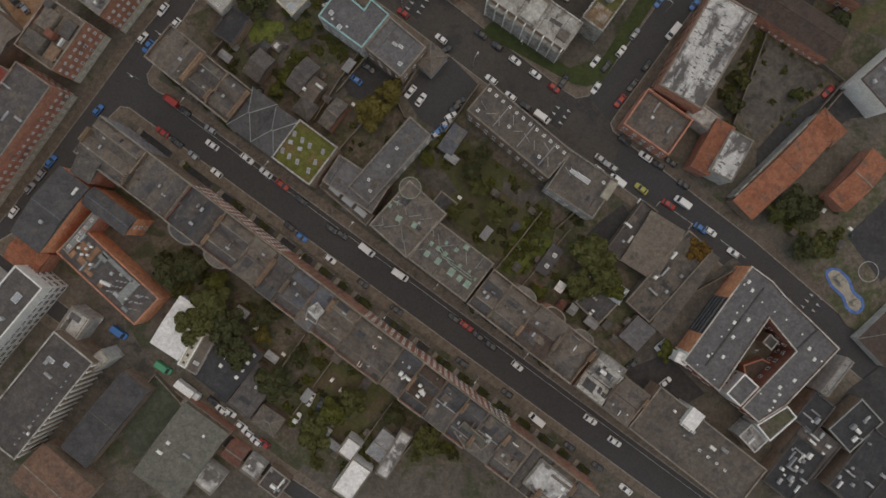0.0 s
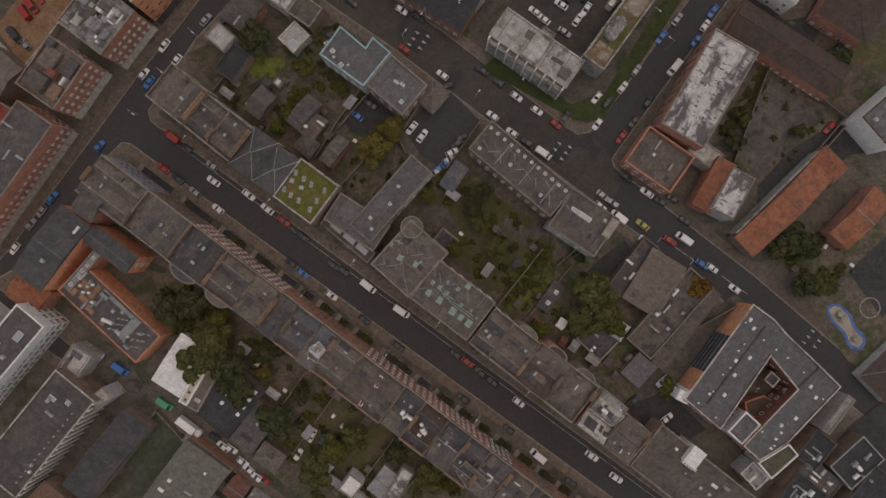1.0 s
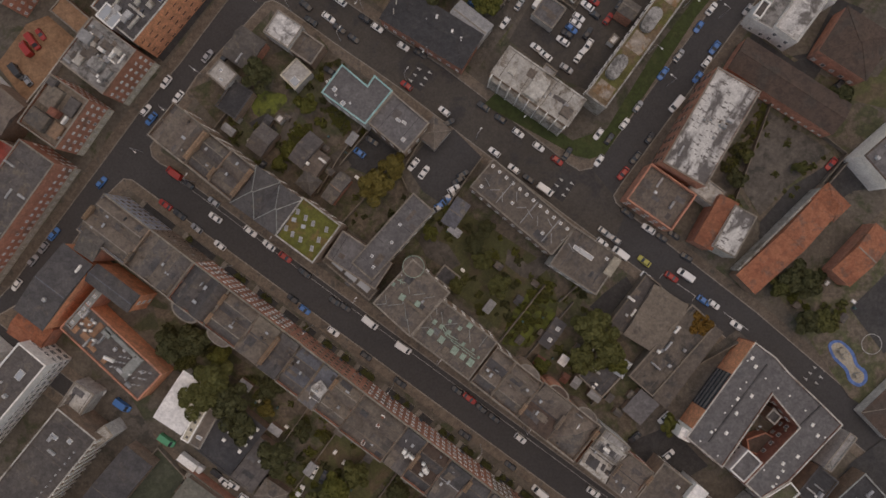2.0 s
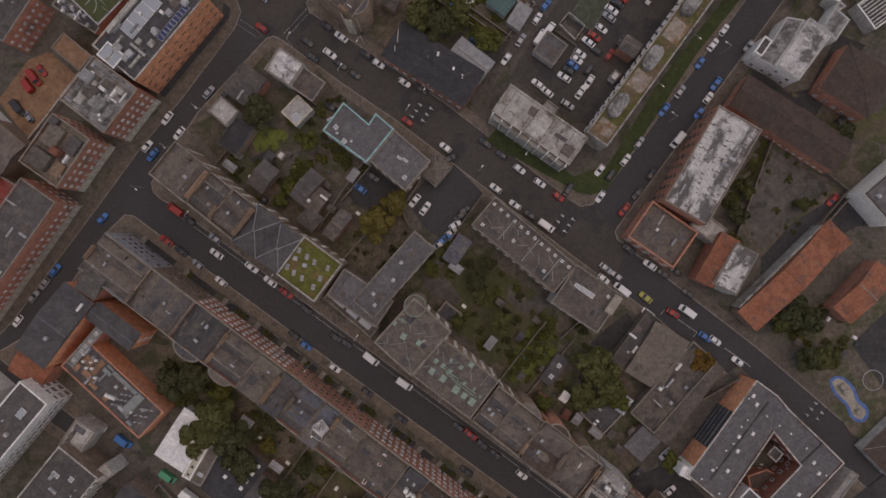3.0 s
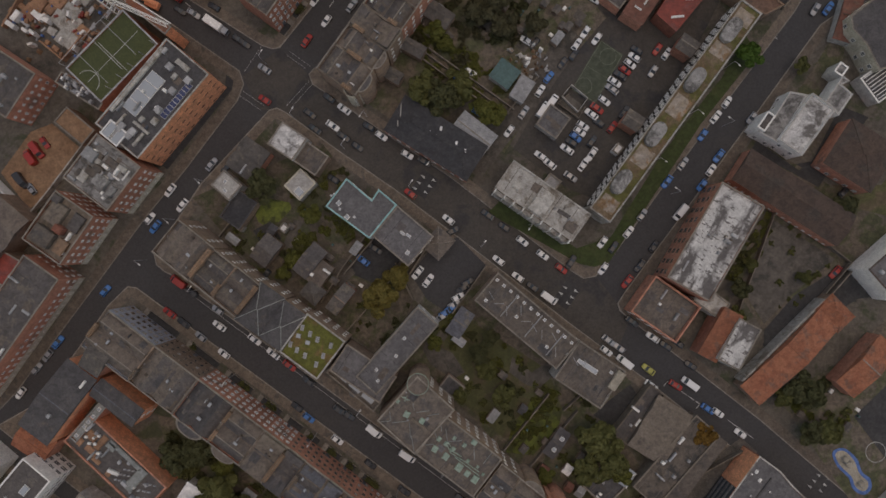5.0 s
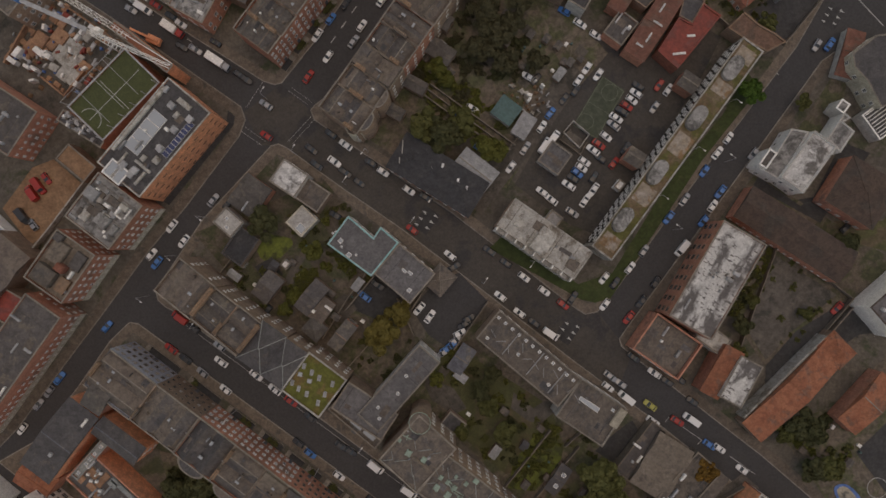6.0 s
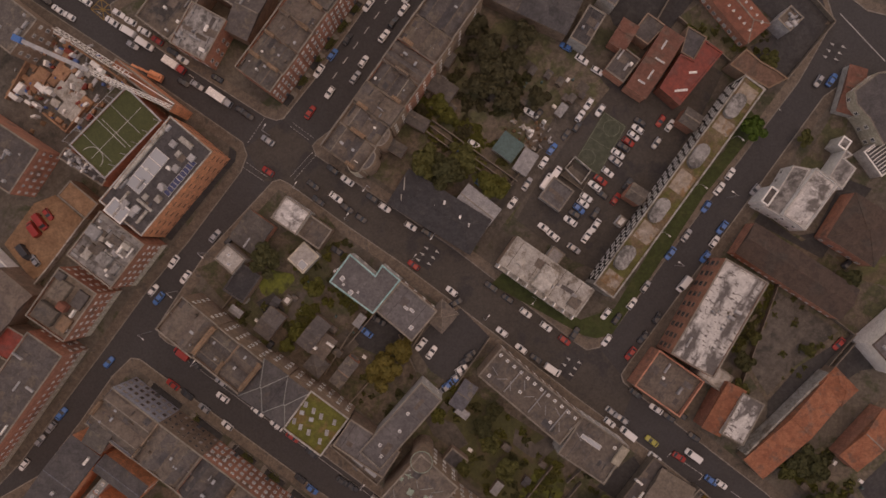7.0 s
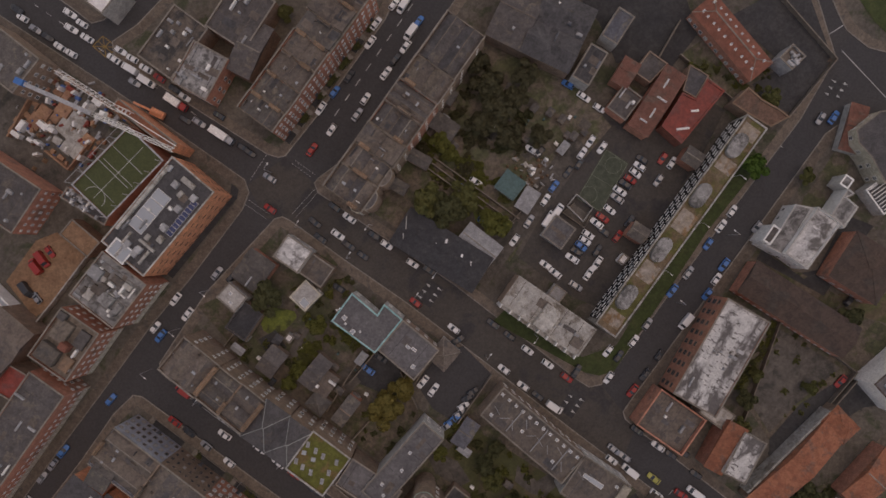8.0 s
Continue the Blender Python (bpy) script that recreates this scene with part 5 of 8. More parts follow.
for x, y, ln, rot in [(-9.7, 4.0, 3.7, -47), (-6.7, 2.8, 3.5, -46), (-9.5, 1.0, 2.6, -31), (-9.2, -2.7, 3.1, 42), (3.0, 3.4, 4.2, -50), (7.0, 4.7, 4.3, -91), (-3.7, 2.8, 4.3, 42)]:
    lead_bar(SQ2, x, y, 14.3, ln, rot)
for x, y, ln, rot in [(-4.4, 0.3, 3.2, -22), (3.7, -0.9, 8.9, 0), (-1.0, -0.5, 4.0, 4)]:
    copper_bar(SQ2, x, y, 14.5, ln, rot)
    copper_bar(SQ2, x + 0.2, y + 0.7, 14.3, ln * 0.8, rot + 2)
for x, y, w_ in [(-6.9, -2.6, 1.9), (-7.7, 0.5, 1.4), (-3.0, -2.4, 2.0), (-4.3, 3.4, 1.1), (-2.6, 0.6, 1.4), (2.0, -2.6, 2.3), (-0.7, 3.5, 1.3), (2.9, 0.5, 1.1), (5.0, -2.6, 1.8), (7.8, -2.6, 2.2), (1.1, 6.1, 1.9), (6.2, 0.8, 0.9), (8.8, 0.0, 0.9), (-5.3, 0.6, 1.3), (-3.0, 0.0, 1.0)]:
    skylight(SQ2, x, y, 14.3, w_ * 0.85, w_, 2, "copper", "copper")
unit(SQ2, -0.3, -4.2, 14.3, 1.5, 2.0, 0.3, 2, "felt_tan", "roof_hatch")
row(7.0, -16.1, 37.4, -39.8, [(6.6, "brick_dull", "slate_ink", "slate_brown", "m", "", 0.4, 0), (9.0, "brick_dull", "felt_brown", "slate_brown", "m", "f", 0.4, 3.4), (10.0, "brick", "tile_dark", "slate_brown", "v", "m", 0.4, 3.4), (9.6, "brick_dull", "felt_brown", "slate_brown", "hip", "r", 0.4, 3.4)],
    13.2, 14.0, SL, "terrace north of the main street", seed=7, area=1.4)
terrace(38.8, -40.7, 55.0, -53.3, 2, 12.0, 11, ("brick",), ("concrete", "slate_brown"), SL, "terrace north of the main street", kinds=("flat", "v"), seed=9, floors=3)
block("shop_building", "long flat-roofed building with weathered grey felt", "building", 77.0, -60.4, 40.9, 16.0, -38.2, 9.0, "brick_dull", "felt_brown", faces="fb", sky=[(0.02, 0, .8, .8), (0.1, 0, .8, .8), (0.18, 0, .8, .8), (0.26, 0, .8, .8), (-0.1, 0.2, 1, 1)], plant=4)

# ---- middle block, along the upper street ----
TQ = prism("clinic_building", "flat grey roofed building trimmed in turquoise", "building", [(-37.6, 70.0), (-24.4, 60.3), (-16.1, 70.5), (-21.6, 75.2), (-23.7, 72.0), (-31.3, 78.5)], 10.2, "render", "felt", True, "turquoise")
for x, y, c in [(-33.6, 71.0, "1"), (-31.1, 66.8, "1"), (-35.0, 73.7, "0"), (-35.9, 73.3, "0"), (-33.3, 69.2, "0"), (-28.9, 66.8, "0")]:
    skylight(TQ, x - TQ.location.x, y - TQ.location.y, 9.8, 1.3 if c == "1" else 0.6, 1.3 if c == "1" else 0.6, 45)
block("office_building", "grey flat roofed block with an orange brick parapet", "office", -14.4, 61.1, 14.3, 11.9, -40.1, 9.0, "brick_dull", "felt", faces="fbr", coping="stone", sky=[(-0.05, 0.05, 1.6, .8), (0.08, 0.1, 1.6, .8), (0.3, -0.25, 1.2, 1.2)])
block("annexe", "small pale hip-roofed annexe", "building", -3.7, 59.0, 6.7, 7.8, -40.8, 4.5, "render", "felt_brown", top="hip", rise=1.4, faces="")
a = block("flat_block", "long flat felt-roofed terrace with zigzag pipes", "building", 23.0, 35.6, 32.1, 11.0, -40.1, 10.0, "brick_dull", "felt_brown", faces="fb", sky=[(-0.46 + 0.083 * i, 0.33, 0.9, 0.9) for i in range(12)] + [(-0.42, -0.3, 0.9, 0.9), (-0.1, -0.1, 0.9, 0.9), (0.3, -0.2, 0.9, 0.9)])
for x in (-7.0, 2.5, 11.0):
    part("roof_upstand", mesh_of("roof_upstand", *boxes((x - 0.15, -4.2, 9.58, x + 0.15, 4.2, 9.95)), [M["lead"]]), a)
for i in range(12):
    me = shared("pipe", lambda: bevelled("roof_pipe", [(-1.5, -0.09, 0, 1.5, 0.09, 0.2)], M["lead"], 0.02))
    part("roof_pipe", me, a, pose(-13 + 3.2 * i, rr.uniform(-2, 2), 9.6, 0, 0, rr.choice([40, 130, 75, 160])))
w = block("flat_block", "flat grey felt roofed block with long white roof lights", "building", 41.9, 19.4, 16.7, 13.7, -33.8, 10.0, "render", "felt_brown", faces="fbr", sky=[(-0.05, 0.12, 4.6, 1.5), (-0.25, 0.12, 2.4, 1.2), (0.3, 0.3, .9, .9)])
unit(w, 7.6, 3.0, 9.6, 2.6, 6.2, 0.7, 0, "sand", "canopy")
block("walled_shed", "roofless brown yard building", "shed", 58.7, 5.7, 5.8, 19.5, -37.5, 4.0, "wallstone", "felt_soot", par=0.9, faces="", coping="felt_tan", plant=3)
block("walled_shed", "brown felt-roofed workshop with raised ridges", "shed", 65.0, 1.0, 12.0, 17.9, -31.8, 4.5, "wallstone", "felt_tan", top="m", rise=1.0)
block("workshop", "long derelict workshop with patched felt roof", "workshop", 69.9, -8.4, 9.8, 29.6, -41.4, 5.0, "wallstone", "patchy", coping="wallstone", plant=8)
block("workshop", "long low brown felt lean-to along the alley", "workshop", 75.1, -13.2, 4.8, 29.1, -36.2, 3.8, "wallstone", "felt_brown", top="shed", rise=0.7)
block("shed", "grey roofed lean-to shed", "shed", 60.6, -26.3, 7.0, 8.3, -40.9, 3.2, "brick_dull", "felt", top="shed", rise=0.8)
block("shed", "small dark shed with pale skylights", "shed", 48.2, -16.6, 10.2, 9.7, -43.6, 3.2, "brick_dull", "felt_dark", plant=5)
block("conservatory", "glazed white conservatory behind a house", "conservatory", 54.6, -13.9, 4.3, 5.2, -35.0, 3.2, "render", "skyglass", top="hip", rise=0.9, coping="white")
block("corner_house", "white felt-roofed corner house", "house", -49.9, 90.2, 9.2, 8.2, -34.3, 7.0, "render", "limewash", faces="fb")
block("house", "low house with dark brown felt roof", "house", -43.0, 85.1, 8.3, 7.3, -34.7, 5.5, "brick_dull", "felt_brown")
block("house", "square house with stepped pale roofs", "house", -46.6, 77.2, 6.6, 7.4, -43.9, 4.6, "render", "render", faces="fb", coping="cream", sky=[(0.2, -0.25, 2.6, 2.4)])
block("house", "cluttered low brick house with slate roof", "house", -62.5, 85.0, 9.0, 10.6, -35.6, 5.0, "brick", "slate", top="m", rise=1.2, plant=2)
block("house", "low white-roofed back building", "building", -68.9, 76.8, 7.4, 6.2, -41.2, 6.0, "render", "render", sky=[(-0.15, 0.1, 1.0, 1.0), (0.1, -0.25, 1.2, 0.9)])
block("house", "dark felt-roofed back building", "building", -65.7, 69.4, 7.4, 10.2, -34.5, 4.5, "brick_dull", "felt_black", coping="felt_dark")
block("house", "low slate-roofed back building", "building", -57.1, 56.8, 5.7, 8.7, -37.5, 4.5, "brick_dull", "slate_soot", top="gable", rise=1.5, coping="slate")
block("house", "mews house with a slate roof", "house", -43.4, 53.6, 5.0, 10.5, -39.3, 5.0, "brick_dull", "slate_soot", top="gable", rise=1.8, coping="slate")
block("house", "low brown-roofed mews wing", "house", -40.5, 49.5, 4.8, 7.6, -36.1, 4.0, "brick_dull", "slate_brown", top="gable", rise=1.2, coping="stack", plant=2)
block("house", "brick mews house with clay ridge", "house", -34.0, 41.7, 4.0, 9.4, -37.8, 5.0, "brick", "slate", top="gable", rise=1.6, coping="brick_dull")
block("house", "low outbuilding with slate roof", "building", -42.7, 43.7, 6.0, 5.5, -40.3, 4.0, "brick_dull", "slate", top="hip", rise=1.2, coping="slate")
block("shed", "small white-roofed garden shed", "shed", -52.2, 63.8, 2.3, 2.5, -38.5, 2.6, "render", "whiteroof")
block("shed", "small white-roofed garden shed", "shed", -65.7, 63.8, 1.8, 1.8, -36.7, 2.6, "render", "whiteroof")
block("shed", "dark timber garden building with purple-grey roof", "shed", 3.0, 34.1, 4.7, 9.0, -34.3, 3.0, "brick_dull", "slate_blue", top="gable", rise=0.8)
block("shed", "slate-roofed garden studio with two white rooflights", "shed", 33.2, -3.4, 3.8, 9.4, -36.0, 3.0, "brick_dull", "slate_ink", top="gable", rise=0.8, coping="slate", sky=[(0.12, 0.22, 1.3, 1.3), (0.1, -0.22, 1.3, 1.3)])
block("shed", "dark flat-roofed extension behind a house", "shed", 0.5, 14.2, 6.5, 5.0, -38.4, 4.0, "brick_dull", "felt_dark")

# ---- grey courtyard complex ----
CY = prism("courtyard_building", "grey flat-roofed brick building round an open courtyard", "office", [(93.0, -5.0), (99.4, -9.7), (103.2, -14.2), (112.7, -23.2), (119.5, -30.0), (103.4, -47.0), (94.9, -52.3), (89.8, -47.8), (106.2, -30.8), (98.2, -21.0), (83.1, -43.0), (72.1, -33.7)], 9.8, "brick_red", "felt", True, "concrete", [(81.5, -18.9)])
def dots(ob, pts, z, rot):
    """White vents and rooflights dotted over a roof."""
    for x, y, c in pts:
        w = {"s": 0.5, "m": 0.8, "l": 1.15}[c]
        skylight(ob, x - ob.location.x, y - ob.location.y, z, w, w * 0.75 if c != "m" else w, rot, "white", "white", "roof_vent")
dots(CY, [(90.8, -10.7, "s"), (92.2, -9.9, "l"), (93.2, -12.5, "l"), (96.2, -16.0, "s"), (90.4, -17.2, "s"), (88.6, -19.2, "s"), (87.8, -22.2, "l"), (92.0, -21.3, "l"), (87.4, -26.5, "l"), (86.1, -24.3, "s"), (83.9, -26.4, "s"), (79.9, -32.2, "m"), (81.1, -31.5, "s"), (84.4, -32.5, "l"), (76.6, -34.9, "s"), (81.8, -39.3, "s"), (103.5, -21.3, "s"), (108.2, -25.7, "s"), (100.0, -18.9, "s"), (102.5, -13.8, "s"), (110.4, -30.0, "l"), (111.9, -33.3, "l"), (114.1, -33.8, "s"), (105.9, -39.6, "l"), (101.5, -41.7, "l"), (101.4, -43.9, "m"), (99.9, -45.8, "m"), (98.4, -48.6, "m"), (99.4, -47.8, "s"), (95.7, -43.6, "s")], 9.38, 55)
for ends in ([(96.7, -11.8), (79.1, -35.2)], [(103.4, -14.2), (112.4, -23.7)], [(113.1, -24.0), (105.6, -31.2)]):
    (x0, y0), (x1, y1) = ends
    ln = math.hypot(x1 - x0, y1 - y0)
    part("roof_upstand", mesh_of("roof_upstand", *boxes((0, -0.2, 0, ln, 0.2, 0.32)), [M["felt_dark"]]), CY, pose(x0 - CY.location.x, y0 - CY.location.y, 9.39, 0, 0, math.degrees(math.atan2(y1 - y0, x1 - x0))))
(x0, y0), (x1, y1) = [(72.1, -33.7), (93.0, -5.0)]
ln, turn = math.hypot(x1 - x0, y1 - y0), math.degrees(math.atan2(y1 - y0, x1 - x0))
def wall_piece(name, f0, f1, z0, z1, out, material):
    """A piece laid on the long outer wall between two shares of its length."""
    part(name, mesh_of(name, *boxes((f0 * ln, 0.01, z0, f1 * ln, out, z1)), [M[material]]), CY, pose(x0 - CY.location.x, y0 - CY.location.y, 0, 0, 0, turn))
wall_piece("glazed_wall", 0.29, 0.66, 0.4, 9.5, 0.12, "glass")
for i in range(4):
    wall_piece("louvre", 0.29, 0.66, 1.4 + i * 2.1, 1.95 + i * 2.1, 0.5, "felt")
for f0, f1 in ((0.092, 0.285), (0.665, 0.99)):
    wall_piece("cladding", f0, f1, 0.3, 9.75, 0.1, "orange")
wall_piece("white_panel", 0.0, 0.09, 0.2, 9.7, 0.2, "white")
prism("courtyard_terrace", "sunken brown roof terrace framed by a white parapet", "building", [(104.2, -47.4), (107.1, -50.9), (98.9, -58.2), (94.8, -53.2)], 9, "white", "soil", False, "white")
prism("courtyard_infill", "low red brick range at the foot of the courtyard", "building", [(93.3, -36.1), (99.3, -34.0), (106.3, -37.9), (98.9, -41.9), (94.0, -40.1)], 4, "brick", "tile_dark", False)
block("white_gable", "white rendered end wing with rows of small windows", "building", 90.6, -42.7, 6.0, 8.2, -42.7, 9.0, "white", "felt", faces="lb", bay=2.0, win=(1.0, 1.3), pale=0, coping="white")
block("stair_tower", "small dark stair tower in the courtyard", "building", 100.7, -28.6, 3.7, 3.5, -41.2, 6.0, "brick_dull", "felt_dark", coping="concrete")
block("white_stair", "white rendered stair block", "building", 72.3, -33.2, 3.8, 3.2, -26.4, 9.0, "white", "whiteroof", coping="white")
block("plant_building", "cluttered dark flat roof with grey plant", "building", 108.1, -67.6, 11.1, 17.6, -38.6, 6.0, "brick_dull", "felt_black", plant=18, coping="felt_dark")
block("plant_building", "square white plant room with fans", "building", 94.8, -57.9, 7.1, 5.4, -47.0, 7.0, "render", "felt_pale", coping="render", plant=3)
block("plant_building", "dark roofed back building with pale parapet", "building", 126.9, -54.3, 9.8, 14.0, -47.9, 6.0, "brick_dull", "felt_black", plant=6, coping="sage")
block("plant_building", "low brown-roofed yard building", "building", 113.7, -61.8, 13.6, 13.6, -39.8, 5.0, "brick_dull", "felt_soot", plant=16, coping="felt_dark")
block("plant_building", "dark flat-roofed shop building", "building", 130.3, -67.8, 12.3, 22.9, -39.3, 6.0, "brick_dull", "felt_black", plant=8, coping="felt_dark")
block("plant_building", "low dark-roofed annexe beside the wing", "building", 114.3, -50.4, 7.8, 10.9, -38.7, 6.0, "brick_dull", "felt_black", plant=4, coping="felt_dark")
block("white_gable", "pale stone gabled hall", "building", 119.9, -38.9, 2.8, 13.2, -37.5, 8.0, "render", "felt_pale")
WS = block("white_shed", "white sheet-roofed lift house over the felt roof", "building", 75.0, -51.0, 4.4, 5.8, -38.2, 10.6, "white", "whiteroof", par=0.2, coping="white")
for i in range(4):
    unit(WS, -1.5 + i, -3.3, 8.7, 0.5, 0.8, 1.5, 0, "white", "fin")

# ---- south-west block: the long terrace ----
LONG = [(17.2, "render_blue", "slate_brown", "felt_brown", "m", "m", 0.3, 0), (16.0, "brick_dull", "felt_brown", "slate_soot", "x", "r", 0.1, 0), (13.3, "brick", "slate_ink", "slate_soot", "x", "", 0.95, 4.6),
        (11.4, "brick", "slate_brown", "slate_soot", "m", "fr", 0.95, 4.0), (8.3, "brick", "felt_tan", "felt_brown", "v", "", 0.9, 0), (6.9, "brick", "felt_soot", "slate_ink", "v", "l", 0.1, 0),
        (8.3, "brick", "slate_blue", "felt_soot", "m", "m", 0.0, 0), (5.7, "brick", "slate_blue", "felt", "v", "", 0.0, 0), (9.3, "brick", "felt_tan", "felt_brown", "m", "f", 0.2, 0), (15.7, "brick", "felt_brown", "slate_brown", "m", "", 0.95, 0),
        (7.3, "brick", "slate_ink", "felt_soot", "v", "", 0.95, 0), (8.7, "brick", "tile_dark", "slate_ink", "m", "m", 0.9, 0), (7.9, "brick", "felt_dark", "slate_soot", "v", "", 0.9, 0), (7.3, "brick", "felt_dark", "slate_ink", "m", "f", 0.6, 0),
        (8.2, "brick_dull", "slate_soot", "slate", "v", "r", 0.4, 0), (8.2, "brick", "felt_brown", "slate_soot", "m", "f", 0.3, 0), (8.2, "brick_dull", "slate_soot", "felt_brown", "x", "", 0.3, 0), (7.6, "brick", "slate_brown", "slate", "m", "r", 0.3, 0), (8.0, "brick", "slate_soot", "slate", "v", "f", 0.3, 0)]
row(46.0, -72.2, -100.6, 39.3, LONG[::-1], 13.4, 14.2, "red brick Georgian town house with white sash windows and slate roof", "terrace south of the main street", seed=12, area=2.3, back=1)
B = block("corner_block", "slate-roofed brick building round a courtyard", "building", -116.8, 11.7, 10.5, 24.2, -37.2, 12.0, "orange", "slate_ink", top="gable", rise=1.6, faces="", coping="slate_blue", plant=2)
block("courtyard_wing", "red brick wing with dark slate roof", "building", -99.7, 11.3, 15.7, 6.0, -37.1, 11.0, "orange", "slate_ink", top="gable", rise=1.4, faces="r", coping="slate_blue")
block("courtyard_wing", "red brick back wing with slate roof", "building", -104.2, 25.5, 6.5, 10.5, -34.5, 13.0, "brick", "slate", top="gable", rise=1.6, coping="slate")
PB = block("plant_building", "flat roof crowded with ducts and timber decks", "building", -101.6, -8.0, 32.3, 11.1, -43.1, 8.5, "orange", "felt_soot", faces="", plant=14, coping="brick")
for x, y, w_, d_ in ((7.7, 0.8, 3.0, 8.0), (0.6, 4.0, 13, 1.4), (-4.5, 3.2, 3.0, 2.2)):
    unit(PB, x, y, 8.1, w_, d_, 0.7, 0, "sage", "duct")
for i in range(9):
    unit(PB, 10.6 + (i % 3) * 1.3, -3.6 + i * 0.85, 8.1, 1.0, 0.35, 0.5 + 0.2 * (i % 2), 20 + 15 * (i % 4), "steel", "pipe")
    unit(PB, 3.2 + (i % 3) * 1.1, -3.5 + i * 0.7, 8.1, 0.8, 0.4, 0.5, 45, "steel", "pipe")
unit(PB, 1.2, -2.2, 8.1, 3.4, 1.0, 0.9, 20, "white", "air_handler"); unit(PB, 0.4, -3.6, 8.1, 1.6, 1.6, 0.6, 0, "timber", "timber_deck")
for x, y, w_, d_ in ((-11, 1.2, 3.4, 2.6), (-8.2, -2.2, 4.2, 2.0), (-12.8, -2.6, 2.4, 2.4), (-7.6, 1.6, 2.0, 5.0), (-5.0, -3.4, 3.0, 1.4)):
    unit(PB, x, y, 8.1, w_, d_, 0.25, 0, "timber", "timber_deck")
for x, y in ((-12, 0.2), (-10, -0.6), (-9.4, 3), (-13.4, 1.8), (-6, -1), (-8.6, 0.4)):
    unit(PB, x, y, 8.35, 0.9, 0.7, 0.8, 30, "white", "roof_vent")
block("glass_range", "row of pale roof lights by the courtyard", "building", -109.6, 4.9, 14.2, 2.6, -130.6, 9.0, "brick", "sage", coping="sage", sky=[(-0.35, 0, 1.0, 1.0), (-0.15, 0, 1.0, 1.0), (0, 0, 1.0, 1.0), (0.13, 0, 1.0, 1.0), (0.38, 0, 1.0, 1.0)])
block("white_hall", "large white sheet-roofed hall", "hall", -81.1, -24.3, 9.9, 16.8, -32.9, 6.0, "render", "whiteroof", top="gable", rise=0.7, coping="whiteroof")
cb = block("cream_building", "narrow cream rendered building with round roof openings", "building", -77.0, -30.1, 2.8, 13.6, -29.8, 6.2, "render", "cream", par=0.3, coping="white")
for i in range(5):
    unit(cb, 0, -5.5 + i * 2.6, 5.95, 0.9, 0.9, 0.12, 0, "felt_dark", "roof_opening")
block("grey_building", "narrow grey felt-roofed building", "building", -74.6, -32.4, 3.6, 12.8, -29.1, 5.5, "render", "felt_brown", par=0.3, sky=[(0, -0.25, 1.8, 1.0)])
dh = block("dark_hall", "low hall with dark felt roof and white rooflights", "hall", -66.8, -35.8, 13.7, 18.6, -38.7, 4.5, "brick_dull", "felt_black", par=0.2, coping="felt_black")
for x, y, c in [(-68.9, -36.2, "a"), (-67.1, -33.9, "a"), (-65.2, -31.4, "a"), (-63.6, -29.2, "a"), (-64.0, -39.8, "a"), (-62.2, -37.6, "a"), (-60.5, -35.3, "a"), (-58.6, -33.0, "a")]:
    q = dh.matrix_world.inverted() @ Vector((x, y, 0))
    skylight(dh, q.x, q.y, 4.38, 1.1, 1.1, 0, "white", "white")
block("dark_hall", "low purple-grey felt-roofed extension", "hall", -59.0, -44.2, 8.4, 15.5, -37.3, 4.2, "brick_dull", "felt_soot", par=0.2, coping="felt_soot", sky=[(0, 0.1, 0.8, 0.8)])
block("house", "small grey hip-roofed outbuilding", "building", -54.3, -53.3, 8.1, 6.4, -34.4, 4.0, "brick_dull", "felt_brown", top="hip", rise=1.4)
block("white_house", "white flat-roofed back building", "building", -28.1, -71.1, 7.2, 11.7, -35.1, 6.0, "white", "whiteroof")
block("white_house", "white stepped roof building", "building", -28.7, -61.4, 5.2, 6.0, -36.9, 6.4, "white", "whiteroof")
block("house", "pale limewashed back building", "building", -15.2, -63.7, 4.1, 15.6, -31.0, 5.0, "render", "limewash")
block("house", "low outbuilding with a pale metal roof", "building", -19.0, -61.5, 5.8, 8.8, -37.5, 3.5, "render", "lead", top="gable", rise=0.8)
block("long_shed", "long low lane-side building with pale roof", "shed", -73.7, -52.5, 18.0, 2.9, -37.1, 4.0, "brick", "concrete")

# ---- beyond the lane ----
block("office_tower", "grey-roofed office building with white panelled walls", "office", -134.5, -22.2, 36.5, 10.6, 50.0, 12.3, "white", "felt_soot", faces="fr", bay=2.5, storey=2.9, win=(2.1, 1.7), pale=0.0, coping="white", sky=[(0.3, -0.1, 3, 2)], plant=5)
block("orange_annexe", "annexe with an orange tiled roof", "building", -127.5, -2.3, 11.2, 8.2, -33.7, 6.5, "brick", "tile", top="gable", rise=1.4, coping="tile")
block("office_wing", "grey flat-roofed rear office wing", "office", -152.1, -16.3, 31.3, 13.3, 49.4, 10.0, "white", "felt_soot", plant=4)
S = block("striped_office", "brown roofed office with slanting white fins down its wall", "office", -122.1, -43.8, 37.4, 15.1, 50.9, 11.0, "brick_dull", "felt_soot", faces="", coping="concrete", sky=[(0.3, 0.2, 1.2, 2.4), (0.35, -0.1, 1.4, 1.4)], plant=4)
for i in range(13):
    unit(S, -15 + i * 2.2, -4.6, 10.6, 0.5, 0.4, 0.5, 0, "steel", "roof_vent")
fin = shared("fin", lambda: bevelled("fin", [(-0.22, -0.5, 0, 0.22, 0.0, 10.9)], M["white"], 0.03))
for i in range(15):
    part("fin", fin, S, pose(-17.4 + i * 2.5, -7.48, 0.1))
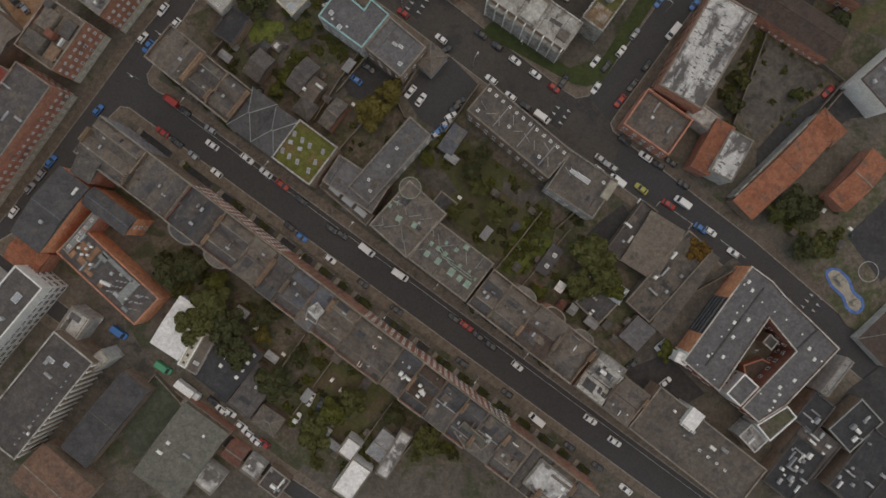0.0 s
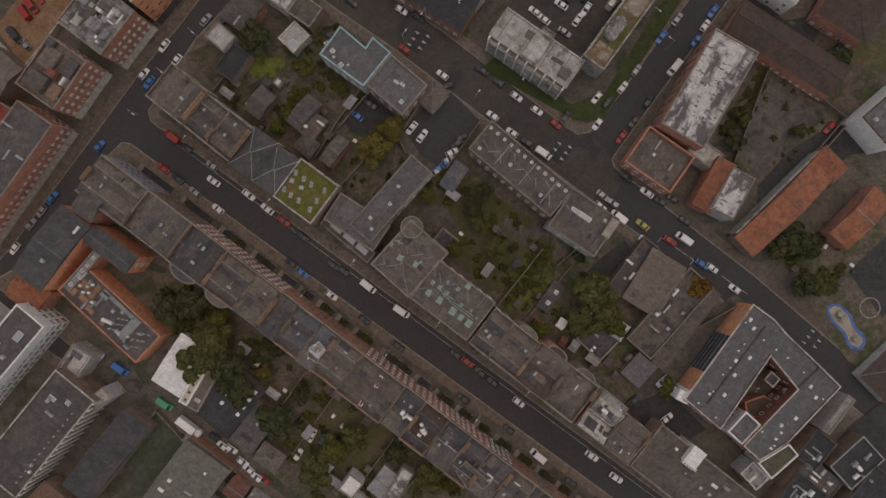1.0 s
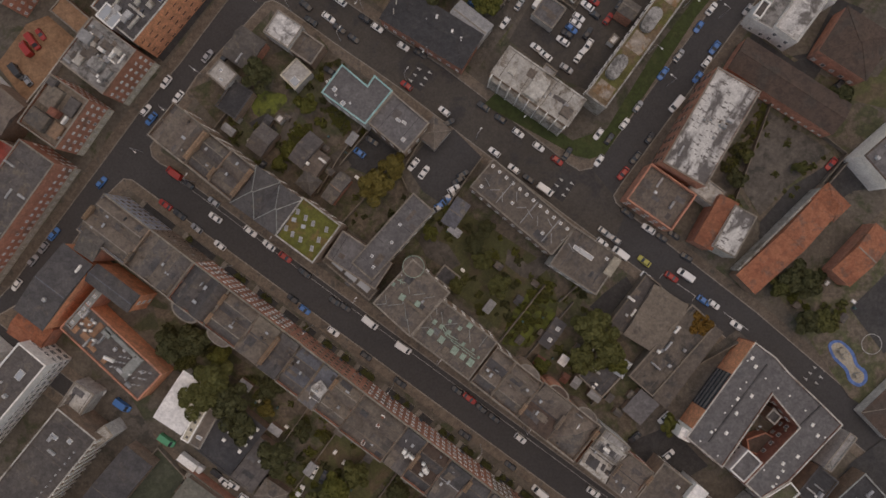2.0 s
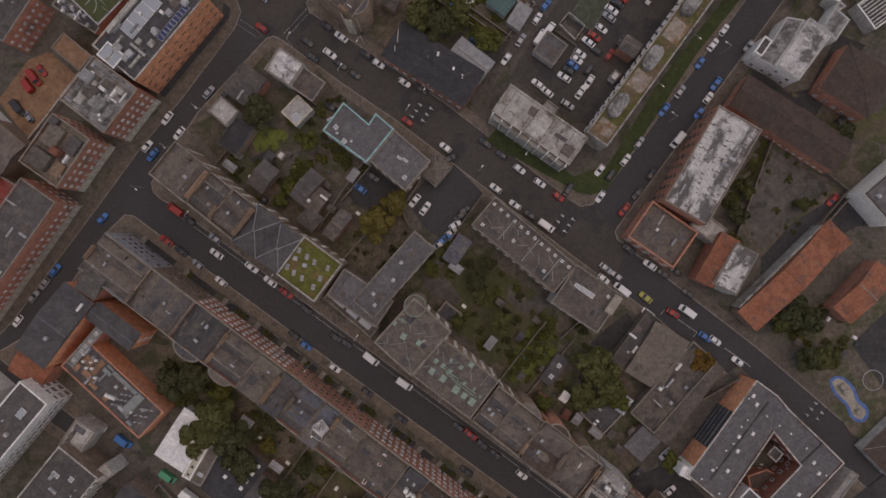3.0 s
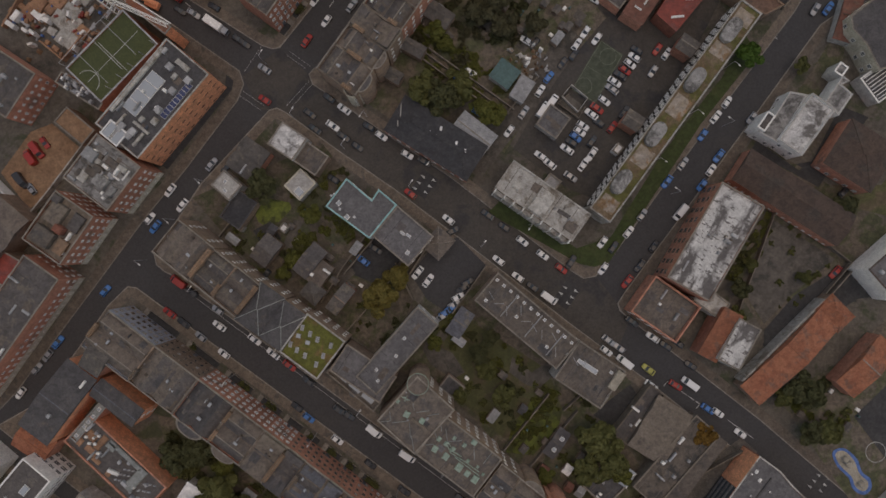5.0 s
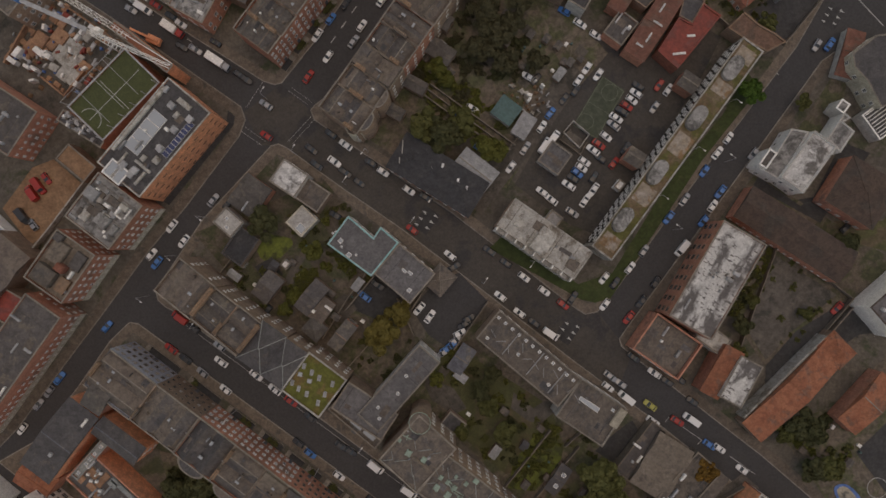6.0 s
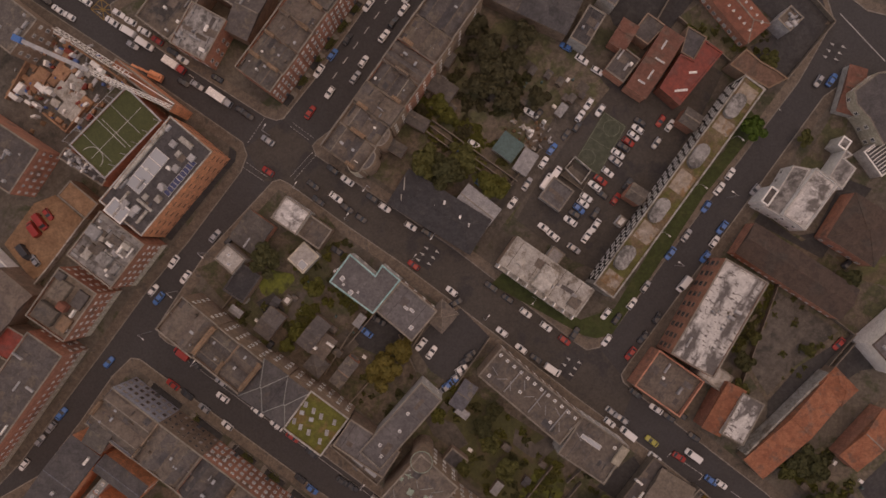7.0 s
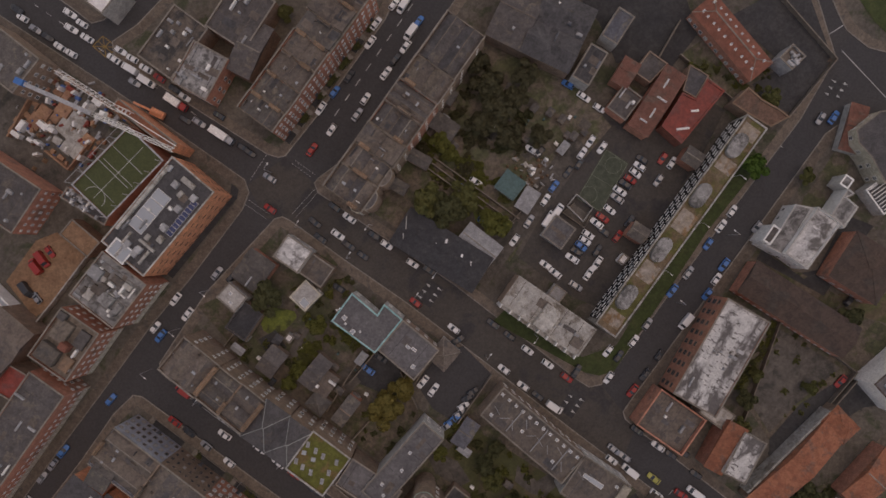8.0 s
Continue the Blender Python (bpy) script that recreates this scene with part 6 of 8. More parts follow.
block("hall", "long hall with dark blue slate roof", "hall", -104.0, -52.4, 9.9, 30.1, -39.3, 6.0, "brick_dull", "slate_ink", top="gable", rise=1.6, coping="slate")
block("hall", "pale brown low range", "building", -113.2, -23.5, 7.3, 9.7, -34.4, 7.0, "render", "concrete")
block("hall", "pale brown low range", "building", -104.7, -33.9, 4.3, 6.3, -53.1, 8.5, "render", "concrete")
block("hall", "broad hall with low-pitched grey roof", "hall", -80.4, -62.6, 16.3, 26.5, -36.4, 6.5, "brick_dull", "felt_green", top="gable", rise=1.0, plant=4, coping="felt_green")
block("hall", "small store with limewashed roof", "shed", -72.7, -71.4, 7.2, 7.8, -39.1, 4.0, "render", "limewash")
block("hall", "red brown brick range", "building", -119.2, -72.0, 20.8, 14.8, -41.6, 7.0, "brick_dull", "tile_worn", top="gable", rise=2.0)

# ---- west block ----
BR = "brick street building with white sash windows"
D2 = block("brick_building", "red brick corner building with tan stepped roof", "building", -115.8, 63.5, 17.4, 13.7, 55.1, 13.5, "brick", "felt_tan", par=0.9, faces="frl", bay=2.3, win=(1.0, 1.3), pale=0.9, storey=3.1, plant=3, ground="cream")
block("brick_building", "long " + BR, "building", -134.3, 33.0, 46.2, 12.7, 54.7, 13.0, "brick", "slate_soot", faces="fr", bay=2.4, win=(1.0, 1.3), pale=0.9, storey=3.1, plant=8, ground="cream")
for x, y, L_, W_, h_, m_ in ((3.2, 2.6, 6.5, 5.0, 1.6, "felt_tan"), (-4.4, 2.0, 5.2, 6.4, 2.2, "felt_brown"), (-4.2, -4.0, 4.6, 3.2, 1.2, "stack_tan"), (4.0, -3.6, 5.4, 3.6, 0.9, "felt_soot"), (0.0, -1.0, 2.2, 2.8, 2.6, "brick_red"), (7.0, 4.8, 2.4, 2.6, 1.8, "slate_soot")):
    unit(D2, x, y, 12.6, L_, W_, h_, 0, m_, "roof_house")
D3 = block("brick_building", "brick building with a stained pale roof", "building", -102.2, 79.7, 16.3, 16.3, 52.4, 14.5, "brick", "felt_pale", faces="fl", bay=2.3, win=(1.0, 1.3), pale=0.9, storey=3.1, plant=22, ground="cream")
D4 = block("corner_office", "corner office with terracotta front and crowded dark roof", "office", -87.4, 101.2, 32.4, 16.2, 50.0, 14.6, "orange", "felt_dark", faces="fr", bay=3.4, storey=3.3, win=(1.5, 0.55), pale=0.35, plant=9, coping="concrete", trim="tile_mid")
for i in range(4):
    skylight(D4, -5.6 + 3.45 * i, 2.9, 14.2, 3.4, 5.0, 0, "skyglass", "white", "glass_roof")
for i in range(9):
    skylight(D4, -1.6 + i * 1.42, -5.7, 14.2, 1.4, 2.1, 0, "solar", "steel", "solar_panel")
unit(D4, 1.5, 6.9, 14.2, 24, 1.0, 0.9, 0, "concrete", "roof_walkway")
for x, y in ((10.5, 2), (10.8, -4.7), (5.5, -3.2), (-1.3, -3.6), (-11, -2)):
    unit(D4, x, y, 14.2, 2.0, 1.9, 1.1, 0, "steel", "air_handler")
FP = block("covered_pitch", "flat podium carrying a fenced artificial football pitch", "building", -100.3, 114.3, 24.2, 14.6, 45.8, 12.6, "brick", "turf", coping="steel")
def pitch_line(ob, bs, z):
    for x0, y0, x1, y1 in bs:
        part("pitch_line", mesh_of("pitch_line", *boxes((x0, y0, z, x1, y1, z + 0.01)), [M["line"]]), ob)
for y in (3.7, 0.4):
    unit(D4, -12.3, y - 2.0, 14.2, 3.0, 2.0, 0.7, 0, "lead", "roof_housing")
for x, y, L_, W_ in ((-10.6, 3.0, 4.4, 0.7), (-8.6, -3.0, 0.8, 5.6), (-11.8, -4.6, 4.8, 0.8), (-4.6, -4.9, 2.2, 1.8), (-6.6, -1.6, 1.8, 1.4), (13.2, -0.6, 1.6, 4.6), (9.2, -0.9, 2.0, 1.4)):
    unit(D4, x, y, 14.2, L_, W_, 0.8, 0, "concrete", "air_duct")
pitch_line(FP, [(-10.5, -0.08, 10.5, 0.08), (-0.08, -6, 0.08, 6)], 12.19)
def arc_line(ob, cx, cy, r, z, a0=0, a1=360, n=24):
    v, f = [], []
    for i in range(n + 1):
        t = radians(a0 + (a1 - a0) * i / n)
        v += [(cx + (r - 0.1) * math.cos(t), cy + (r - 0.1) * math.sin(t), z), (cx + (r + 0.1) * math.cos(t), cy + (r + 0.1) * math.sin(t), z)]
    f = [(2 * i, 2 * i + 1, 2 * i + 3, 2 * i + 2) for i in range(n)]
    part("pitch_arc", mesh_of("pitch_arc", v, f, [M["line"]]), ob)
arc_line(FP, -10.5, 0, 3.4, 12.2, -90, 90)
for i in range(6):
    for y in (-7.2, 7.2):
        part("fence_post", shared("fence_post", lambda: bevelled("fence_post", [(-0.08, -0.08, 0, 0.08, 0.08, 4.0)], M["steel"], 0.01)), FP, pose(-11.5 + i * 4.6, y, 12.6))
for y in (7.2,):
    part("fence_rail", shared("fence_rail", lambda: bevelled("fence_rail", [(-11.6, -0.06, 0, 11.6, 0.06, 0.12)], M["steel"], 0.01)), FP, pose(0, y, 16.5))
for x in (-5.8, 0.0, 5.8):
    part("net_cable", shared("net_cable", lambda: bevelled("net_cable", [(-0.07, -7.2, 0, 0.07, 7.2, 0.1)], M["steel"], 0.01)), FP, pose(x, 0, 16.45))
block("pitch_terrace", "plant-filled roof terrace beside the pitch", "building", -110.7, 104.5, 15.6, 3.8, -32.7, 11.0, "brick", "felt_dark", plant=30)
block("orange_range", "narrow red brick range beside the building site", "building", -92.3, 128.5, 22.0, 2.9, -37.6, 12.6, "orange", "tile", par=0.3)
block("brick_range", "brick range with white windows beside the courtyard", "building", -138.4, 109.5, 23.9, 16.0, -33.5, 11.0, "brick", "slate_soot", faces="fr", bay=2.1, win=(0.85, 1.3), pale=0.8, plant=10)
block("brick_range", "yellow-brown low building by the courtyard", "building", -115.6, 95.0, 11.3, 6.1, -40.0, 6.0, "brick_dull", "brown_yard", par=0.3)
block("glazed_roof", "grey gridded glass roof beside the corner office", "building", -98.5, 91.1, 6.4, 5.1, -39.8, 14.8, "steel", "lead", sky=[(-0.25, 0, 2.4, 5.0), (0.25, 0, 2.4, 5.0)], coping="white")
block("glazed_walkway", "white-framed glazed walkway across the yard", "building", -139.0, 73.8, 21.5, 2.2, -44.4, 5.0, "white", "skyglass", coping="white")
block("red_house", "dark red felt roofed building", "building", -136.1, 51.3, 11.9, 9.4, -30.3, 8.0, "brick_dull", "redsheet")
block("slate_house", "brown slate building behind the street", "building", -139.4, 62.1, 13.3, 20.6, -39.8, 9.0, "brick_dull", "slate_brown", top="m", rise=1.5)
block("slate_house", "slate building at the site's edge", "building", -136.1, 149.2, 19.2, 13.2, -37.9, 11.0, "brick_dull", "slate", faces="r", plant=6)

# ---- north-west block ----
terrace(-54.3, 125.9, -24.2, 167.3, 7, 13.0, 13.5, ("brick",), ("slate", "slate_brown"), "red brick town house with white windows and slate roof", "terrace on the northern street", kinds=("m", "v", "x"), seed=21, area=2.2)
block("white_roofed_house", "building with flaking pale roof and brick end wall", "building", -77.3, 145.6, 12.0, 14.2, -28.7, 9.5, "brick", "felt_pale", faces="fr", plant=12)
block("white_roofed_house", "low building with stained pale roof", "building", -85.7, 154.3, 12.7, 19.1, -36.2, 9.0, "brick_dull", "patchy", faces="f", plant=10)
block("white_roofed_house", "flat grey-roofed block beside the terrace", "building", -65.2, 162.8, 14.2, 17.7, -32.8, 9.0, "brick_dull", "slate_soot", plant=6)
block("white_corner", "corner building with a white roof", "building", -106.8, 168.4, 6.5, 9.4, -37.5, 9.0, "render", "whiteroof")
block("brick_building", "dark brick building behind the terrace", "building", -62.7, 152.6, 7.7, 16.9, -26.6, 8.0, "brick_dull", "slate_soot", top="gable", rise=1.4)

# ---- north block ----
row(-2.6, 162.1, -39.4, 110.3, [(15.0, "brick_dull", "slate_ink", "slate_soot", "m", "", 0.4, 0), (8.4, "brick_dull", "felt_tan", "slate_brown", "m", "f", 0.4, 0), (7.6, "brick", "slate_brown", "slate_soot", "x", "m", 0.4, 0), (7.4, "brick", "slate_soot", "felt_brown", "m", "r", 0.4, 0), (7.0, "brick_dull", "felt_brown", "slate_brown", "v", "f", 0.4, 0), (6.8, "brick_dull", "slate_brown", "slate_soot", "m", "m", 0.4, 3.0), (8.6, "brick_dull", "slate_soot", "slate_brown", "m", "r", 0.4, 3.2)],
    14.0, 14.0, SL, "terrace on the northern street", seed=31)
block("slate_hall", "long low hall with dark slate roof", "hall", -4.5, 91.3, 29.6, 12.3, -31.8, 6.0, "brick", "felt_black", top="hip", rise=1.2, faces="f", coping="felt_black")
SH = bpy.data.objects["slate_hall"]
for x, y in ((-2.3, 0.6), (-0.1, 3.2), (-0.2, 0.4), (6.3, 1.8), (9.8, 1.2)):
    unit(SH, x, y, 6.3, 0.7, 1.3, 0.7, 20, "whiteroof", "rooflight")
for x, y, ln_, rot_ in ((-13.6, 1.6, 4.0, 118), (-12.2, -2.4, 2.0, 122)):
    unit(SH, x, y, 6.0, ln_, 0.3, 0.8, rot_, "concrete", "ridge_flashing")
block("grey_hall", "pale grey arched-roof hall", "hall", 7.2, 93.0, 12.6, 7.6, -38.0, 4.8, "render", "lead", top="gable", rise=1.2)
block("teal_shed", "shed with teal painted sheet roof", "shed", 16.9, 111.6, 7.0, 6.5, -36.9, 4.0, "render", "teal", top="shed", rise=0.5)
block("teal_shed", "shed with bare metal roof", "shed", 22.4, 107.0, 4.6, 7.2, -32.5, 3.6, "render", "lead", top="shed", rise=0.4)
block("grey_shed", "square grey flat-roofed store", "shed", 32.1, 97.0, 7.8, 7.9, -35.8, 3.6, "render", "felt")
W1 = block("slab_block", "concrete slab block of flats with balcony frames", "apartment block", 27.6, 71.6, 28.2, 9.9, -35.0, 11.0, "brick_dull", "concrete", par=0.4, faces="f", bay=2.2, win=(1.5, 1.5), pale=0.2, coping="concrete")
unit(W1, 0, -0.8, 10.6, 5.2, 7.6, 1.6, 0, "concrete", "lift_housing"); unit(W1, 11.2, -1.6, 10.6, 3.4, 3.2, 0.8, 0, "felt_brown", "roof_hatch"); unit(W1, -9, -1.0, 10.6, 2.2, 1.8, 0.7, 0, "concrete", "roof_hatch"); unit(W1, 10, 0, 10.6, 1.6, 1.2, 0.8, 0, "lead", "roof_hatch")
L1 = block("slab_block", "long concrete slab block with mossy gravel roof", "apartment block", 67.5, 98.6, 77.4, 7.5, -126.0, 10.5, "concrete", "mossy", par=0.4, faces="", coping="concrete")
def balcony_mesh(w, d):
    """A balcony tray: slab, front and two cheeks as one skin."""
    def make():
        a, t = w / 2, 0.1
        v, f = boxes((-a, -d, 0, a, 0, 0.18), (-a, -d, 0.95, a, -d + t, 1.1), (-a, -d + t, 0.95, -a + t, 0, 1.1), (a - t, -d + t, 0.95, a, 0, 1.1), (-a, -d, 0.18, -a + t, -d + t, 0.95), (a - t, -d, 0.18, a, -d + t, 0.95))
        return mesh_of("balcony", v, f, [M["concrete"]])
    return shared(("balcony", w, d), make)
part("glazed_wall", mesh_of("glazed_wall", *boxes((-37.5, -7.5 / 2 - 0.08, 0.5, 37.5, -7.5 / 2 - 0.003, 9.9)), [M["glass"]]), L1)
for k in range(4):
    for i in range(27):
        part("spandrel", shared("spandrel", lambda: bevelled("spandrel", [(-0.95, -0.16, 0, 0.95, 0, 0.3)], M["white"], 0.02)), L1, pose(-36.4 + i * 2.75 + (k % 2) * 1.1, -7.5 / 2 - 0.085, 1.2 + k * 2.5))
for k in range(4):
    for i in range(8):
        part("balcony", balcony_mesh(2.7, 1.2), W1, pose(-11.8 + i * 3.37, -9.9 / 2 - 0.01, 0.5 + k * 2.7))
for i in range(9):
    part("balcony_frame", shared("bframe", lambda: bevelled("balcony_frame", [(-0.16, -1.25, 0, 0.16, 0, 11.2)], M["white"], 0.02)), W1, pose(-13.4 + i * 3.35, -9.9 / 2 - 0.02, 0))
def lift_house(parent, x, y, z, L, W, h):
    """A roof-top house with round ends and a flat cap."""
    bm = bmesh.new()
    ring = []
    for s_ in (1, -1):
        for i in range(9):
            t = radians(-90 + 180 * i / 8)
            ring.append((s_ * (L / 2 - W / 2 + W / 2 * math.cos(t)), s_ * W / 2 * math.sin(t)))
    lo = [bm.verts.new((p[0], p[1], 0)) for p in ring]
    hi = [bm.verts.new((p[0], p[1], h)) for p in ring]
    cap = [bm.verts.new((p[0] * 0.9, p[1] * 0.88, h + 0.12)) for p in ring]
    n = len(ring)
    for a, b in ((lo, hi), (hi, cap)):
        for i in range(n):
            bm.faces.new((a[i], a[(i + 1) % n], b[(i + 1) % n], b[i]))
    bm.faces.new(cap)
    bmesh.ops.recalc_face_normals(bm, faces=bm.faces[:])
    me = bpy.data.meshes.new("lift_house")
    bm.to_mesh(me)
    bm.free()
    me.materials.append(M["felt_pale"])
    part("lift_house", me, parent, pose(x, y, z))
for x in (-29, -10.5, 9.5, 27):
    lift_house(L1, x, -0.9, 10.1, 8.2, 4.2, 1.6)
for x, w_ in ((-34.6, 4.5), (-22.5, 4.4), (-1.5, 7.0), (17.0, 6.0), (34.4, 4.6)):
    part("gravel_bed", mesh_of("gravel_bed", *boxes((x - w_ / 2, -2.6, 10.18, x + w_ / 2, 2.8, 10.24)), [M["mossy2"]]), L1)
block("link_stair", "brick and glass stair link behind the slab block", "building", 56.2, 96.7, 5.4, 4.8, -33.2, 6.0, "brick", "slate", top="gable", rise=1.0)
block("link_stair", "brick and glass stair link behind the slab block", "building", 72.9, 119.8, 5.6, 5.0, -33.7, 6.0, "brick", "slate", top="gable", rise=1.0)
block("white_hut", "small white hut in the car park", "shed", 52.4, 88.5, 2.3, 3.1, -38.7, 3.0, "white", "whiteroof")
RR = prism("red_roof_house", "red sheet-roofed building with white rooflights", "building", [(77.4, 144.1), (82.8, 140.3), (69.4, 124.0), (63.2, 129.5), (69.8, 139.9), (73.9, 137.9)], 6.0, "brick_red", "redsheet", False, "redsheet")
for x, y, ln_, rot_ in ((73.6, 134.2, 2.4, 4), (69.9, 128.7, 4.0, 6)):
    unit(RR, x - RR.location.x, y - RR.location.y, 5.6, ln_, 0.7, 0.35, rot_, "white", "rooflight")
prism("slate_house", "small dark slate roof beside the red sheet", "building", [(72.2, 148.6), (78.1, 145.1), (74.0, 138.2), (69.9, 140.5)], 5.6, "brick_dull", "slate_ink", False)
block("tiled_house", "brown-red tiled building with pale vents", "building", 61.9, 137.3, 7.0, 21.9, -32.9, 6.0, "brick", "tile_mid", top="gable", rise=1.4, coping="tile_mid", sky=[(-0.1, 0.25, .5, 3.2), (0.1, -0.2, .5, 3.2), (0.1, 0.02, 3.2, .5), (-0.05, -0.35, 2.4, .5)])
block("tiled_house", "small red-brown tiled back building", "building", 52.6, 146.2, 5.3, 8.6, -31.6, 5.0, "brick", "tile_mid", top="gable", rise=1.2, coping="tile_mid")
block("tiled_house", "grey and red roofed back building", "building", 52.2, 137.0, 7.0, 9.0, -36.9, 5.0, "brick", "felt_soot", plant=3)
prism("tiled_house", "grey felt-roofed back building beside the tiles", "building", [(60.0, 153.0), (65.6, 149.0), (60.0, 143.0), (55.1, 146.5)], 5.0, "brick_dull", "slate_soot", False)
block("slate_house", "dark slate building with pale stair", "building", 41.0, 148.1, 6.0, 11.7, -30.9, 7.0, "render", "felt_dark", plant=2)
block("slate_house", "grey slate-roofed building with white edge", "building", 49.6, 159.9, 5.7, 10.2, -32.6, 7.0, "render", "slate_blue")
block("slate_house", "broad hall with dark felt roof", "hall", 31.4, 158.4, 16.2, 21.2, -25.2, 7.0, "brick_dull", "felt_dark", top="m", rise=2.2, plant=5)
block("slate_house", "brown slate building by the lane", "building", 18.8, 163.8, 11.6, 20.1, -26.6, 7.0, "brick_dull", "slate_soot", top="gable", rise=2.2, coping="stack", plant=3)
RB = block("brick_building", "long red brick building with white-framed roof windows", "building", 85.2, 156.9, 27.7, 8.9, -50.1, 5.5, "brick", "brick_red", top="hip", rise=2.2, faces="fb", bay=2.4)
for i in range(10):
    for s in (-0.28, 0.28):
        skylight(RB, -12 + 2.6 * i + rr.uniform(-0.4, 0.4), s * 7.6, 6.5, 0.7, 1.0)
prism("brick_building", "low orange-brown tiled end building with stepped outline", "building", [(90.0, 141.5), (94.5, 137.6), (99.4, 134.9), (102.8, 132.3), (96.8, 129.2), (90.5, 132.8), (84.8, 136.6)], 6.0, "brick_dull", "tile_worn", False, "stack_tan")
block("plant_building", "small steel-framed plant building", "building", 102.9, 150.4, 5.4, 5.9, -45.0, 7.0, "steel", "felt_brown", plant=8)

# ---- east block ----
H1 = block("white_roofed_block", "long block with flaking white painted roof", "building", 78.9, 59.3, 14.7, 32.7, -30.1, 12.0, "brick", "flaking", faces="l", bay=3.3, win=(1.7, 2.1), pale=0.0, plant=3, trim="brick_dull")
block("courtyard_brick", "orange brick corner building with sunken flat roof", "building", 65.7, 38.8, 16.8, 13.3, -35.0, 7.5, "brick", "felt_brown", par=1.6, faces="f", coping="brick", plant=3)
block("white_link", "low stained white-roofed link", "building", 80.3, 40.9, 9.9, 6.0, -36.5, 6.0, "render", "concrete")
block("tiled_end", "house with red tiled slope", "house", 82.2, 31.0, 5.9, 15.8, -28.0, 7.0, "brick", "tile", top="shed", rise=1.5)
block("white_roofed_house", "house with flaking white painted roof", "house", 87.5, 28.3, 7.6, 14.2, -28.3, 8.6, "render", "flaking", par=0.3)
RH = block("red_roof_hall", "long hall with bright orange-red tiled roof", "hall", 105.8, 25.4, 8.0, 37.8, -45.4, 5.6, "brick_dull", "tile", top="gable", rise=2.4, coping="tile")
unit(RH, -4.5, 0.5, 0, 0.7, 36.0, 5.2, 0, "concrete", "side_gallery")
block("red_hall_porch", "tiled cross gable at the end of the red hall", "hall", 118.6, 37.4, 9.6, 7.0, -46.0, 5.4, "brick_dull", "tile", top="hip", rise=2.2, coping="tile")
block("brown_roof_range", "long range with old brown tiled roof", "building", 105.6, 73.0, 37.9, 10.9, -32.7, 6.0, "brick", "tile_dark", top="gable", rise=1.6, faces="f", win=(0.9, 1.0), bay=2.4, pale=0.8, coping="tile_dark")
prism("white_wing", "low grey-roofed wing with white parapets", "building", [(93.8, 93.3), (100.4, 89.6), (109.3, 104.4), (103.8, 105.4), (98.9, 97.5)], 7, "white", "felt_pale", True, "render")
WB = block("white_building", "white rendered building with flaking white roof and tall parapets", "building", 108.2, 95.0, 8.4, 17.3, -36.0, 8.5, "white", "limewash", par=0.8, faces="fl", coping="render", plant=0)
block("white_stair", "small dark-roofed stair block with white coping", "building", 96.0, 96.0, 2.7, 5.8, -34.7, 8.0, "white", "felt_soot", coping="white")
prism("white_annexe", "stained grey-roofed annexe with white parapets", "building", [(114.8, 102.3), (120.0, 110.3), (122.1, 108.6), (119.7, 107.4), (123.1, 104.5), (118.7, 98.0)], 7, "white", "felt_pale", False, "render")
block("white_annexe", "small pale stepped annexe", "building", 119.8, 112.3, 3.0, 3.5, -35.4, 6.5, "render", "felt_pale", coping="white")
block("brown_house", "brown tiled house with red brick front", "house", 125.5, 85.8, 16.8, 16.0, -32.4, 7.0, "brick", "tile_dark", top="hip", rise=1.8, faces="f", pale=0.6, coping="tile_dark")
block("white_gable_building", "pale rendered building with white walls", "building", 136.5, 52.1, 12.9, 17.9, -48.7, 10.0, "white", "felt", faces="", bay=2.6, coping="tile_dark", plant=4)
block("brick_house", "red roofed house with ivy", "house", 128.0, 21.2, 7.1, 19.6, -43.0, 6.0, "brick", "tile", top="gable", rise=2.0)
block("brown_building", "low brown roofed pavilion", "building", 140.2, -25.8, 12.2, 18.8, -46.2, 4.0, "render", "tile_dark", top="hip", rise=1.4)
prism("stone_building", "cream stone building with slate roof and many windows", "building", [(122.3, 123.9), (126.3, 119.5), (130.4, 111.6), (144.2, 115.8), (137.5, 134.7), (129.1, 133.7), (121.6, 128.0)], 8, "cream", "slate_ink", True, "stone")
block("tiled_range", "low range with pinkish old tiles", "building", 124.1, 129.4, 5.5, 14.9, -16.7, 3.4, "render", "tile_mid", top="gable", rise=1.2, coping="tile_dark")
sl = block("slatted_roof", "dark roof crossed by white slats", "building", 133.6, 109.1, 9.5, 10.3, -54.0, 5.0, "render", "felt_dark", coping="white")
for i in range(8):
    part("slat", shared("slat_white", lambda: bevelled("slat", [(-0.12, -4.2, 0, 0.12, 4.2, 0.3)], M["white"], 0.02)), sl, pose(-4.0 + i * 1.1, 0, 4.7))
for k, r in enumerate(((-3.9, 130.1, 9.3, 5.2, -34.3, 4.5), (-12.7, 120.3, 10.0, 3.8, -29.2, 4.5), (-3.6, 140.0, 7.2, 4.4, -32.1, 4.5), (-19.2, 112.0, 8.9, 3.5, -30.6, 4.5))):
    block("outbuilding", "long slate-roofed outbuilding behind the terrace", "building", *r, "brick_dull", "slate", top="gable", rise=1.3, coping="slate")
block("glass_lobby", "small glass-roofed lobby behind the slab block", "building", 31.6, 77.8, 4.4, 4.3, -36.8, 4.0, "render", "lead")
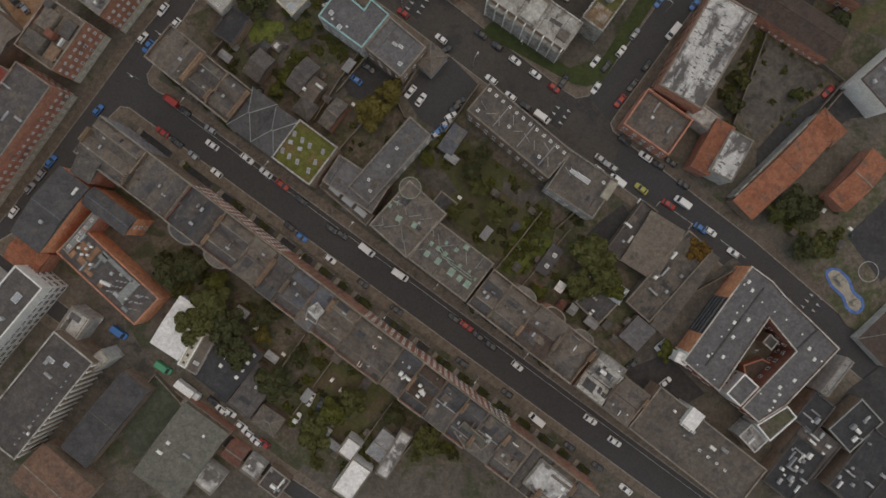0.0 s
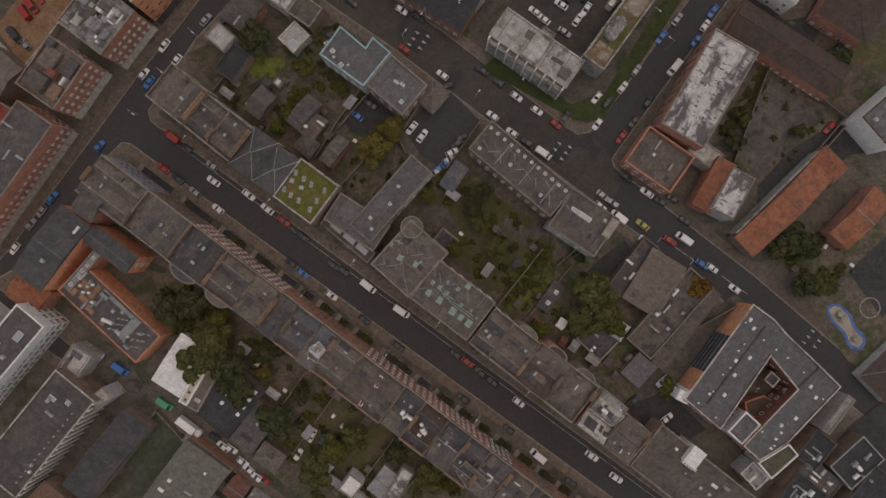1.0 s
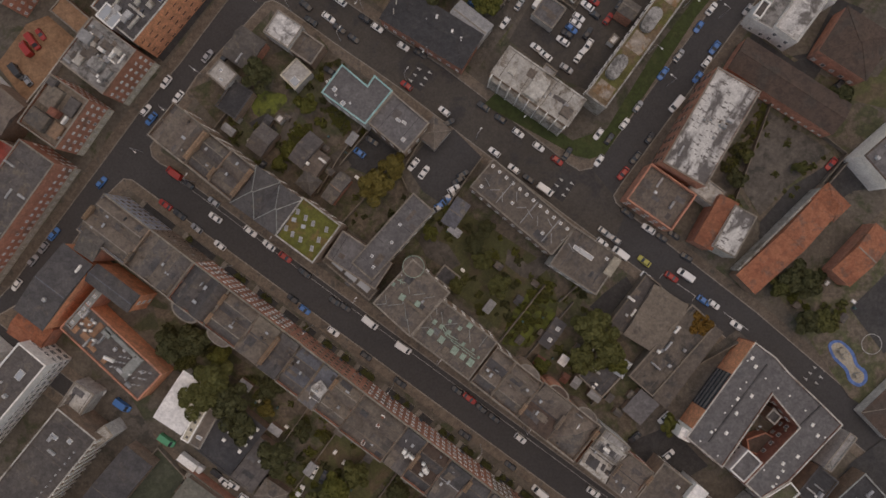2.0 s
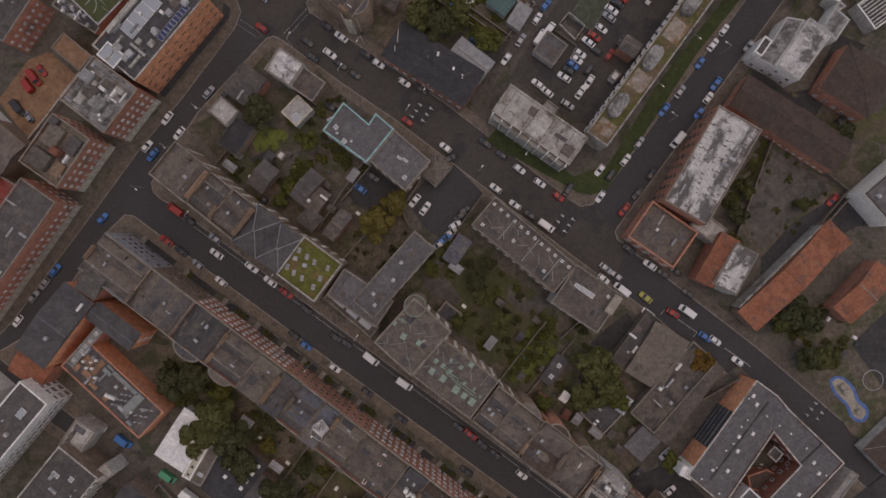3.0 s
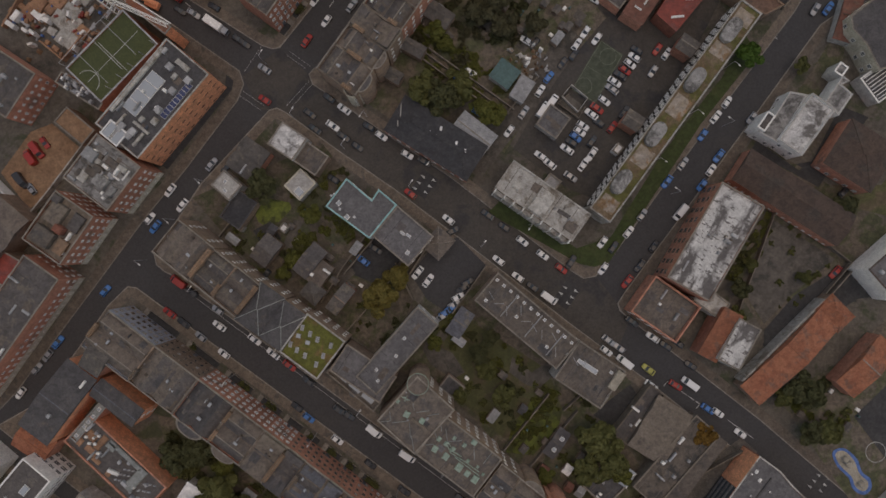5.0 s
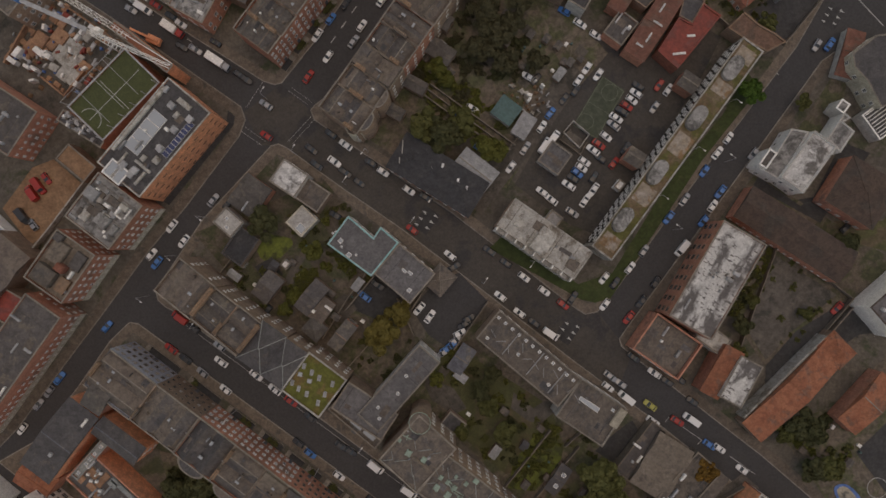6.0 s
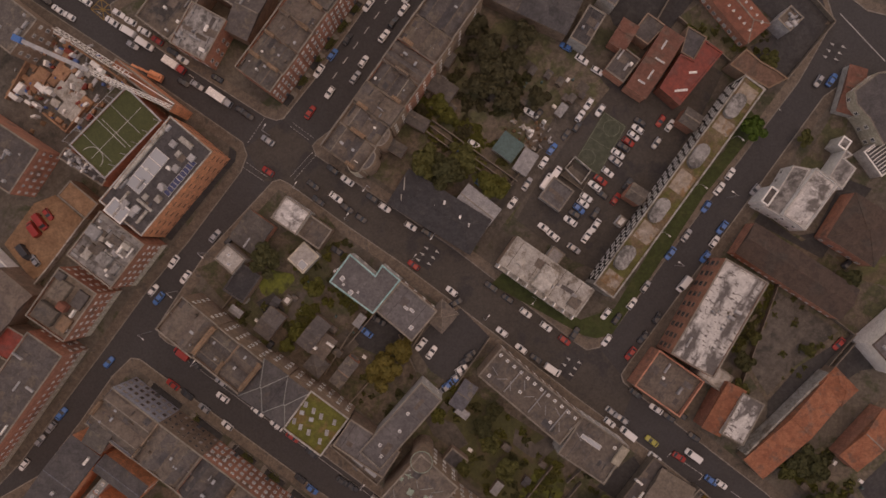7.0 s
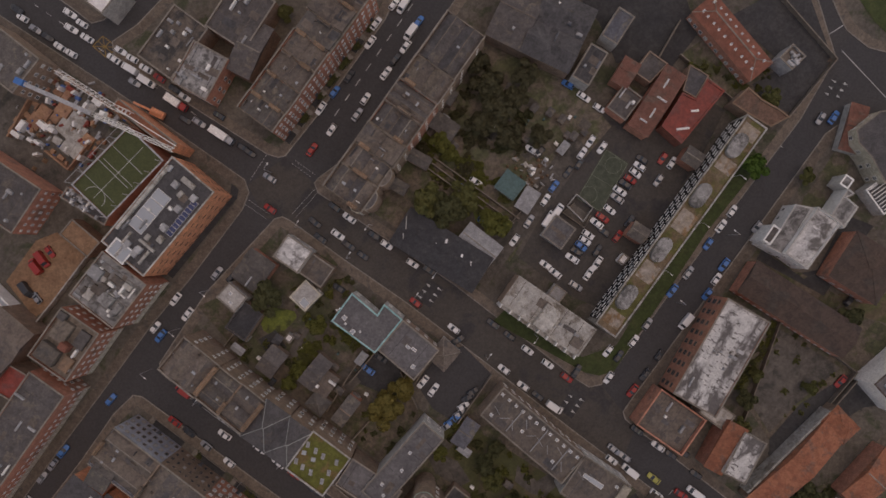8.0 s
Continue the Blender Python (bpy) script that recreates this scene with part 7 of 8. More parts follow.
for bx, by in [(-22.9, 113.8), (-17.2, 124.3), (-28.2, 106.4), (-11.1, 132.7)]:
    prism("bow_return", "bowed stone rear bay of the terrace", "building", bowed(bx, by, 4.5, 3.2, 50, 12, 0, 330), 11.5, "cream", "slate_brown", True)
for ob_, n_ in ((D3, 14),):
    for i in range(n_):
        unit(ob_, rr.uniform(-5.5, 5.5), rr.uniform(-6, 6), 14.1, rr.choice([2.2, 3.4, 1.6]), rr.choice([1.8, 2.6, 4.0]), rr.choice([0.7, 1.2, 1.8]), 0, rr.choice(["felt_pale", "lead", "felt_brown", "concrete"]), "roof_housing")

for ob_, n_, z_ in ((SQ, 6, 14.7), (H1, 7, 11.6), (W1, 6, 10.7), (CY, 6, 9.4)):
    for i in range(n_):
        unit(ob_, rr.uniform(-7, 7), rr.uniform(-3.2, 3.2), z_, rr.choice([0.5, 0.9, 0.4]), rr.choice([0.4, 0.7]), rr.choice([0.4, 0.8]), rr.choice([0, 90]), rr.choice(["lead", "steel", "felt_brown"]), "roof_vent")

prism("bow_return", "round corner bay with copper-edged felt roof", "building", bowed(-9.6, 17.8, 3.3, 3.3, 0, 14, 0, 332), 15.4, "brick_dull", "felt_brown", True, "copper")
for q, roof_, label_ in (((36.7, -11.9, 2.2, 2.9, -35.0, 2.6), "whiteroof", "small white-roofed garden shed"),
                         ((29.1, -12.2, 2.5, 3.0, -33.6, 2.6), "tile_mid", "small red-roofed garden shed"), ((40.6, -18.9, 2.2, 3.1, -35.2, 2.6), "lead", "small metal-roofed garden shed"),
                         ((37.2, -17.5, 1.9, 2.7, -33.7, 2.4), "tile_mid", "small red-roofed garden shed"), ((22.7, 6.9, 1.9, 2.7, -33.7, 2.4), "felt_dark", "small dark garden shed"),
                         ((-23.9, -41.9, 2.2, 3.9, -35.0, 2.6), "slate_soot", "small dark garden shed"), ((-32.7, -33.4, 2.7, 4.4, -36.7, 2.6), "slate_brown", "small brown-roofed garden shed"),
                         ((-14.9, -51.1, 2.6, 4.0, -33.8, 2.6), "lead", "small metal-roofed garden shed"), ((-55.8, 63.2, 2.2, 2.9, -35.0, 2.4), "felt_dark", "small dark garden shed")):
    block("shed", label_, "shed", *q, "brick_dull", roof_, top="gable", rise=0.6, coping=roof_)

prism("roof_room", "flaking white roof set among the slates", "building", [(-39.6, -17.3), (-36.8, -15.4), (-34.6, -18.2), (-36.4, -20.2), (-37.2, -22.2), (-40.3, -20.0)], 14.6, "render", "limewash", False)
prism("roof_room", "grey-green hipped roof room among the slates", "building", [(6.3, -50.4), (13.6, -56.9), (11.2, -59.0), (8.9, -56.7), (6.6, -58.7), (3.1, -53.4)], 14.9, "brick_dull", "felt_green", False, "stone")
for x, y in ((-19.3, -27.4), (-23.8, -32.7)):
    rl = thing("long_rooflight", pose(x, y, 13.2, 0, 0, 62), "long white-framed rooflight among brown slates", "rooflight")
    part("frame", stepped("frame", [(1.9, 0.55, 0), (1.9, 0.55, 1.5), (1.75, 0.4, 1.55)], [M["white"]]), rl)
    part("glazing", stepped("glazing", [(1.7, 0.36, 1.5), (1.7, 0.36, 1.62), (1.6, 0.2, 1.75)], [M["brick_red"]]), rl)
rk = random.Random(19)
for x, y in [(-12.3, -36.5), (-11.0, -37.3), (-10.0, -38.2), (-11.7, -37.7), (-6.7, -40.0), (-5.9, -42.3), (-7.4, -43.0), (-6.4, -41.5)]:
    a_, b_ = rk.uniform(0.35, 0.8), rk.uniform(0.3, 0.6)
    ac = tagged(new("air_conditioner", stepped("air_conditioner", [(a_, b_, 0), (a_, b_, 1.8), (a_ - 0.08, b_ - 0.08, 1.86), (a_ - 0.15, b_ - 0.15, 1.86), (a_ - 0.18, b_ - 0.18, 1.95)], [M["white"]])), "white air-conditioning unit on a slate roof", "air conditioner")
    ac.matrix_world = pose(x, y, 13.2, 0, 0, rk.choice([-37, 20, 53]))
block("roof_room", "pale stained flat roof at the end of the terrace", "building", 48.9, -35.8, 9.1, 6.9, -37.5, 12.4, "render", "felt_pale", par=0.3, plant=3)
block("roof_room", "pale flat roof among the terrace slates", "building", 31.0, -68.8, 12.7, 9.1, -39.2, 15.4, "render", "limewash", par=0.3, plant=2)
block("shed", "red-roofed brick workshop beside the lane", "shed", -64.9, -63.7, 6.1, 5.8, -35.5, 3.5, "brick", "tile_mid", top="gable", rise=1.0)
block("shed", "lane-side store with flaking white roof", "shed", -59.2, -68.2, 6.1, 6.0, -35.5, 3.5, "render", "limewash", plant=2)
block("shed", "grey lane-side store with clutter", "shed", -52.5, -72.7, 7.5, 7.2, -37.4, 3.8, "brick_dull", "felt_soot", plant=6)

# ---- vehicles ----
vehicles([(-61.9, 28.6, "w"), (-56.0, 24.1, "w"), (-50.9, 20.4, "r"), (-44.8, 15.4, "k"), (-81.6, 43.5, "k"), (-73.5, 37.9, "g"), (-24.0, -0.3, "W"), (-13.5, -8.2, "W"), (3.5, -21.8, "k"), (7.4, -24.3, "r"), (11.2, -27.5, "k"), (15.3, -30.6, "k"), (46.6, -54.0, "w"), (54.3, -60.9, "w"), (-35.1, 6.3, "k"), (-31.9, 4.5, "k")], -36.5)
vehicles([(-78.9, 29.5, "g"), (-71.6, 24.1, "w"), (-88.8, 37.0, "r"), (-48.5, 7.2, "k"), (-44.8, 3.8, "b"), (-35.7, -3.2, "w"), (-25.3, -10.9, "k"), (-14.6, -19.3, "k"), (6.0, -35.9, "k"), (20.3, -45.6, "k"), (29.6, -53.8, "W"), (40.0, -62.5, "k"), (-84.3, 33.8, "k"), (48.9, -68.8, "k"), (57.8, -76.0, "w")], -36.5)
vehicles([(-73.0, 32.9, "w"), (23.5, -37.0, "w"), (-85.9, 46.9, "R")], -36.5)
vehicles([(-135.9, 11.6, "w"), (-130.8, 19.3, "g"), (-127.4, 23.4, "g"), (-124.1, 27.7, "b"), (-109.1, 44.0, "b"), (-95.0, 66.9, "w"), (-88.6, 75.8, "w"), (-75.5, 84.0, "g")], 50)
vehicles([(-84.8, 71.0, "w"), (-70.8, 82.8, "k"), (-93.3, 64.2, "b")], 50)
vehicles([(15.3, 53.6, "w"), (21.4, 48.3, "w"), (26.0, 45.2, "k"), (31.2, 41.7, "W"), (50.1, 28.3, "g"), (53.5, 25.9, "g"), (49.4, 24.9, "w"), (55.1, 21.6, "W"), (63.6, 14.0, "w")], -36)
vehicles([(-0.6, 66.5, "w"), (-12.6, 74.7, "r"), (11.9, 68.0, "k"), (17.1, 64.2, "k"), (22.8, 59.7, "w"), (29.2, 55.3, "w"), (35.1, 51.0, "r"), (57.5, 34.3, "k"), (64.1, 29.3, "w"), (68.2, 26.6, "k"), (72.1, 27.4, "k"), (76.1, 20.4, "k"), (75.7, 14.7, "W"), (91.8, -1.2, "w"), (62.7, 19.1, "y")], -36)
vehicles([(-44.5, 100.1, "k"), (-42.8, 95.1, "k"), (-37.2, 96.2, "w"), (-33.6, 101.5, "w"), (-38.3, 105.0, "k"), (-25.8, 96.0, "k"), (-21.8, 93.0, "w"), (-13.6, 87.1, "w"), (-33.8, 92.8, "k"), (-29.3, 89.6, "k"), (-58.8, 114.2, "g"), (-58.7, 104.4, "r"), (-8.2, 84.9, "k"), (71.3, 14.1, "r"), (81.5, 6.6, "b"), (84.7, 5.4, "w")], -35)
vehicles([(-138.8, 167.5, "k"), (-137.0, 164.8, "w"), (-133.0, 161.2, "g"), (-129.1, 158.7, "k"), (-125.3, 155.7, "w"), (-121.6, 153.5, "w"), (-122.0, 166.2, "w"), (-118.2, 163.0, "w"), (-121.6, 161.4, "w"), (-116.6, 158.4, "w"), (-106.0, 154.4, "w"), (-102.3, 151.9, "w"), (-108.2, 151.9, "w"), (-103.0, 148.7, "W"), (-97.5, 144.6, "W"), (-98.0, 148.7, "w"), (-93.7, 145.8, "r"), (-101.6, 144.4, "g"), (-88.9, 142.3, "k"), (-85.8, 139.8, "w"), (-85.5, 132.6, "k"), (-81.2, 131.7, "g"), (-67.2, 123.7, "k"), (-65.1, 122.2, "k"), (-74.8, 133.9, "k")], -32, seed=4)
vehicles([(-25.2, 163.0, "w"), (-27.0, 157.1, "w"), (-22.0, 147.3, "w"), (-15.8, 155.7, "w"), (-14.2, 160.1, "W"), (-16.5, 168.7, "W"), (-19.5, 169.1, "w"), (-28.5, 139.2, "w"), (-31.1, 134.2, "g"), (-38.3, 141.4, "b"), (-42.6, 136.2, "w"), (-39.2, 129.4, "w"), (-45.4, 123.1, "r"), (-33.6, 146.4, "k"), (-11.8, 163.4, "b"), (-19.0, 151.7, "k")], 54)
vehicles([(48.2, 59.4, "w")], 53)
vehicles([(48.4, 51.0, "w"), (56.4, 62.6, "w"), (60.7, 68.0, "g"), (51.6, 57.8, "k"), (68.6, 78.5, "b"), (73.6, 84.2, "g")], 53)
vehicles([(56.0, 46.9, "r"), (60.0, 51.9, "k"), (64.5, 58.1, "k"), (72.7, 68.8, "W"), (79.6, 77.4, "b"), (82.5, 82.2, "w"), (85.0, 86.7, "b")], 53)
vehicles([(79.9, 93.3, "b"), (84.0, 99.0, "w"), (87.5, 103.7, "w"), (95.4, 98.7, "g")], 53)
vehicles([(-10.3, 49.7, "w"), (-7.0, 47.2, "w")], 52, z=K + 0.1)
vehicles([(0.1, 38.4, "b"), (5.4, 46.6, "k"), (-3.0, 35.6, "g"), (-1.5, 37.0, "b"), (1.2, 39.7, "g"), (2.4, 42.0, "w"), (3.9, 44.7, "k"), (0.6, 62.8, "k")], 30, z=K + 0.1)
vehicles([(-27.6, 53.6, "b"), (-23.5, 57.2, "k")], -36, z=K + 0.1)
vehicles([(58.9, 120.0, "k"), (58.2, 117.8, "w"), (56.8, 115.7, "w"), (55.2, 113.7, "r"), (53.7, 112.1, "k"), (51.9, 110.0, "w"), (51.1, 107.7, "g"), (48.7, 104.1, "w"), (46.4, 101.6, "r"), (44.6, 99.8, "w"), (46.9, 97.1, "k"), (41.9, 96.2, "w"), (40.9, 94.3, "w"), (39.6, 92.6, "b"), (38.2, 90.9, "k"), (36.9, 88.7, "w"), (38.0, 80.0, "g"), (28.5, 86.6, "w"), (31.4, 84.1, "w")], -36, z=K + 0.1)
vehicles([(65.5, 120.4, "r"), (68.4, 118.9, "w"), (64.1, 113.4, "g"), (55.0, 100.3, "k"), (51.2, 95.7, "r"), (44.8, 91.2, "k"), (44.8, 87.3, "w"), (42.1, 83.9, "w")], 54, z=K + 0.1)
vehicles([(29.3, 101.2, "W"), (32.0, 103.5, "W"), (28.4, 107.2, "w"), (31.1, 111.5, "b"), (23.2, 100.4, "g"), (18.6, 94.5, "w"), (35.5, 116.0, "k"), (39.1, 118.7, "k"), (40.0, 121.9, "w"), (42.7, 125.8, "w"), (46.3, 123.7, "w"), (26.6, 122.2, "k")], 54, z=K + 0.1)
vehicles([(8.8, 100.3, "b"), (40.5, 139.8, "w"), (45.4, 136.2, "w"), (25.4, 151.2, "b"), (32.0, 148.2, "k"), (2.1, 111.2, "b"), (6.4, 113.0, "w"), (-36.9, 79.3, "k"), (35.5, 143.7, "b"), (23.9, 123.1, "w")], -33, z=K + 0.1)
vehicles([(-110.2, -21.1, "W"), (-102.2, -26.4, "B"), (-88.2, -37.5, "N"), (-72.7, -48.2, "k"), (-70.0, -50.9, "w"), (-67.3, -51.8, "w"), (-63.7, -55.9, "w"), (-61.9, -58.1, "w"), (-59.2, -60.8, "w"), (-56.6, -61.6, "r")], -37)
vehicles([(-41.9, -47.5, "w"), (-46.2, -53.6, "w"), (-38.7, -49.1, "k")], 62, z=K + 0.1)
vehicles([(68.9, -30.4, "w"), (70.3, -42.0, "w"), (59.6, -36.6, "k")], 40, z=K + 0.1)
vehicles([(-132.6, 86.2, "R"), (-130.4, 88.4, "R"), (-128.2, 90.8, "r"), (-135.4, 78.8, "K"), (-132.4, 76.2, "g")], -52, z=K + 0.1)
garden_wall([(-113.4, 92.4), (-126.8, 74.6), (-133.4, 66.6)], 2.6, 0.4, "concrete", "pale concrete yard wall", "yard_wall")
vehicles([(118.7, 88.0, "w"), (38.2, 53.1, "k")], 54, z=K + 0.1)
vehicles([(115.4, 133.0, "g"), (119.5, 133.3, "b"), (123.1, 93.7, "b"), (-58.3, 49.0, "k")], 56, z=K + 0.1)
vehicles([(121.7, 49.9, "r"), (124.4, 75.3, "k"), (-78.5, -47.7, "w")], 45, z=K + 0.1)
truck = thing("box_truck", pose(-80.1, -44.3, 0.03, 0, 0, -37), "white box truck parked in the lane", "truck")
part("cargo_box", bevelled("cargo_box", [(-4.2, -1.2, 0.9, 2.4, 1.2, 3.5)], M["white"], 0.06), truck)
part("cab", bevelled("cab", [(2.5, -1.1, 0.5, 4.3, 1.1, 2.6)], PAINT["w"][1], 0.2), truck)
for x in (-3, 3.2):
    for y in (-1, 1):
        part("wheel", SHARED["wheel"], truck, pose(x, y, 0.32))

# ---- trees and bushes ----
for i, (x, y, r, kind) in enumerate([(*p[:2], *q) for p, q in zip(
        [(-49.0, 74.5, "a"), (-57.6, 76.8, "a"), (-16.8, 49.0, "a"), (-21.6, 42.0, "a"), (-22.0, 45.5, "a"), (9.3, 23.4, "a"), (11.0, 19.4, "a"), (24.0, 4.7, "a"), (29.2, 7.3, "a"), (26.6, 0.3, "a"), (45.7, -0.5, "a"), (49.2, -9.2, "a"), (42.3, -10.9, "a"), (52.7, -12.7, "a"), (30.1, -13.5, "a"), (78.7, -0.5, "a"), (70.0, -31.8, "a"), (-71.5, -16.1, "a"), (-75.8, -23.1, "a"), (-67.1, -23.1, "a"), (-69.7, -10.9, "a"), (-84.5, -6.6, "a"), (-77.5, -5.7, "a"), (-55.8, -26.6, "a"), (-63.6, -31.8, "a"), (-51.5, -40.5, "a"), (-35.0, -50.9, "a"), (-39.3, -56.1, "a")],
        [(1.5, "leaf_bright"), (4.8, "leaf_dark"), (4.5, "leaf_gold"), (5, "leaf_gold"), (3, "leaf_gold"), (3.5, "leaf_dark"), (3, "leaf"), (1.4, "leaf_bright"), (1.6, "leaf_bright"), (1.5, "leaf_bright"), (6, "leaf"), (5.5, "leaf"), (4.5, "leaf"), (3.5, "leaf_bright"), (3, "leaf_bright"), (3.4, "leaf_rust"), (3, "leaf_bright"), (6.5, "leaf"), (5.5, "leaf"), (5.5, "leaf_dark"), (4, "leaf_bright"), (5, "leaf_dark"), (5, "leaf_dark"), (3, "leaf_gold"), (5, "leaf_dark"), (5.5, "leaf_dark"), (5, "leaf_bright"), (5, "leaf")])]):
    tree(x, y, r, kind, seed=i)
for i, (x, y, r, kind) in enumerate([(*p[:2], *q) for p, q in zip(
        [(-27.5, -46.3, "a"), (-15.2, -51.6, "a"), (-4.7, -58.6, "a"), (-45.0, -34.0, "a"), (-53.8, -20.0, "a"), (107.7, 14.3, "a"), (113.0, 11.6, "a"), (103.3, 11.6, "a"), (112.1, 0.2, "a"), (116.5, 1.1, "a"), (93.7, 52.0, "a"), (90.2, 45.0, "a"), (88.4, 36.2, "a"), (111.2, 48.5, "a"), (114.7, 30.9, "a"), (-4.7, 28.3, "a"), (2.4, 11.6, "a"), (16.4, 11.6, "a"), (-49.4, 53.8, "a"), (-52.0, 49.4, "a"), (-43.3, 67.8, "a"), (14.7, -50.7, "a")],
        [(4, "leaf"), (4, "leaf_dark"), (4.5, "leaf"), (3, "leaf_dark"), (4.5, "leaf_dark"), (4.6, "leaf_dark"), (4, "leaf_dark"), (3.5, "leaf"), (4, "leaf_dark"), (4, "leaf"), (2.5, "leaf"), (3, "leaf_dark"), (3, "leaf"), (2.5, "leaf"), (2, "leaf_dark"), (2.5, "leaf_bright"), (3, "leaf"), (3.5, "leaf"), (2.5, "leaf_bright"), (2.5, "leaf_bright"), (3, "leaf_bright"), (2.2, "leaf_bright")])]):
    tree(x, y, r, kind, seed=i + 40)
for i, (x, y, r, kind) in enumerate([(*p[:2], *q) for p, q in zip(
        [(-2.9, 103.1, "a"), (-8.1, 106.6, "a"), (2.3, 107.5, "a"), (11.0, 100.5, "a"), (13.6, 98.8, "a"), (4.0, 104.9, "a"), (9.2, 142.2, "a"), (12.7, 133.5, "a"), (17.9, 138.7, "a"), (7.5, 130.1, "a"), (16.2, 126.6, "a"), (5.8, 149.2, "a"), (-1.2, 121.4, "a"), (-4.7, 124.8, "a"), (92.6, 117.9, "a"), (73.5, 147.4, "a"), (85.6, 157.8, "a"), (97.8, 138.7, "a"), (26.6, 126.6, "a"), (21.4, 145.7, "a"), (109.9, 114.4, "a"), (122.1, 71.0, "a"), (130.8, 83.2, "a"), (-63.7, 157.8, "a"), (-53.3, 164.8, "a")],
        [(6, "leaf_dark"), (5, "leaf"), (4.5, "leaf"), (4, "leaf_bright"), (3.5, "leaf_bright"), (2.5, "leaf_bright"), (5.5, "leaf_dull"), (5, "leaf_dull"), (4, "leaf_dull"), (4.5, "leaf_dull"), (4, "leaf_dull"), (4, "leaf_dull"), (3, "leaf_bright"), (3, "leaf_bright"), (4.0, "leaf_green"), (2.5, "leaf_bright"), (3, "leaf"), (3, "leaf"), (4, "leaf_dull"), (4, "leaf_dull"), (2.5, "leaf"), (4, "leaf_dark"), (3.5, "leaf"), (4, "leaf_dull"), (3, "leaf")])]):
    tree(x, y, r, kind, seed=i + 80, where="among rough plots behind the terrace")

rb = random.Random(77)
low = []
CLEAR = [(-56.0, 68.8, 6.0), (3.0, 22.0, 3.5)]
def scatter(pts, n, kinds, rmin=0.7, rmax=1.7):
    """Bushes at random inside a polygon."""
    xs, ys = [p[0] for p in pts], [p[1] for p in pts]
    made = 0
    for _ in range(n * 6):
        if made == n:
            break
        x, y = rb.uniform(min(xs), max(xs)), rb.uniform(min(ys), max(ys))
        inside = False
        for (x0, y0), (x1, y1) in zip(pts, pts[1:] + pts[:1]):
            if (y0 > y) != (y1 > y) and x < (x1 - x0) * (y - y0) / (y1 - y0) + x0:
                inside = not inside
        if inside and all(math.hypot(x - cx, y - cy) > cr for cx, cy, cr in CLEAR):
            r, kind, seed = rb.uniform(rmin, rmax), rb.choice(kinds), rb.randrange(999)
            if made % 5 < 3:
                bush(x, y, r, kind, seed)
            else:
                low.append((x, y, r * 0.9, kind, seed))
            made += 1
KD = ["leaf", "leaf_dark", "leaf", "leaf_bright"]
scatter([(-7.4, 31.4), (0.6, 36.8), (11.4, 31.4), (31.1, 18.8), (47.3, 6.3), (54.5, -6.3), (45.5, -20.7), (31.1, -9.9), (16.8, -2.7), (2.4, 9.8)], 70, KD)
scatter([(-72.9, 58.3), (-51.4, 79.8), (-33.5, 79.8), (-29.9, 58.3), (-44.2, 58.3), (-55.0, 47.5)], 40, KD)
scatter([(-65.8, -11.7), (-40.6, -26.0), (9.6, -67.7), (-40.6, -70.9), (-51.4, -49.4), (-69.3, -31.4)], 70, KD, 0.8, 2.0)
scatter([(-92.7, 2.7), (-81.9, 0.9), (-69.3, -9.9), (-80.1, -20.7)], 16, ["leaf_dark", "leaf"], 1.0, 2.4)
scatter([(-13.7, 129.5), (4.3, 152.9), (24.0, 143.9), (24.0, 120.6), (9.7, 113.4), (-8.3, 111.6)], 50, ["leaf_dark", "leaf_dull", "leaf_dull"], 0.8, 2.2)
scatter([(90.4, 47.5), (101.1, 69.1), (122.7, 54.7), (106.5, 35.0)], 14, ["leaf"], 0.5, 1.3)
scatter([(100.0, 68.0), (103.0, 65.5), (89.0, 46.0), (86.5, 48.0)], 44, ["leaf", "leaf_bright", "leaf_dark"], 0.6, 1.3)
scatter([(102.9, 9.8), (120.9, 17.0), (129.8, 6.3), (120.9, -6.3)], 22, KD, 0.8, 2.0)
scatter([(28.0, 11.5), (35.1, 5.6), (34.3, 1.1), (26.2, -7.9), (18.5, -7.0), (19.9, 1.1)], 22, ["leaf_bright", "leaf_bright", "leaf"], 0.5, 1.2)
scatter([(-13.1, 128.1), (-9.5, 128.9), (14.8, 113.1), (12.4, 110.2)], 34, ["leaf_bright"], 0.8, 1.5)
scatter([(-54.6, 49.8), (-52.4, 47.4), (-42.4, 60.8), (-44.6, 63.2)], 46, ["leaf_bright", "leaf"], 0.7, 1.2)
scatter([(-40.5, 67.8), (-38.4, 69.9), (-25.0, 59.6), (-25.9, 57.5)], 20, ["leaf", "leaf_bright"], 0.5, 0.9)
scatter([(-40.2, 80.0), (-35.2, 84.4), (-31.7, 80.9), (-34.5, 80.6), (-36.0, 82.0), (-38.4, 79.4)], 16, ["leaf_dark", "leaf"], 0.5, 0.9)
scatter([(-33.5, 29.6), (-26.3, 47.5), (-15.5, 43.9), (-11.9, 38.6), (-26.3, 20.6)], 14, ["leaf_dark", "leaf"], 0.5, 1.2)
scatter([(76.1, 147.5), (88.6, 160.1), (103.0, 143.9), (88.6, 140.3)], 14, KD, 0.5, 1.4)
scatter([(-8.3, 126.0), (16.8, 108.0), (15.1, 99.0), (-11.9, 117.0)], 26, ["leaf_bright", "leaf"], 0.8, 1.8)

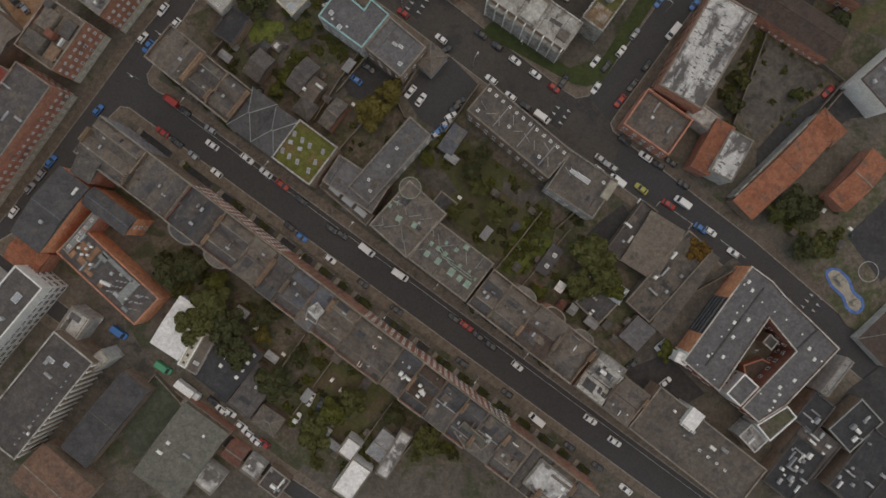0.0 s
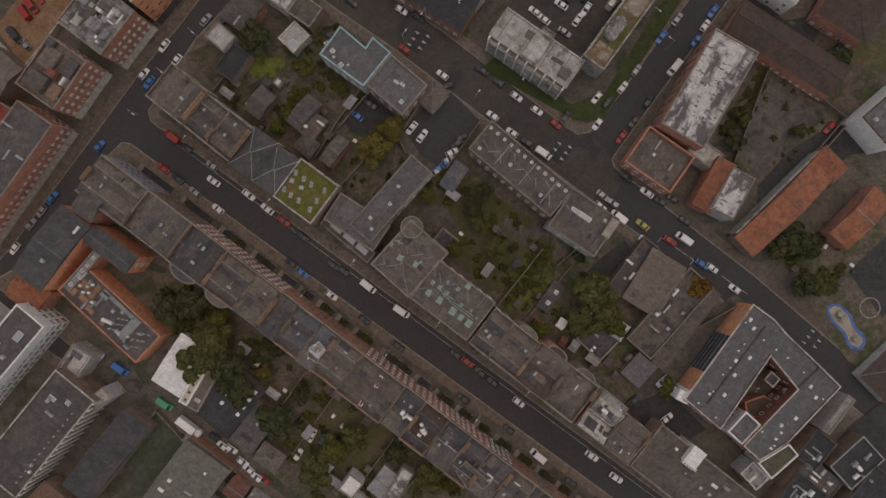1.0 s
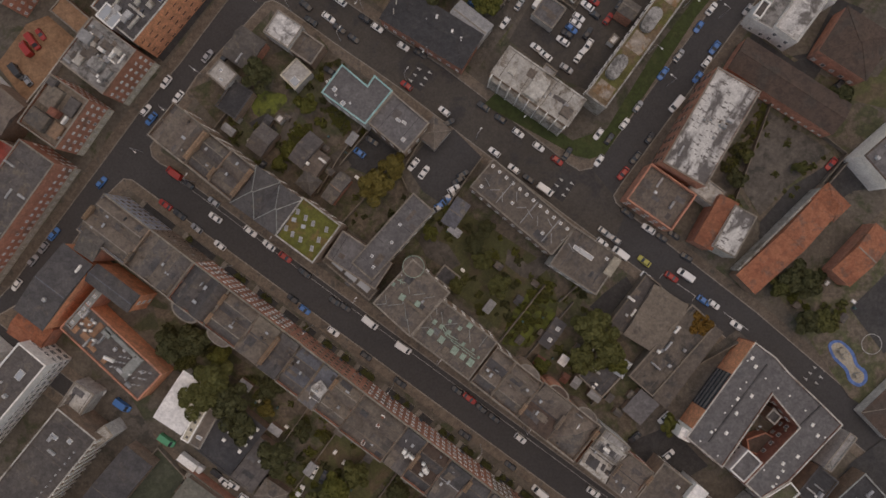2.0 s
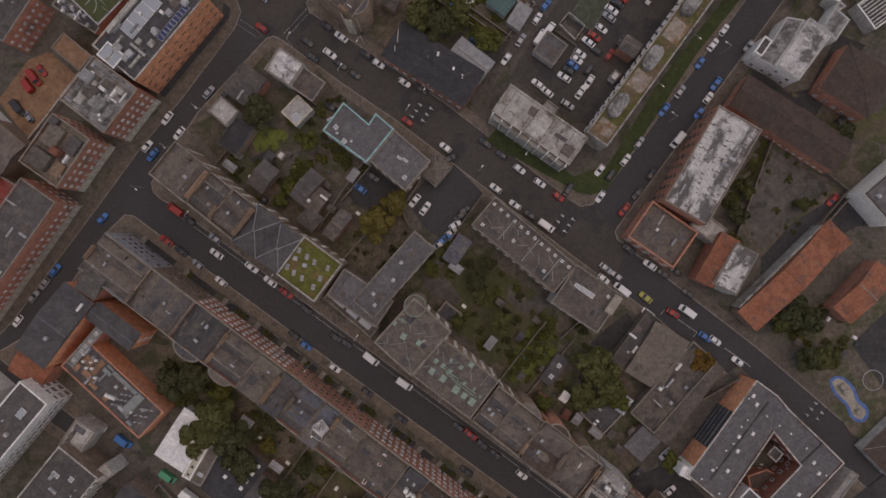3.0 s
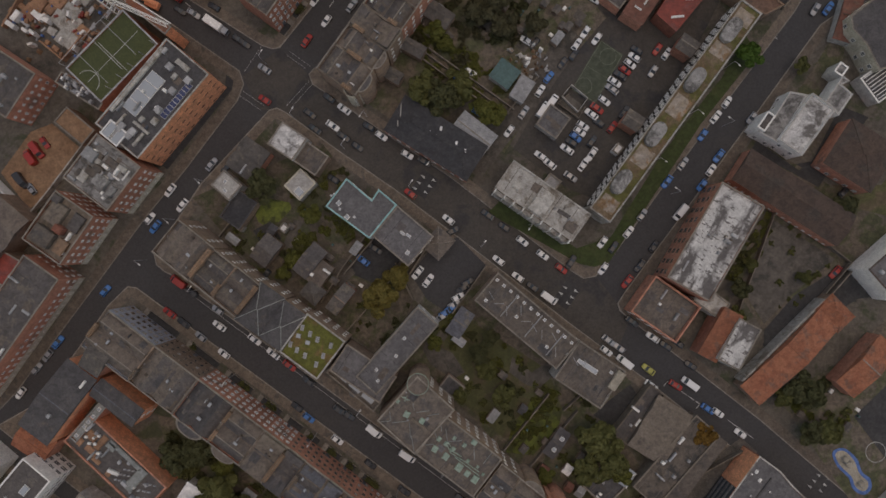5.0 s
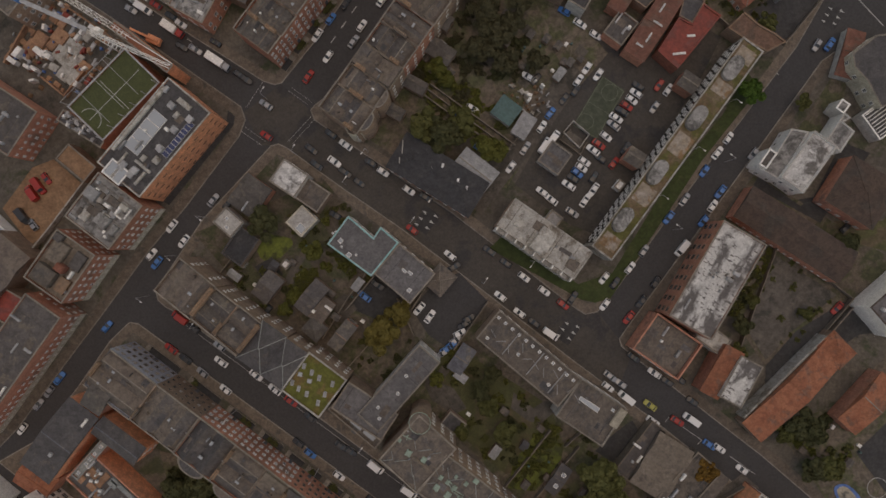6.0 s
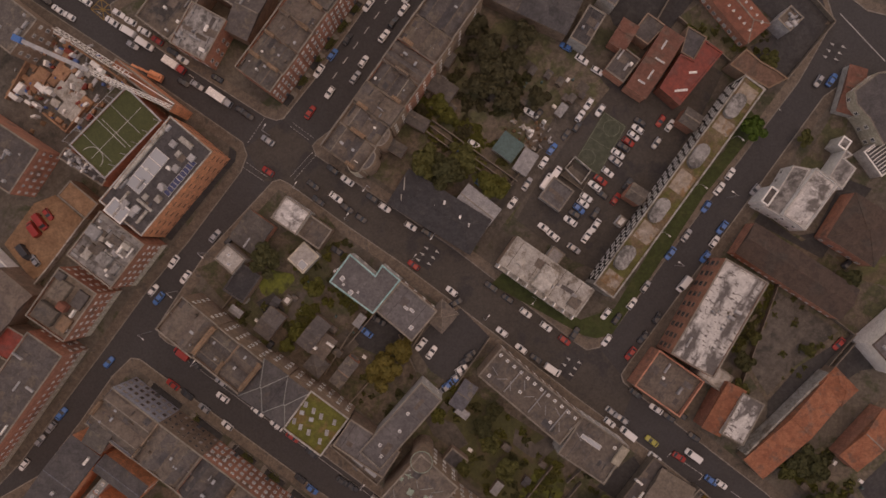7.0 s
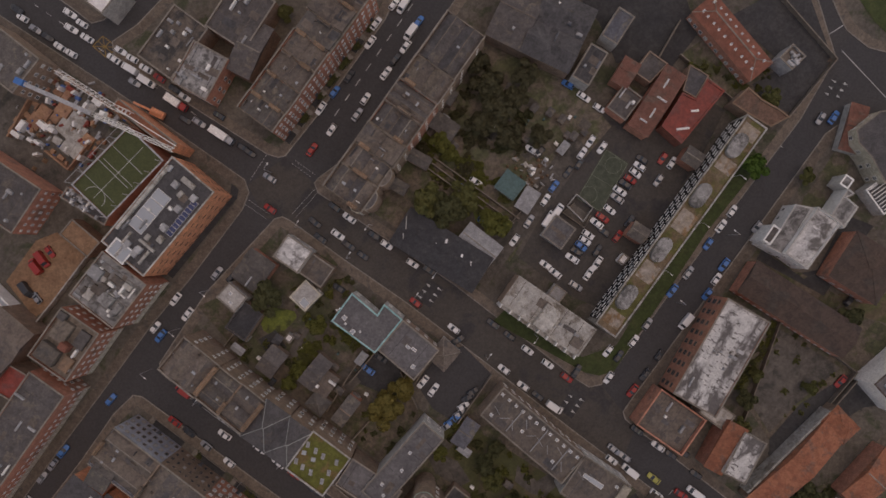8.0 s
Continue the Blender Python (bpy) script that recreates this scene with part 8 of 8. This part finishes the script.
# the rest of the growth between the bushes, as one tangle
co, polys, slots = [], [], []
tones = ["leaf", "leaf_dark", "leaf_bright", "leaf_dull"]
for x, y, r, kind, seed in low:
    src = shared(("bush", kind, seed % 3), lambda: leaves_mesh("bush", kind, 1.5, 420, seed % 3 + 20, 0.6, 0.38))
    m = pose(x, y, 0.45 * r / 1.5 + 0.12, 0, 0, seed * 61 % 360) @ Matrix.Diagonal((r / 1.5, r / 1.5, r / 1.5, 1))
    o = len(co)
    co += [tuple(m @ p.co) for p in src.vertices]
    polys += [tuple(o + i for i in f.vertices) for f in src.polygons]
    slots += [tones.index(kind)] * len(src.polygons)
tagged(new("undergrowth", mesh_of("undergrowth", co, polys, [M[k] for k in tones], slots)), "tangled green undergrowth in the back gardens", "undergrowth", kind="stuff")

# ---- walls between the plots ----
for pts in ([(-33.5, 49.3), (-24.5, 60.1)], [(-32.6, 31.4), (-24.5, 40.4), (-15.5, 52.0)], [(-26.3, 61.9), (-33.5, 52.0), (-40.6, 40.4)], [(-12.8, 49.3), (-6.5, 59.2)], [(-17.3, 52.9), (-11.9, 41.2)],
            [(11.4, 52.0), (0.6, 36.8)], [(35.6, 6.3), (45.5, 15.2)], [(16.8, -6.3), (31.1, 11.6)], [(24.0, -12.6), (40.1, 6.3)], [(45.5, -26.0), (58.1, -13.5)],
            [(-72.9, 61.0), (-62.2, 74.4)], [(58.1, -17.1), (70.6, -2.7)], [(-43.3, -26.9), (-55.0, -43.1)], [(-33.5, -33.2), (-47.8, -53.0)],
            [(-24.5, -41.3), (-40.6, -61.9)], [(-15.5, -47.6), (-29.9, -67.3)], [(-4.8, -54.8), (-17.3, -70.9)], [(-104.8, -55.5), (-90.4, -39.3)], [(-90.4, -39.7), (-81.5, -49.4)],
            [(90.4, 36.8), (102.9, 70.8), (126.2, 52.9), (104.7, 27.8)], [(101.1, 21.5), (126.2, 50.2)], [(70.7, 152.9), (88.6, 137.6)], [(70.7, 163.6), (63.5, 151.1)],
            [(67.0, -11.7), (72.4, -17.1), (92.2, -6.3)], [(16.8, 99.0), (27.6, 111.6)], [(104.8, 133.1), (120.0, 151.4)], [(120.0, 151.4), (103.0, 170.8)]):
    garden_wall(pts)
garden_wall([(37.5, 106.2), (33.9, 103.2), (40.6, 98.4), (42.6, 102.2)], 1.6, 0.25)
for pts in ([(-6.8, 120.6), (20.1, 101.2)], [(-8.0, 119.2), (18.4, 99.8)], [(-9.1, 117.4), (16.6, 98.7)]):
    garden_wall(pts, 1.8, 0.3, "stone", "pale rendered wall along a narrow lane", "lane_wall")
tree(12.6, 29.6, 2.6, "leaf_dark", seed=3)
tree(8.4, 25.2, 2.8, "leaf_dark", seed=4)

# ---- building site with tower cranes ----
def jib(parent, name, L, z, w=1.1):
    """A lattice boom: three chords and zigzag braces in one mesh."""
    v, f = [], []
    def rod(p, q, r):
        d = (q - p).normalized()
        a = d.orthogonal().normalized() * r
        b = d.cross(a)
        k = len(v)
        for c in (p, q):
            v.extend(tuple(c + o) for o in (a, b, -a, -b))
        for i in range(4):
            j = (i + 1) % 4
            f.append((k + i, k + j, k + 4 + j, k + 4 + i))
    top, l, r = Vector((0, 0, 1.3)), Vector((0, -w / 2, 0)), Vector((0, w / 2, 0))
    X = Vector((L, 0, 0))
    for c in (top, l, r):
        rod(c, c + X, 0.11)
    n = int(L / 1.5)
    for i in range(n):
        a, b = Vector((i * L / n, 0, 0)), Vector(((i + 1) * L / n, 0, 0))
        m = (a + b) / 2
        for c in (l, r):
            rod(a + c, m + top, 0.06)
            rod(m + top, b + c, 0.06)
        rod(a + l, b + r, 0.06)
    part(name, mesh_of(name, v, f, [M["white"]]), parent, pose(0, 0, z))


def mast(parent, h):
    v, f = boxes(*[(x, y, 0, x + 0.16, y + 0.16, h) for x in (-0.8, 0.64) for y in (-0.8, 0.64)],
                 *[b for k in range(int(h / 2)) for b in ((-0.8, -0.8, 2 * k, 0.8, -0.66, 2 * k + 0.12), (-0.8, 0.66, 2 * k, 0.8, 0.8, 2 * k + 0.12), (-0.8, -0.66, 2 * k, -0.66, 0.66, 2 * k + 0.12), (0.66, -0.66, 2 * k, 0.8, 0.66, 2 * k + 0.12))])
    part("mast", mesh_of("mast", v, f, [M["white"]]), parent)


cr = thing("tower_crane", pose(-100.3, 128.7, 0, 0, 0, -24), "white lattice tower crane over the building site", "crane")
mast(cr, 24)
jib(cr, "jib", 24, 24)
cj = part("counter_jib", mesh_of("counter_jib", *boxes((-22, -0.6, 24.2, -0.9, 0.6, 24.5)), [M["steel"]]), cr)
part("counterweight", bevelled("counterweight", [(-23.5, -0.9, 23.4, -21, 0.9, 25.2)], PAINT["b"][1], 0.1), cr)
part("cab", bevelled("cab", [(0.9, 0.8, 22.4, 2.4, 2.0, 24.2)], M["white"], 0.1), cr)
cr2 = thing("tower_crane", pose(-96.5, 131.6, 0, 0, 0, 148), "grey lattice tower crane over the building site", "crane")
mast(cr2, 21)
jib(cr2, "jib", 19, 21, 1.6)
part("jib_tie", mesh_of("jib_tie", *boxes((-21, -0.12, 21.6, -0.9, 0.12, 21.8)), [M["white"]]), cr2)

rs = random.Random(5)
SITE = [("site_cabin", (2.4, 5.0, 2.6), "white", "white steel site cabin", "cabin"), ("shuttering_board", (3.0, 4.5, 0.9), "timber", "stack of orange shuttering timber", "timber"),
        ("steel_bundle", (1.6, 5.5, 0.6), "steel", "bundle of grey reinforcing steel", "steel"), ("concrete_slab", (5.5, 7.0, 1.0), "concrete", "raw pale concrete floor slab", "slab"),
        ("tarpaulin_pile", (2.0, 2.6, 0.9), "pool", "pile under blue tarpaulin", "tarpaulin"), ("skip", (2.0, 4.0, 1.3), "redsheet", "red steel rubble skip", "skip"),
        ("rubble_mound", (3.5, 3.5, 1.1), "brown_yard", "heap of brown earth and rubble", "rubble"), ("formwork_deck", (6.0, 6.0, 0.7), "timber", "orange plywood formwork deck", "deck")]
def site_thing(x, y, k, rot, s=1.0):
    name, (w, d, h), m, lb, cat = SITE[k]
    a, b = w * s / 2, d * s / 2
    hh = h * rs.uniform(0.8, 1.3)
    if name == "rubble_mound":
        me = stepped(name, [(a, b, 0), (a * 0.75, b * 0.8, hh * 0.5), (a * 0.35, b * 0.4, hh)], [M[m]])
    else:
        me = stepped(name, [(a, b, 0), (a, b, hh - 0.08), (a - 0.08, b - 0.08, hh), (a - 0.3, b - 0.3, hh), (a - 0.32, b - 0.32, hh + 0.07)], [M[m]])
    ob = tagged(new(name, me), lb + " on rough ground", cat)
    ob.matrix_world = pose(x, y, K + 0.03, 0, 0, rot)
for x, y, c in [(-130.1, 134.9, "7"), (-126.6, 133.1, "7"), (-132.8, 132.2, "7"), (-123.9, 130.4, "3"), (-121.2, 127.7, "3"), (-125.7, 125.9, "3"), (-128.3, 130.4, "5"), (-131.0, 130.4, "5"), (-127.5, 129.5, "0"), (-129.6, 130.4, "0"), (-136.4, 130.4, "0"), (-138.2, 127.7, "0"), (-133.7, 125.9, "0"), (-122.1, 144.7, "1"), (-124.2, 142.9, "4"), (-121.2, 142.0, "5"), (-119.4, 139.3, "4"), (-123.0, 140.2, "1"), (-125.7, 141.1, "1"), (-118.5, 141.1, "2"), (-116.8, 137.5, "2"), (-115.0, 135.8, "3"), (-112.3, 134.0, "6"), (-114.1, 132.2, "2"), (-116.8, 131.3, "5"), (-110.5, 137.5, "6"), (-109.6, 134.0, "1"), (-112.3, 137.5, "0"), (-135.5, 134.0, "1"), (-138.2, 132.2, "1"), (-139.9, 129.5, "1"), (-132.8, 137.5, "1"), (-129.2, 142.0, "1"), (-126.6, 144.7, "1"), (-119.4, 132.2, "3"), (-118.5, 128.6, "3"), (-122.1, 124.2, "3"), (-119.4, 122.4, "3"), (-116.8, 125.9, "7"), (-131.0, 125.0, "0"), (-124.8, 120.6, "1"), (-127.5, 122.4, "1"), (-120.3, 119.7, "6"), (-115.0, 121.5, "5"), (-107.8, 132.2, "2"), (-106.0, 134.0, "6"), (-113.2, 127.7, "2"), (-111.4, 125.9, "6"), (-130.1, 119.7, "6"), (-131.9, 127.7, "6"), (-134.6, 128.6, "2"), (-123.9, 135.8, "7"), (-117.6, 134.9, "0"), (-115.9, 136.6, "0"), (-120.3, 137.5, "2")]:
    site_thing(x, y, int(c), -37 + rs.choice([0, 90]) + rs.uniform(-6, 6), rs.uniform(0.4, 0.8))
    for _ in range(2):
        site_thing(x + rs.uniform(-4, 4), y + rs.uniform(-4, 4), rs.choice([0, 1, 1, 2, 2, 4, 5, 6]), -37 + rs.uniform(-40, 40), rs.uniform(0.2, 0.4))
for x, y, c in [(18.2, 118.4, "3"), (20.0, 116.6, "6"), (22.7, 117.9, "3"), (25.4, 115.7, "6"), (26.3, 114.0, "3"), (28.1, 114.8, "3"), (24.5, 118.4, "2"), (27.2, 118.4, "0"), (29.8, 113.1, "6"), (21.8, 114.8, "2"), (19.1, 120.2, "3"), (23.6, 113.1, "3"), (28.9, 117.2, "2"), (25.9, 117.2, "0"), (27.7, 120.2, "0")]:
    for _ in range(3):
        site_thing(x + rs.uniform(-2, 2), y + rs.uniform(-2, 2), rs.choice([int(c), 6, 2]), rs.uniform(0, 180), rs.uniform(0.15, 0.35))
for pts in ([(-140.7, 127.0), (-129.0, 147.7), (-126.3, 147.2)], [(-126.3, 148.2), (-108.4, 136.0), (-90.5, 122.4)], [(-129.0, 122.6), (-121.8, 116.6), (-115.6, 124.4)]):
    garden_wall(pts, 2.4, 0.5, "timber", "orange plywood hoarding round the building site", "site_hoarding")
exc = thing("mobile_crane", pose(-94.0, 134.4, K, 0, 0, -25), "orange mobile crane beside the hoarding", "crane")
part("body", bevelled("body", [(-2.0, -1.2, 0.6, 2.4, 1.2, 2.2)], M["orange"], 0.15), exc)
part("boom", bevelled("boom", [(-7.5, -0.35, 2.3, 2.0, 0.35, 2.9)], M["orange"], 0.08), exc)
for x in (-1.4, 1.6):
    for y in (-1.1, 1.1):
        part("wheel", SHARED["wheel"], exc, pose(x, y, 0.32))

# ---- lorries and a bus-length van on the upper street ----
def lorry(x, y, rot, L, cabc, label):
    ob = thing("lorry", pose(x, y, 0.03, 0, 0, rot), label, "lorry")
    part("cargo_box", bevelled("cargo_box", [(-L / 2, -1.2, 0.9, L / 2 - 2.2, 1.2, 3.4)], M["white"], 0.06), ob)
    part("cab", bevelled("cab", [(L / 2 - 2.1, -1.1, 0.5, L / 2, 1.1, 2.7)], PAINT[cabc][1], 0.2), ob)
    part("windscreen", bevelled("windscreen", [(L / 2 - 0.3, -0.95, 1.6, L / 2 + 0.03, 0.95, 2.5)], M["glass"], 0.03), ob)
    for wx in (-L / 2 + 1.4, L / 2 - 1.2):
        for wy in (-1, 1):
            part("wheel", SHARED["wheel"], ob, pose(wx, wy, 0.32))
lorry(-73.5, 127.4, -34, 8.2, "g", "long white box lorry in traffic")
lorry(-87.8, 137.7, -34, 7.2, "r", "white lorry with a red cab in traffic")

# ---- painted courts, playground ----
ct = sheet("ball_court", [(38.4, 107.7), (47.7, 123.4), (54.9, 118.8), (45.9, 103.3)], K + 0.19, M["court"], "worn green painted ball court in the car park", "court")
stripes("court_line", [(38.7, 107.8), (47.9, 123.1), (54.5, 118.6), (45.9, 103.7), (38.7, 107.8)], 0.15, 3, 0, K + 0.196, "line_faint", "faded court boundary line")
stripes("court_line", [(43.0, 115.4), (50.2, 111.1)], 0.15, 3, 0, K + 0.196, "line_faint", "faded court halfway line")
def ring_line(x, y, r, z, w, material, label, name="court_circle"):
    v, n = [], 28
    for i in range(n):
        t = i / n * math.tau
        v += [(x + (r - w / 2) * math.cos(t), y + (r - w / 2) * math.sin(t), z), (x + (r + w / 2) * math.cos(t), y + (r + w / 2) * math.sin(t), z)]
    f = [(2 * i, 2 * i + 1, (2 * i + 3) % (2 * n), (2 * i + 2) % (2 * n)) for i in range(n)]
    return tagged(new(name, mesh_of(name, v, f, [M[material]])), label, "road marking", kind="structure")
ring_line(42.3, 108.9, 2.6, K + 0.197, 0.15, "line_faint", "faded painted court circle")
ring_line(50.0, 118.2, 2.6, K + 0.197, 0.15, "line_faint", "faded painted court circle")
def blob(pts, z, h, material, name, label, cat, n=6):
    """A slab with a smooth closed outline through a few points."""
    P_ = [Vector(p) for p in pts]
    out = []
    m = len(P_)
    for i in range(m):
        a, b, c, d = P_[i - 1], P_[i], P_[(i + 1) % m], P_[(i + 2) % m]
        for k in range(n):
            t = k / n
            out.append(0.5 * ((2 * b) + (c - a) * t + (2 * a - 5 * b + 4 * c - d) * t * t + (3 * b - a - 3 * c + d) * t ** 3))
    return sheet(name, [(p.x, p.y) for p in out], z + h, M[material], label, cat, kind="structure", thick=h)
blob([(121.2, -7.2), (124.8, -6.0), (128.8, -9.2), (130.6, -13.5), (133.1, -15.6), (133.4, -18.9), (130.9, -20.7), (127.7, -18.9), (126.2, -15.3), (122.7, -11.7)], K + 0.12, 0.12, "pool", "playground_kerb", "blue rubber kerb round a playground", "playground")
blob([(122.1, -7.7), (124.8, -6.8), (128.0, -9.9), (129.7, -14.0), (132.2, -16.4), (132.3, -18.5), (130.7, -19.6), (128.4, -18.1), (127.1, -14.9), (123.4, -11.2)], K + 0.12, 0.15, "sand", "playground", "pale playground surface edged in blue", "playground")
for x, y, c in [(124.5, -9.1, "a"), (129.7, -16.9, "a"), (125.6, -10.7, "a")]:
    fr = thing("climbing_frame", pose(x, y, K + 0.27, 0, 0, 30), "small pale climbing frame on the playground", "play equipment")
    part("platform", bevelled("platform", [(-0.8, -0.8, 1.2, 0.8, 0.8, 1.35)], M["sand"], 0.04), fr)
    for a in (-0.7, 0.7):
        for b in (-0.7, 0.7):
            part("post", shared("cpost", lambda: bevelled("post", [(-0.06, -0.06, 0, 0.06, 0.06, 2.0)], M["steel"], 0.01)), fr, pose(a, b, 0))
ring_line(134.9, -7.2, 3.2, K + 0.2, 0.2, "line", "white ring on the ball court")

# ---- street lamps ----
def lamp_proto():
    ob = thing("street_lamp", pose(0, 0, 0), "grey steel street lamp at the kerb", "street lamp", "street lamps")
    bm = bmesh.new()
    bmesh.ops.create_cone(bm, cap_ends=True, segments=8, radius1=0.11, radius2=0.06, depth=8.0, matrix=Matrix.Translation((0, 0, 4.0)))
    me = bpy.data.meshes.new("pole")
    bm.to_mesh(me)
    bm.free()
    me.materials.append(M["steel"])
    part("pole", me, ob)
    part("arm", bevelled("arm", [(0.0, -0.05, 7.9, 1.8, 0.05, 8.02)], M["steel"], 0.01), ob)
    part("lamp_head", bevelled("lamp_head", [(1.5, -0.16, 7.8, 2.3, 0.16, 7.98)], M["white"], 0.04), ob)
    return ob
lamp = None
for rot, rows in ((53, [(-80.1, 44.2, "a"), (-54.4, 25.0, "a"), (-28.6, 6.5, "a"), (-2.8, -12.4, "a"), (24.6, -33.4, "a")]), (-127, [(-68.1, 17.6, "a"), (-42.3, -1.2, "a"), (-16.6, -19.3, "a"), (10.9, -39.0, "a")]), (-40, [(-96.1, 53.7, "a"), (-87.5, 66.5, "a"), (-78.0, 78.6, "a")]), (55, [(-33.4, 88.9, "a"), (-12.8, 76.5, "a"), (9.5, 58.0, "a")]), (-125, [(-26.5, 99.2, "a"), (-5.9, 84.6, "a"), (25.0, 64.8, "a")]), (-37, [(64.0, 85.0, "a"), (75.2, 99.6, "a"), (86.3, 114.2, "a")]), (143, [(70.0, 74.7, "a"), (86.3, 96.1, "a")]), (60, [(-58.4, 115.9, "a"), (-49.0, 98.4, "a")])):
    for x, y, c in rows:
        m = pose(x, y, K, 0, 0, rot)
        if lamp is None:
            lamp = lamp_proto()
            lamp.matrix_world = m
        else:
            copy_thing(lamp, m)

garden_wall([(35.2, 105.3), (38.2, 108.9), (43.3, 104.7), (40.2, 100.4), (35.2, 105.3)], 1.8, 0.3, "concrete", "low concrete wall of a bin enclosure", "enclosure_wall")

# garden sheds, oil tanks, tables and other small things behind the houses
rg = random.Random(41)
def clutter(pts, n):
    xs, ys = [p[0] for p in pts], [p[1] for p in pts]
    made = 0
    for _ in range(n * 8):
        if made == n:
            break
        x, y = rg.uniform(min(xs), max(xs)), rg.uniform(min(ys), max(ys))
        inside = False
        for (x0, y0), (x1, y1) in zip(pts, pts[1:] + pts[:1]):
            if (y0 > y) != (y1 > y) and x < (x1 - x0) * (y - y0) / (y1 - y0) + x0:
                inside = not inside
        if not inside or any(math.hypot(x - cx, y - cy) < cr for cx, cy, cr in CLEAR):
            continue
        made += 1
        name, w, d, h, m, lb, cat = rg.choice([("garden_shed", 2.0, 2.6, 2.1, "slate", "small grey felt-roofed garden shed", "shed"), ("garden_shed", 1.6, 2.0, 1.9, "felt_brown", "small brown garden shed in a back garden", "shed"),
                                               ("garden_table", 1.0, 1.4, 0.75, "white", "white garden table on paving", "table"), ("paved_terrace", 3.5, 3.0, 0.08, "yard", "small paved terrace behind a house", "terrace"),
                                               ("lean_to", 2.4, 4.2, 2.6, "lead", "grey metal-roofed lean-to behind a house", "lean-to"), ("wheeled_bin", 0.6, 0.7, 1.1, "teal", "dark green wheeled bin by a wall", "bin")])
        a, b = w / 2, d / 2
        if h > 1.5:
            me = stepped(name, [(a, b, 0), (a, b, h - 0.15), (a + 0.12, b + 0.12, h - 0.15), (a + 0.12, b + 0.12, h - 0.08), (0.06, b + 0.1, h + 0.35)], [M["brick_dull"], M[m]], [0, 0, 1, 1, 1])
        else:
            me = stepped(name, [(a, b, 0), (a, b, h * 0.9), (a * 0.92, b * 0.92, h)], [M[m]])
        tagged(new(name, me), lb, cat).matrix_world = pose(x, y, K + 0.015, 0, 0, -37 + rg.choice([0, 90]))
clutter([(-6.5, 31.4), (11.4, 33.2), (31.1, 15.2), (49.1, -9.9), (43.7, -20.7), (20.4, -6.3), (2.4, 9.8)], 16)
clutter([(-71.1, 60.1), (-47.8, 74.4), (-29.9, 54.7), (-40.6, 45.7), (-56.8, 51.1)], 14)
clutter([(-64.0, -17.1), (-40.6, -29.6), (6.0, -65.5), (-33.5, -65.5), (-55.0, -38.6)], 22)
clutter([(-13.7, 129.5), (4.3, 149.3), (27.6, 136.7), (38.4, 129.5), (22.2, 117.0), (-1.1, 117.0)], 18)
clutter([(22.2, 138.5), (36.6, 134.9), (45.5, 129.5), (31.2, 113.4), (22.2, 118.8)], 16)
clutter([(56.3, -9.9), (70.6, -27.8), (61.6, -35.0), (45.5, -24.2)], 8)
clutter([(-40.6, 56.5), (-26.3, 60.1), (-26.3, 49.3), (-33.5, 33.2), (-38.8, 43.9)], 8)
clutter([(106.5, 9.8), (120.9, 17.0), (135.2, 0.9), (119.1, -9.9)], 6)
